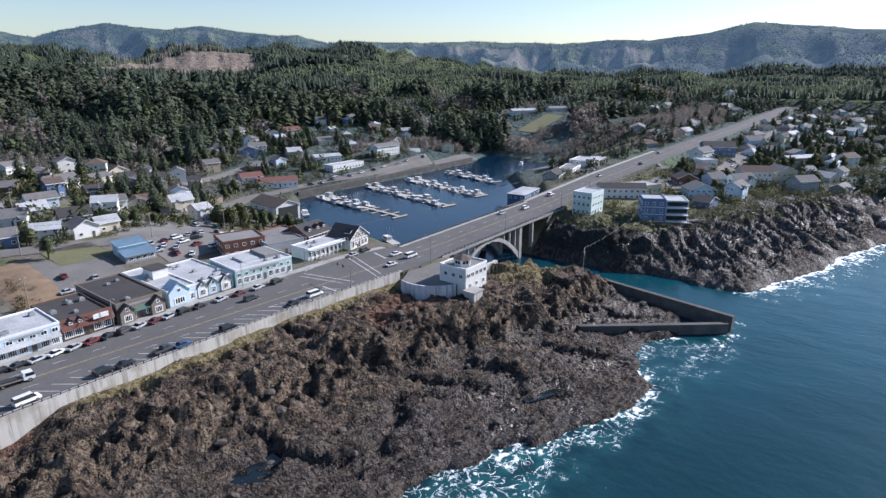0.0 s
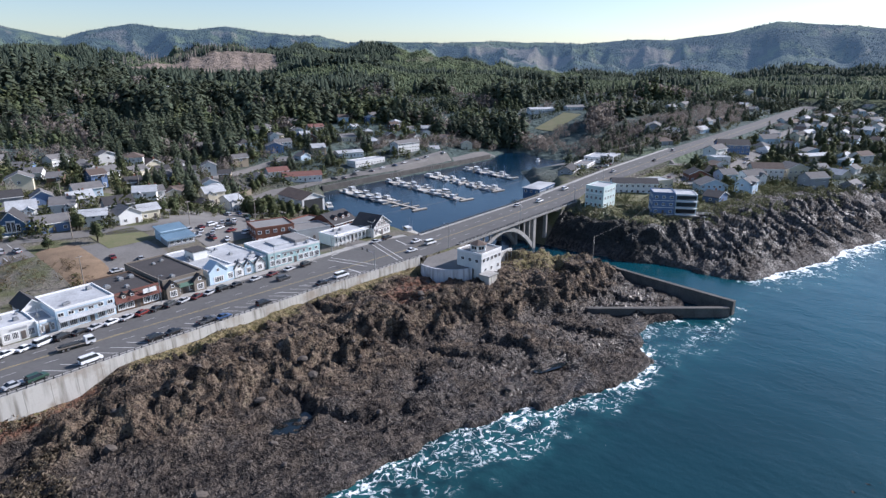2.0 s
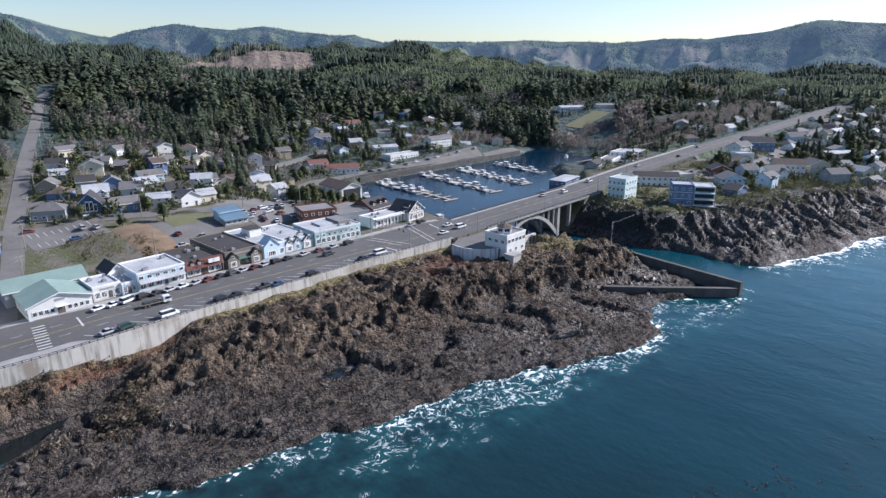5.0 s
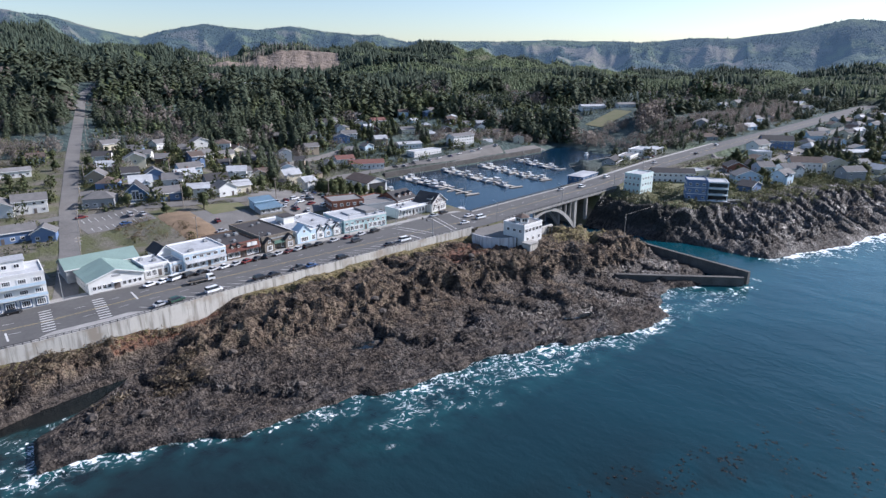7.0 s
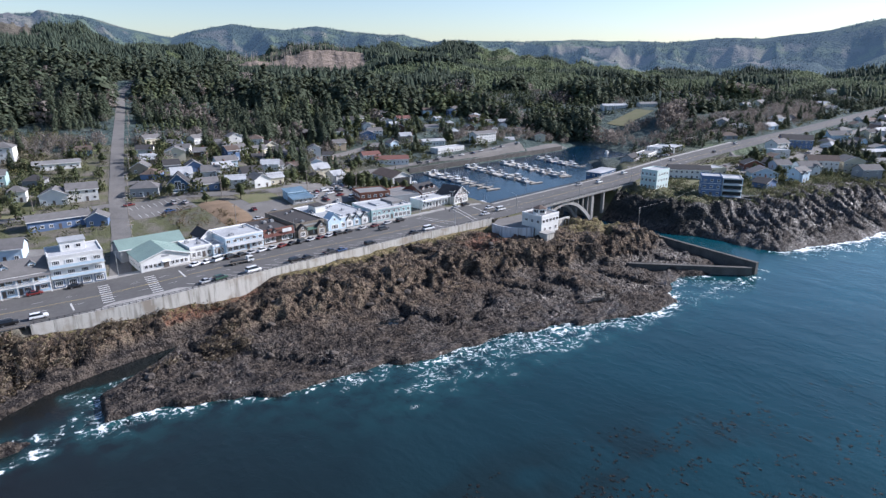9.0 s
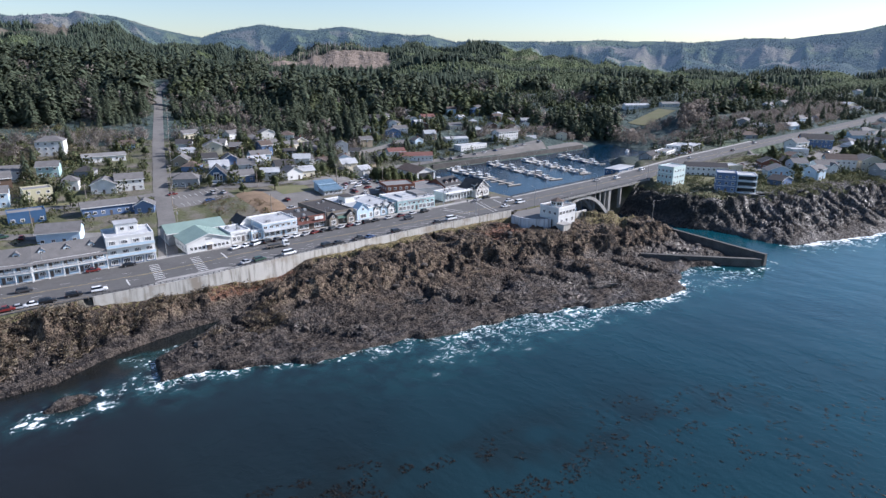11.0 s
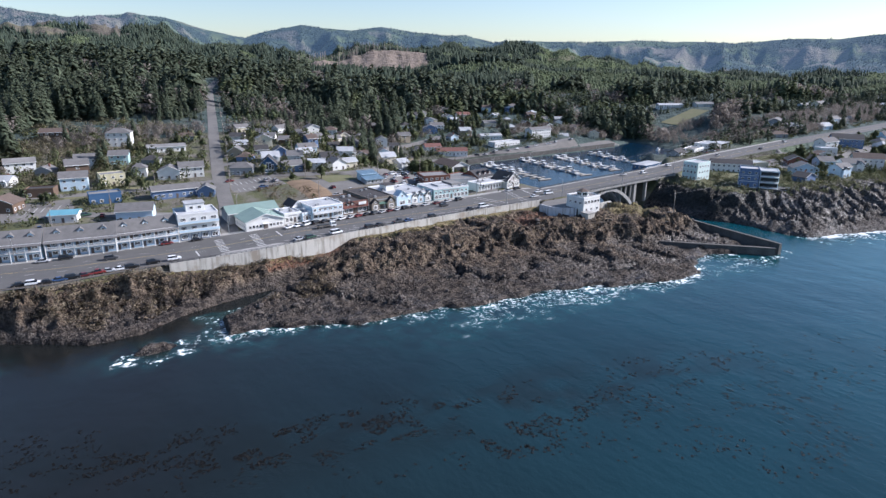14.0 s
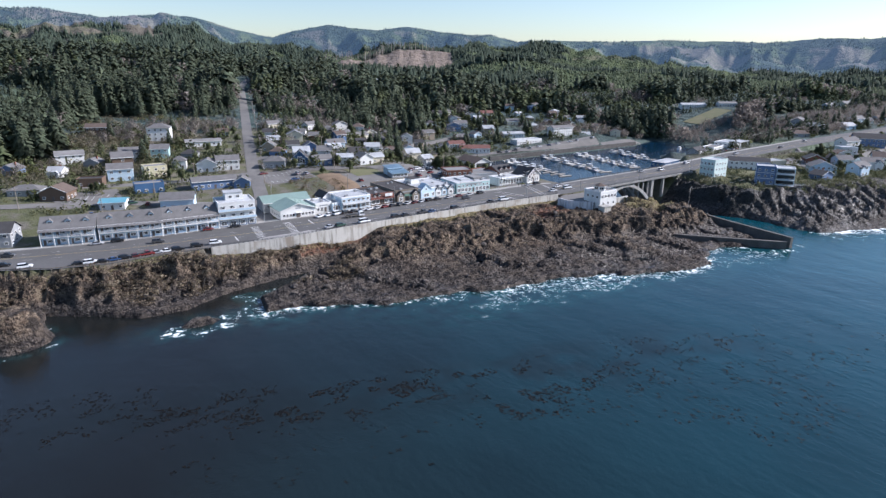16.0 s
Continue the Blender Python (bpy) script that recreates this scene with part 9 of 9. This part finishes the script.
def street_lamp(x, y, rot):
    z = float(road_z(x)) + LIFT
    th = empty("street_lamp", pose(x, y, z, 0, 0, rot), "tall grey street lamp with a curved arm", "street lamp", "street lamps")
    bm = bmesh.new()
    tube(bm, (0, 0, 0), (0, 0, 9.0), 0.12, 0.08, 8)
    part("post", bm, GALVANISED, th)
    bm = bmesh.new()
    tube(bm, (0, 0, 9.0), (0, 2.2, 9.5), 0.06, 0.05, 6)
    part("arm", bm, GALVANISED, th)
    part("lamp_head", box(-0.16, 0.16, 1.9, 2.7, 9.4, 9.58, 0.03), GALVANISED, th)


for lx in (-88, -48, -120, -152, -190, -225):
    street_lamp(lx, float(kerb_y(lx)) + 0.7, 180)
for lx in (10, 60, 110, 150):
    street_lamp(lx, -1.7 if lx < 120 else 2.5, 0)


# ---- loose boulders on the shore ----
def boulder_mesh(seed):
    rs = np.random.RandomState(seed)
    bm = bmesh.new()
    bmesh.ops.create_icosphere(bm, subdivisions=2, radius=1.0)
    for v in bm.verts:
        n = float(fbm(v.co.x * 1.3 + seed, v.co.y * 1.3 + v.co.z * 1.7, 3, seed))
        v.co *= 0.6 + 0.75 * n
        v.co.z *= 0.75
    return mesh_of("boulder", bm, material("boulder_rock", (0.12, 0.10, 0.085), 0.9, vary=0.25, scale=0.4, bump=0.1))


shapes = [boulder_mesh(s) for s in (3, 8, 15)]
g = np.random.RandomState(55)
count = 0
while count < 110:
    x, y = g.uniform(-170, 62), g.uniform(-84, -6)
    d = float(shore(x, y))
    if d < 1.5 or float(wall_y(x)) - y < 12 or math.hypot(x - 1, y + 17) < 16:
        continue
    s = g.uniform(0.4, 1.5)
    ob = new("boulder", shapes[g.randint(3)])
    ob.matrix_basis = pose(x, y, float(height(x, y)) + 0.05 * s, 0, 0, g.uniform(0, 360)) @ Matrix.Diagonal((s, s * g.uniform(0.7, 1.1), s * g.uniform(0.6, 1.0), 1))
    tagged(ob, "rough dark boulder lying on the reef", "boulder", "boulders on the reef")
    count += 1
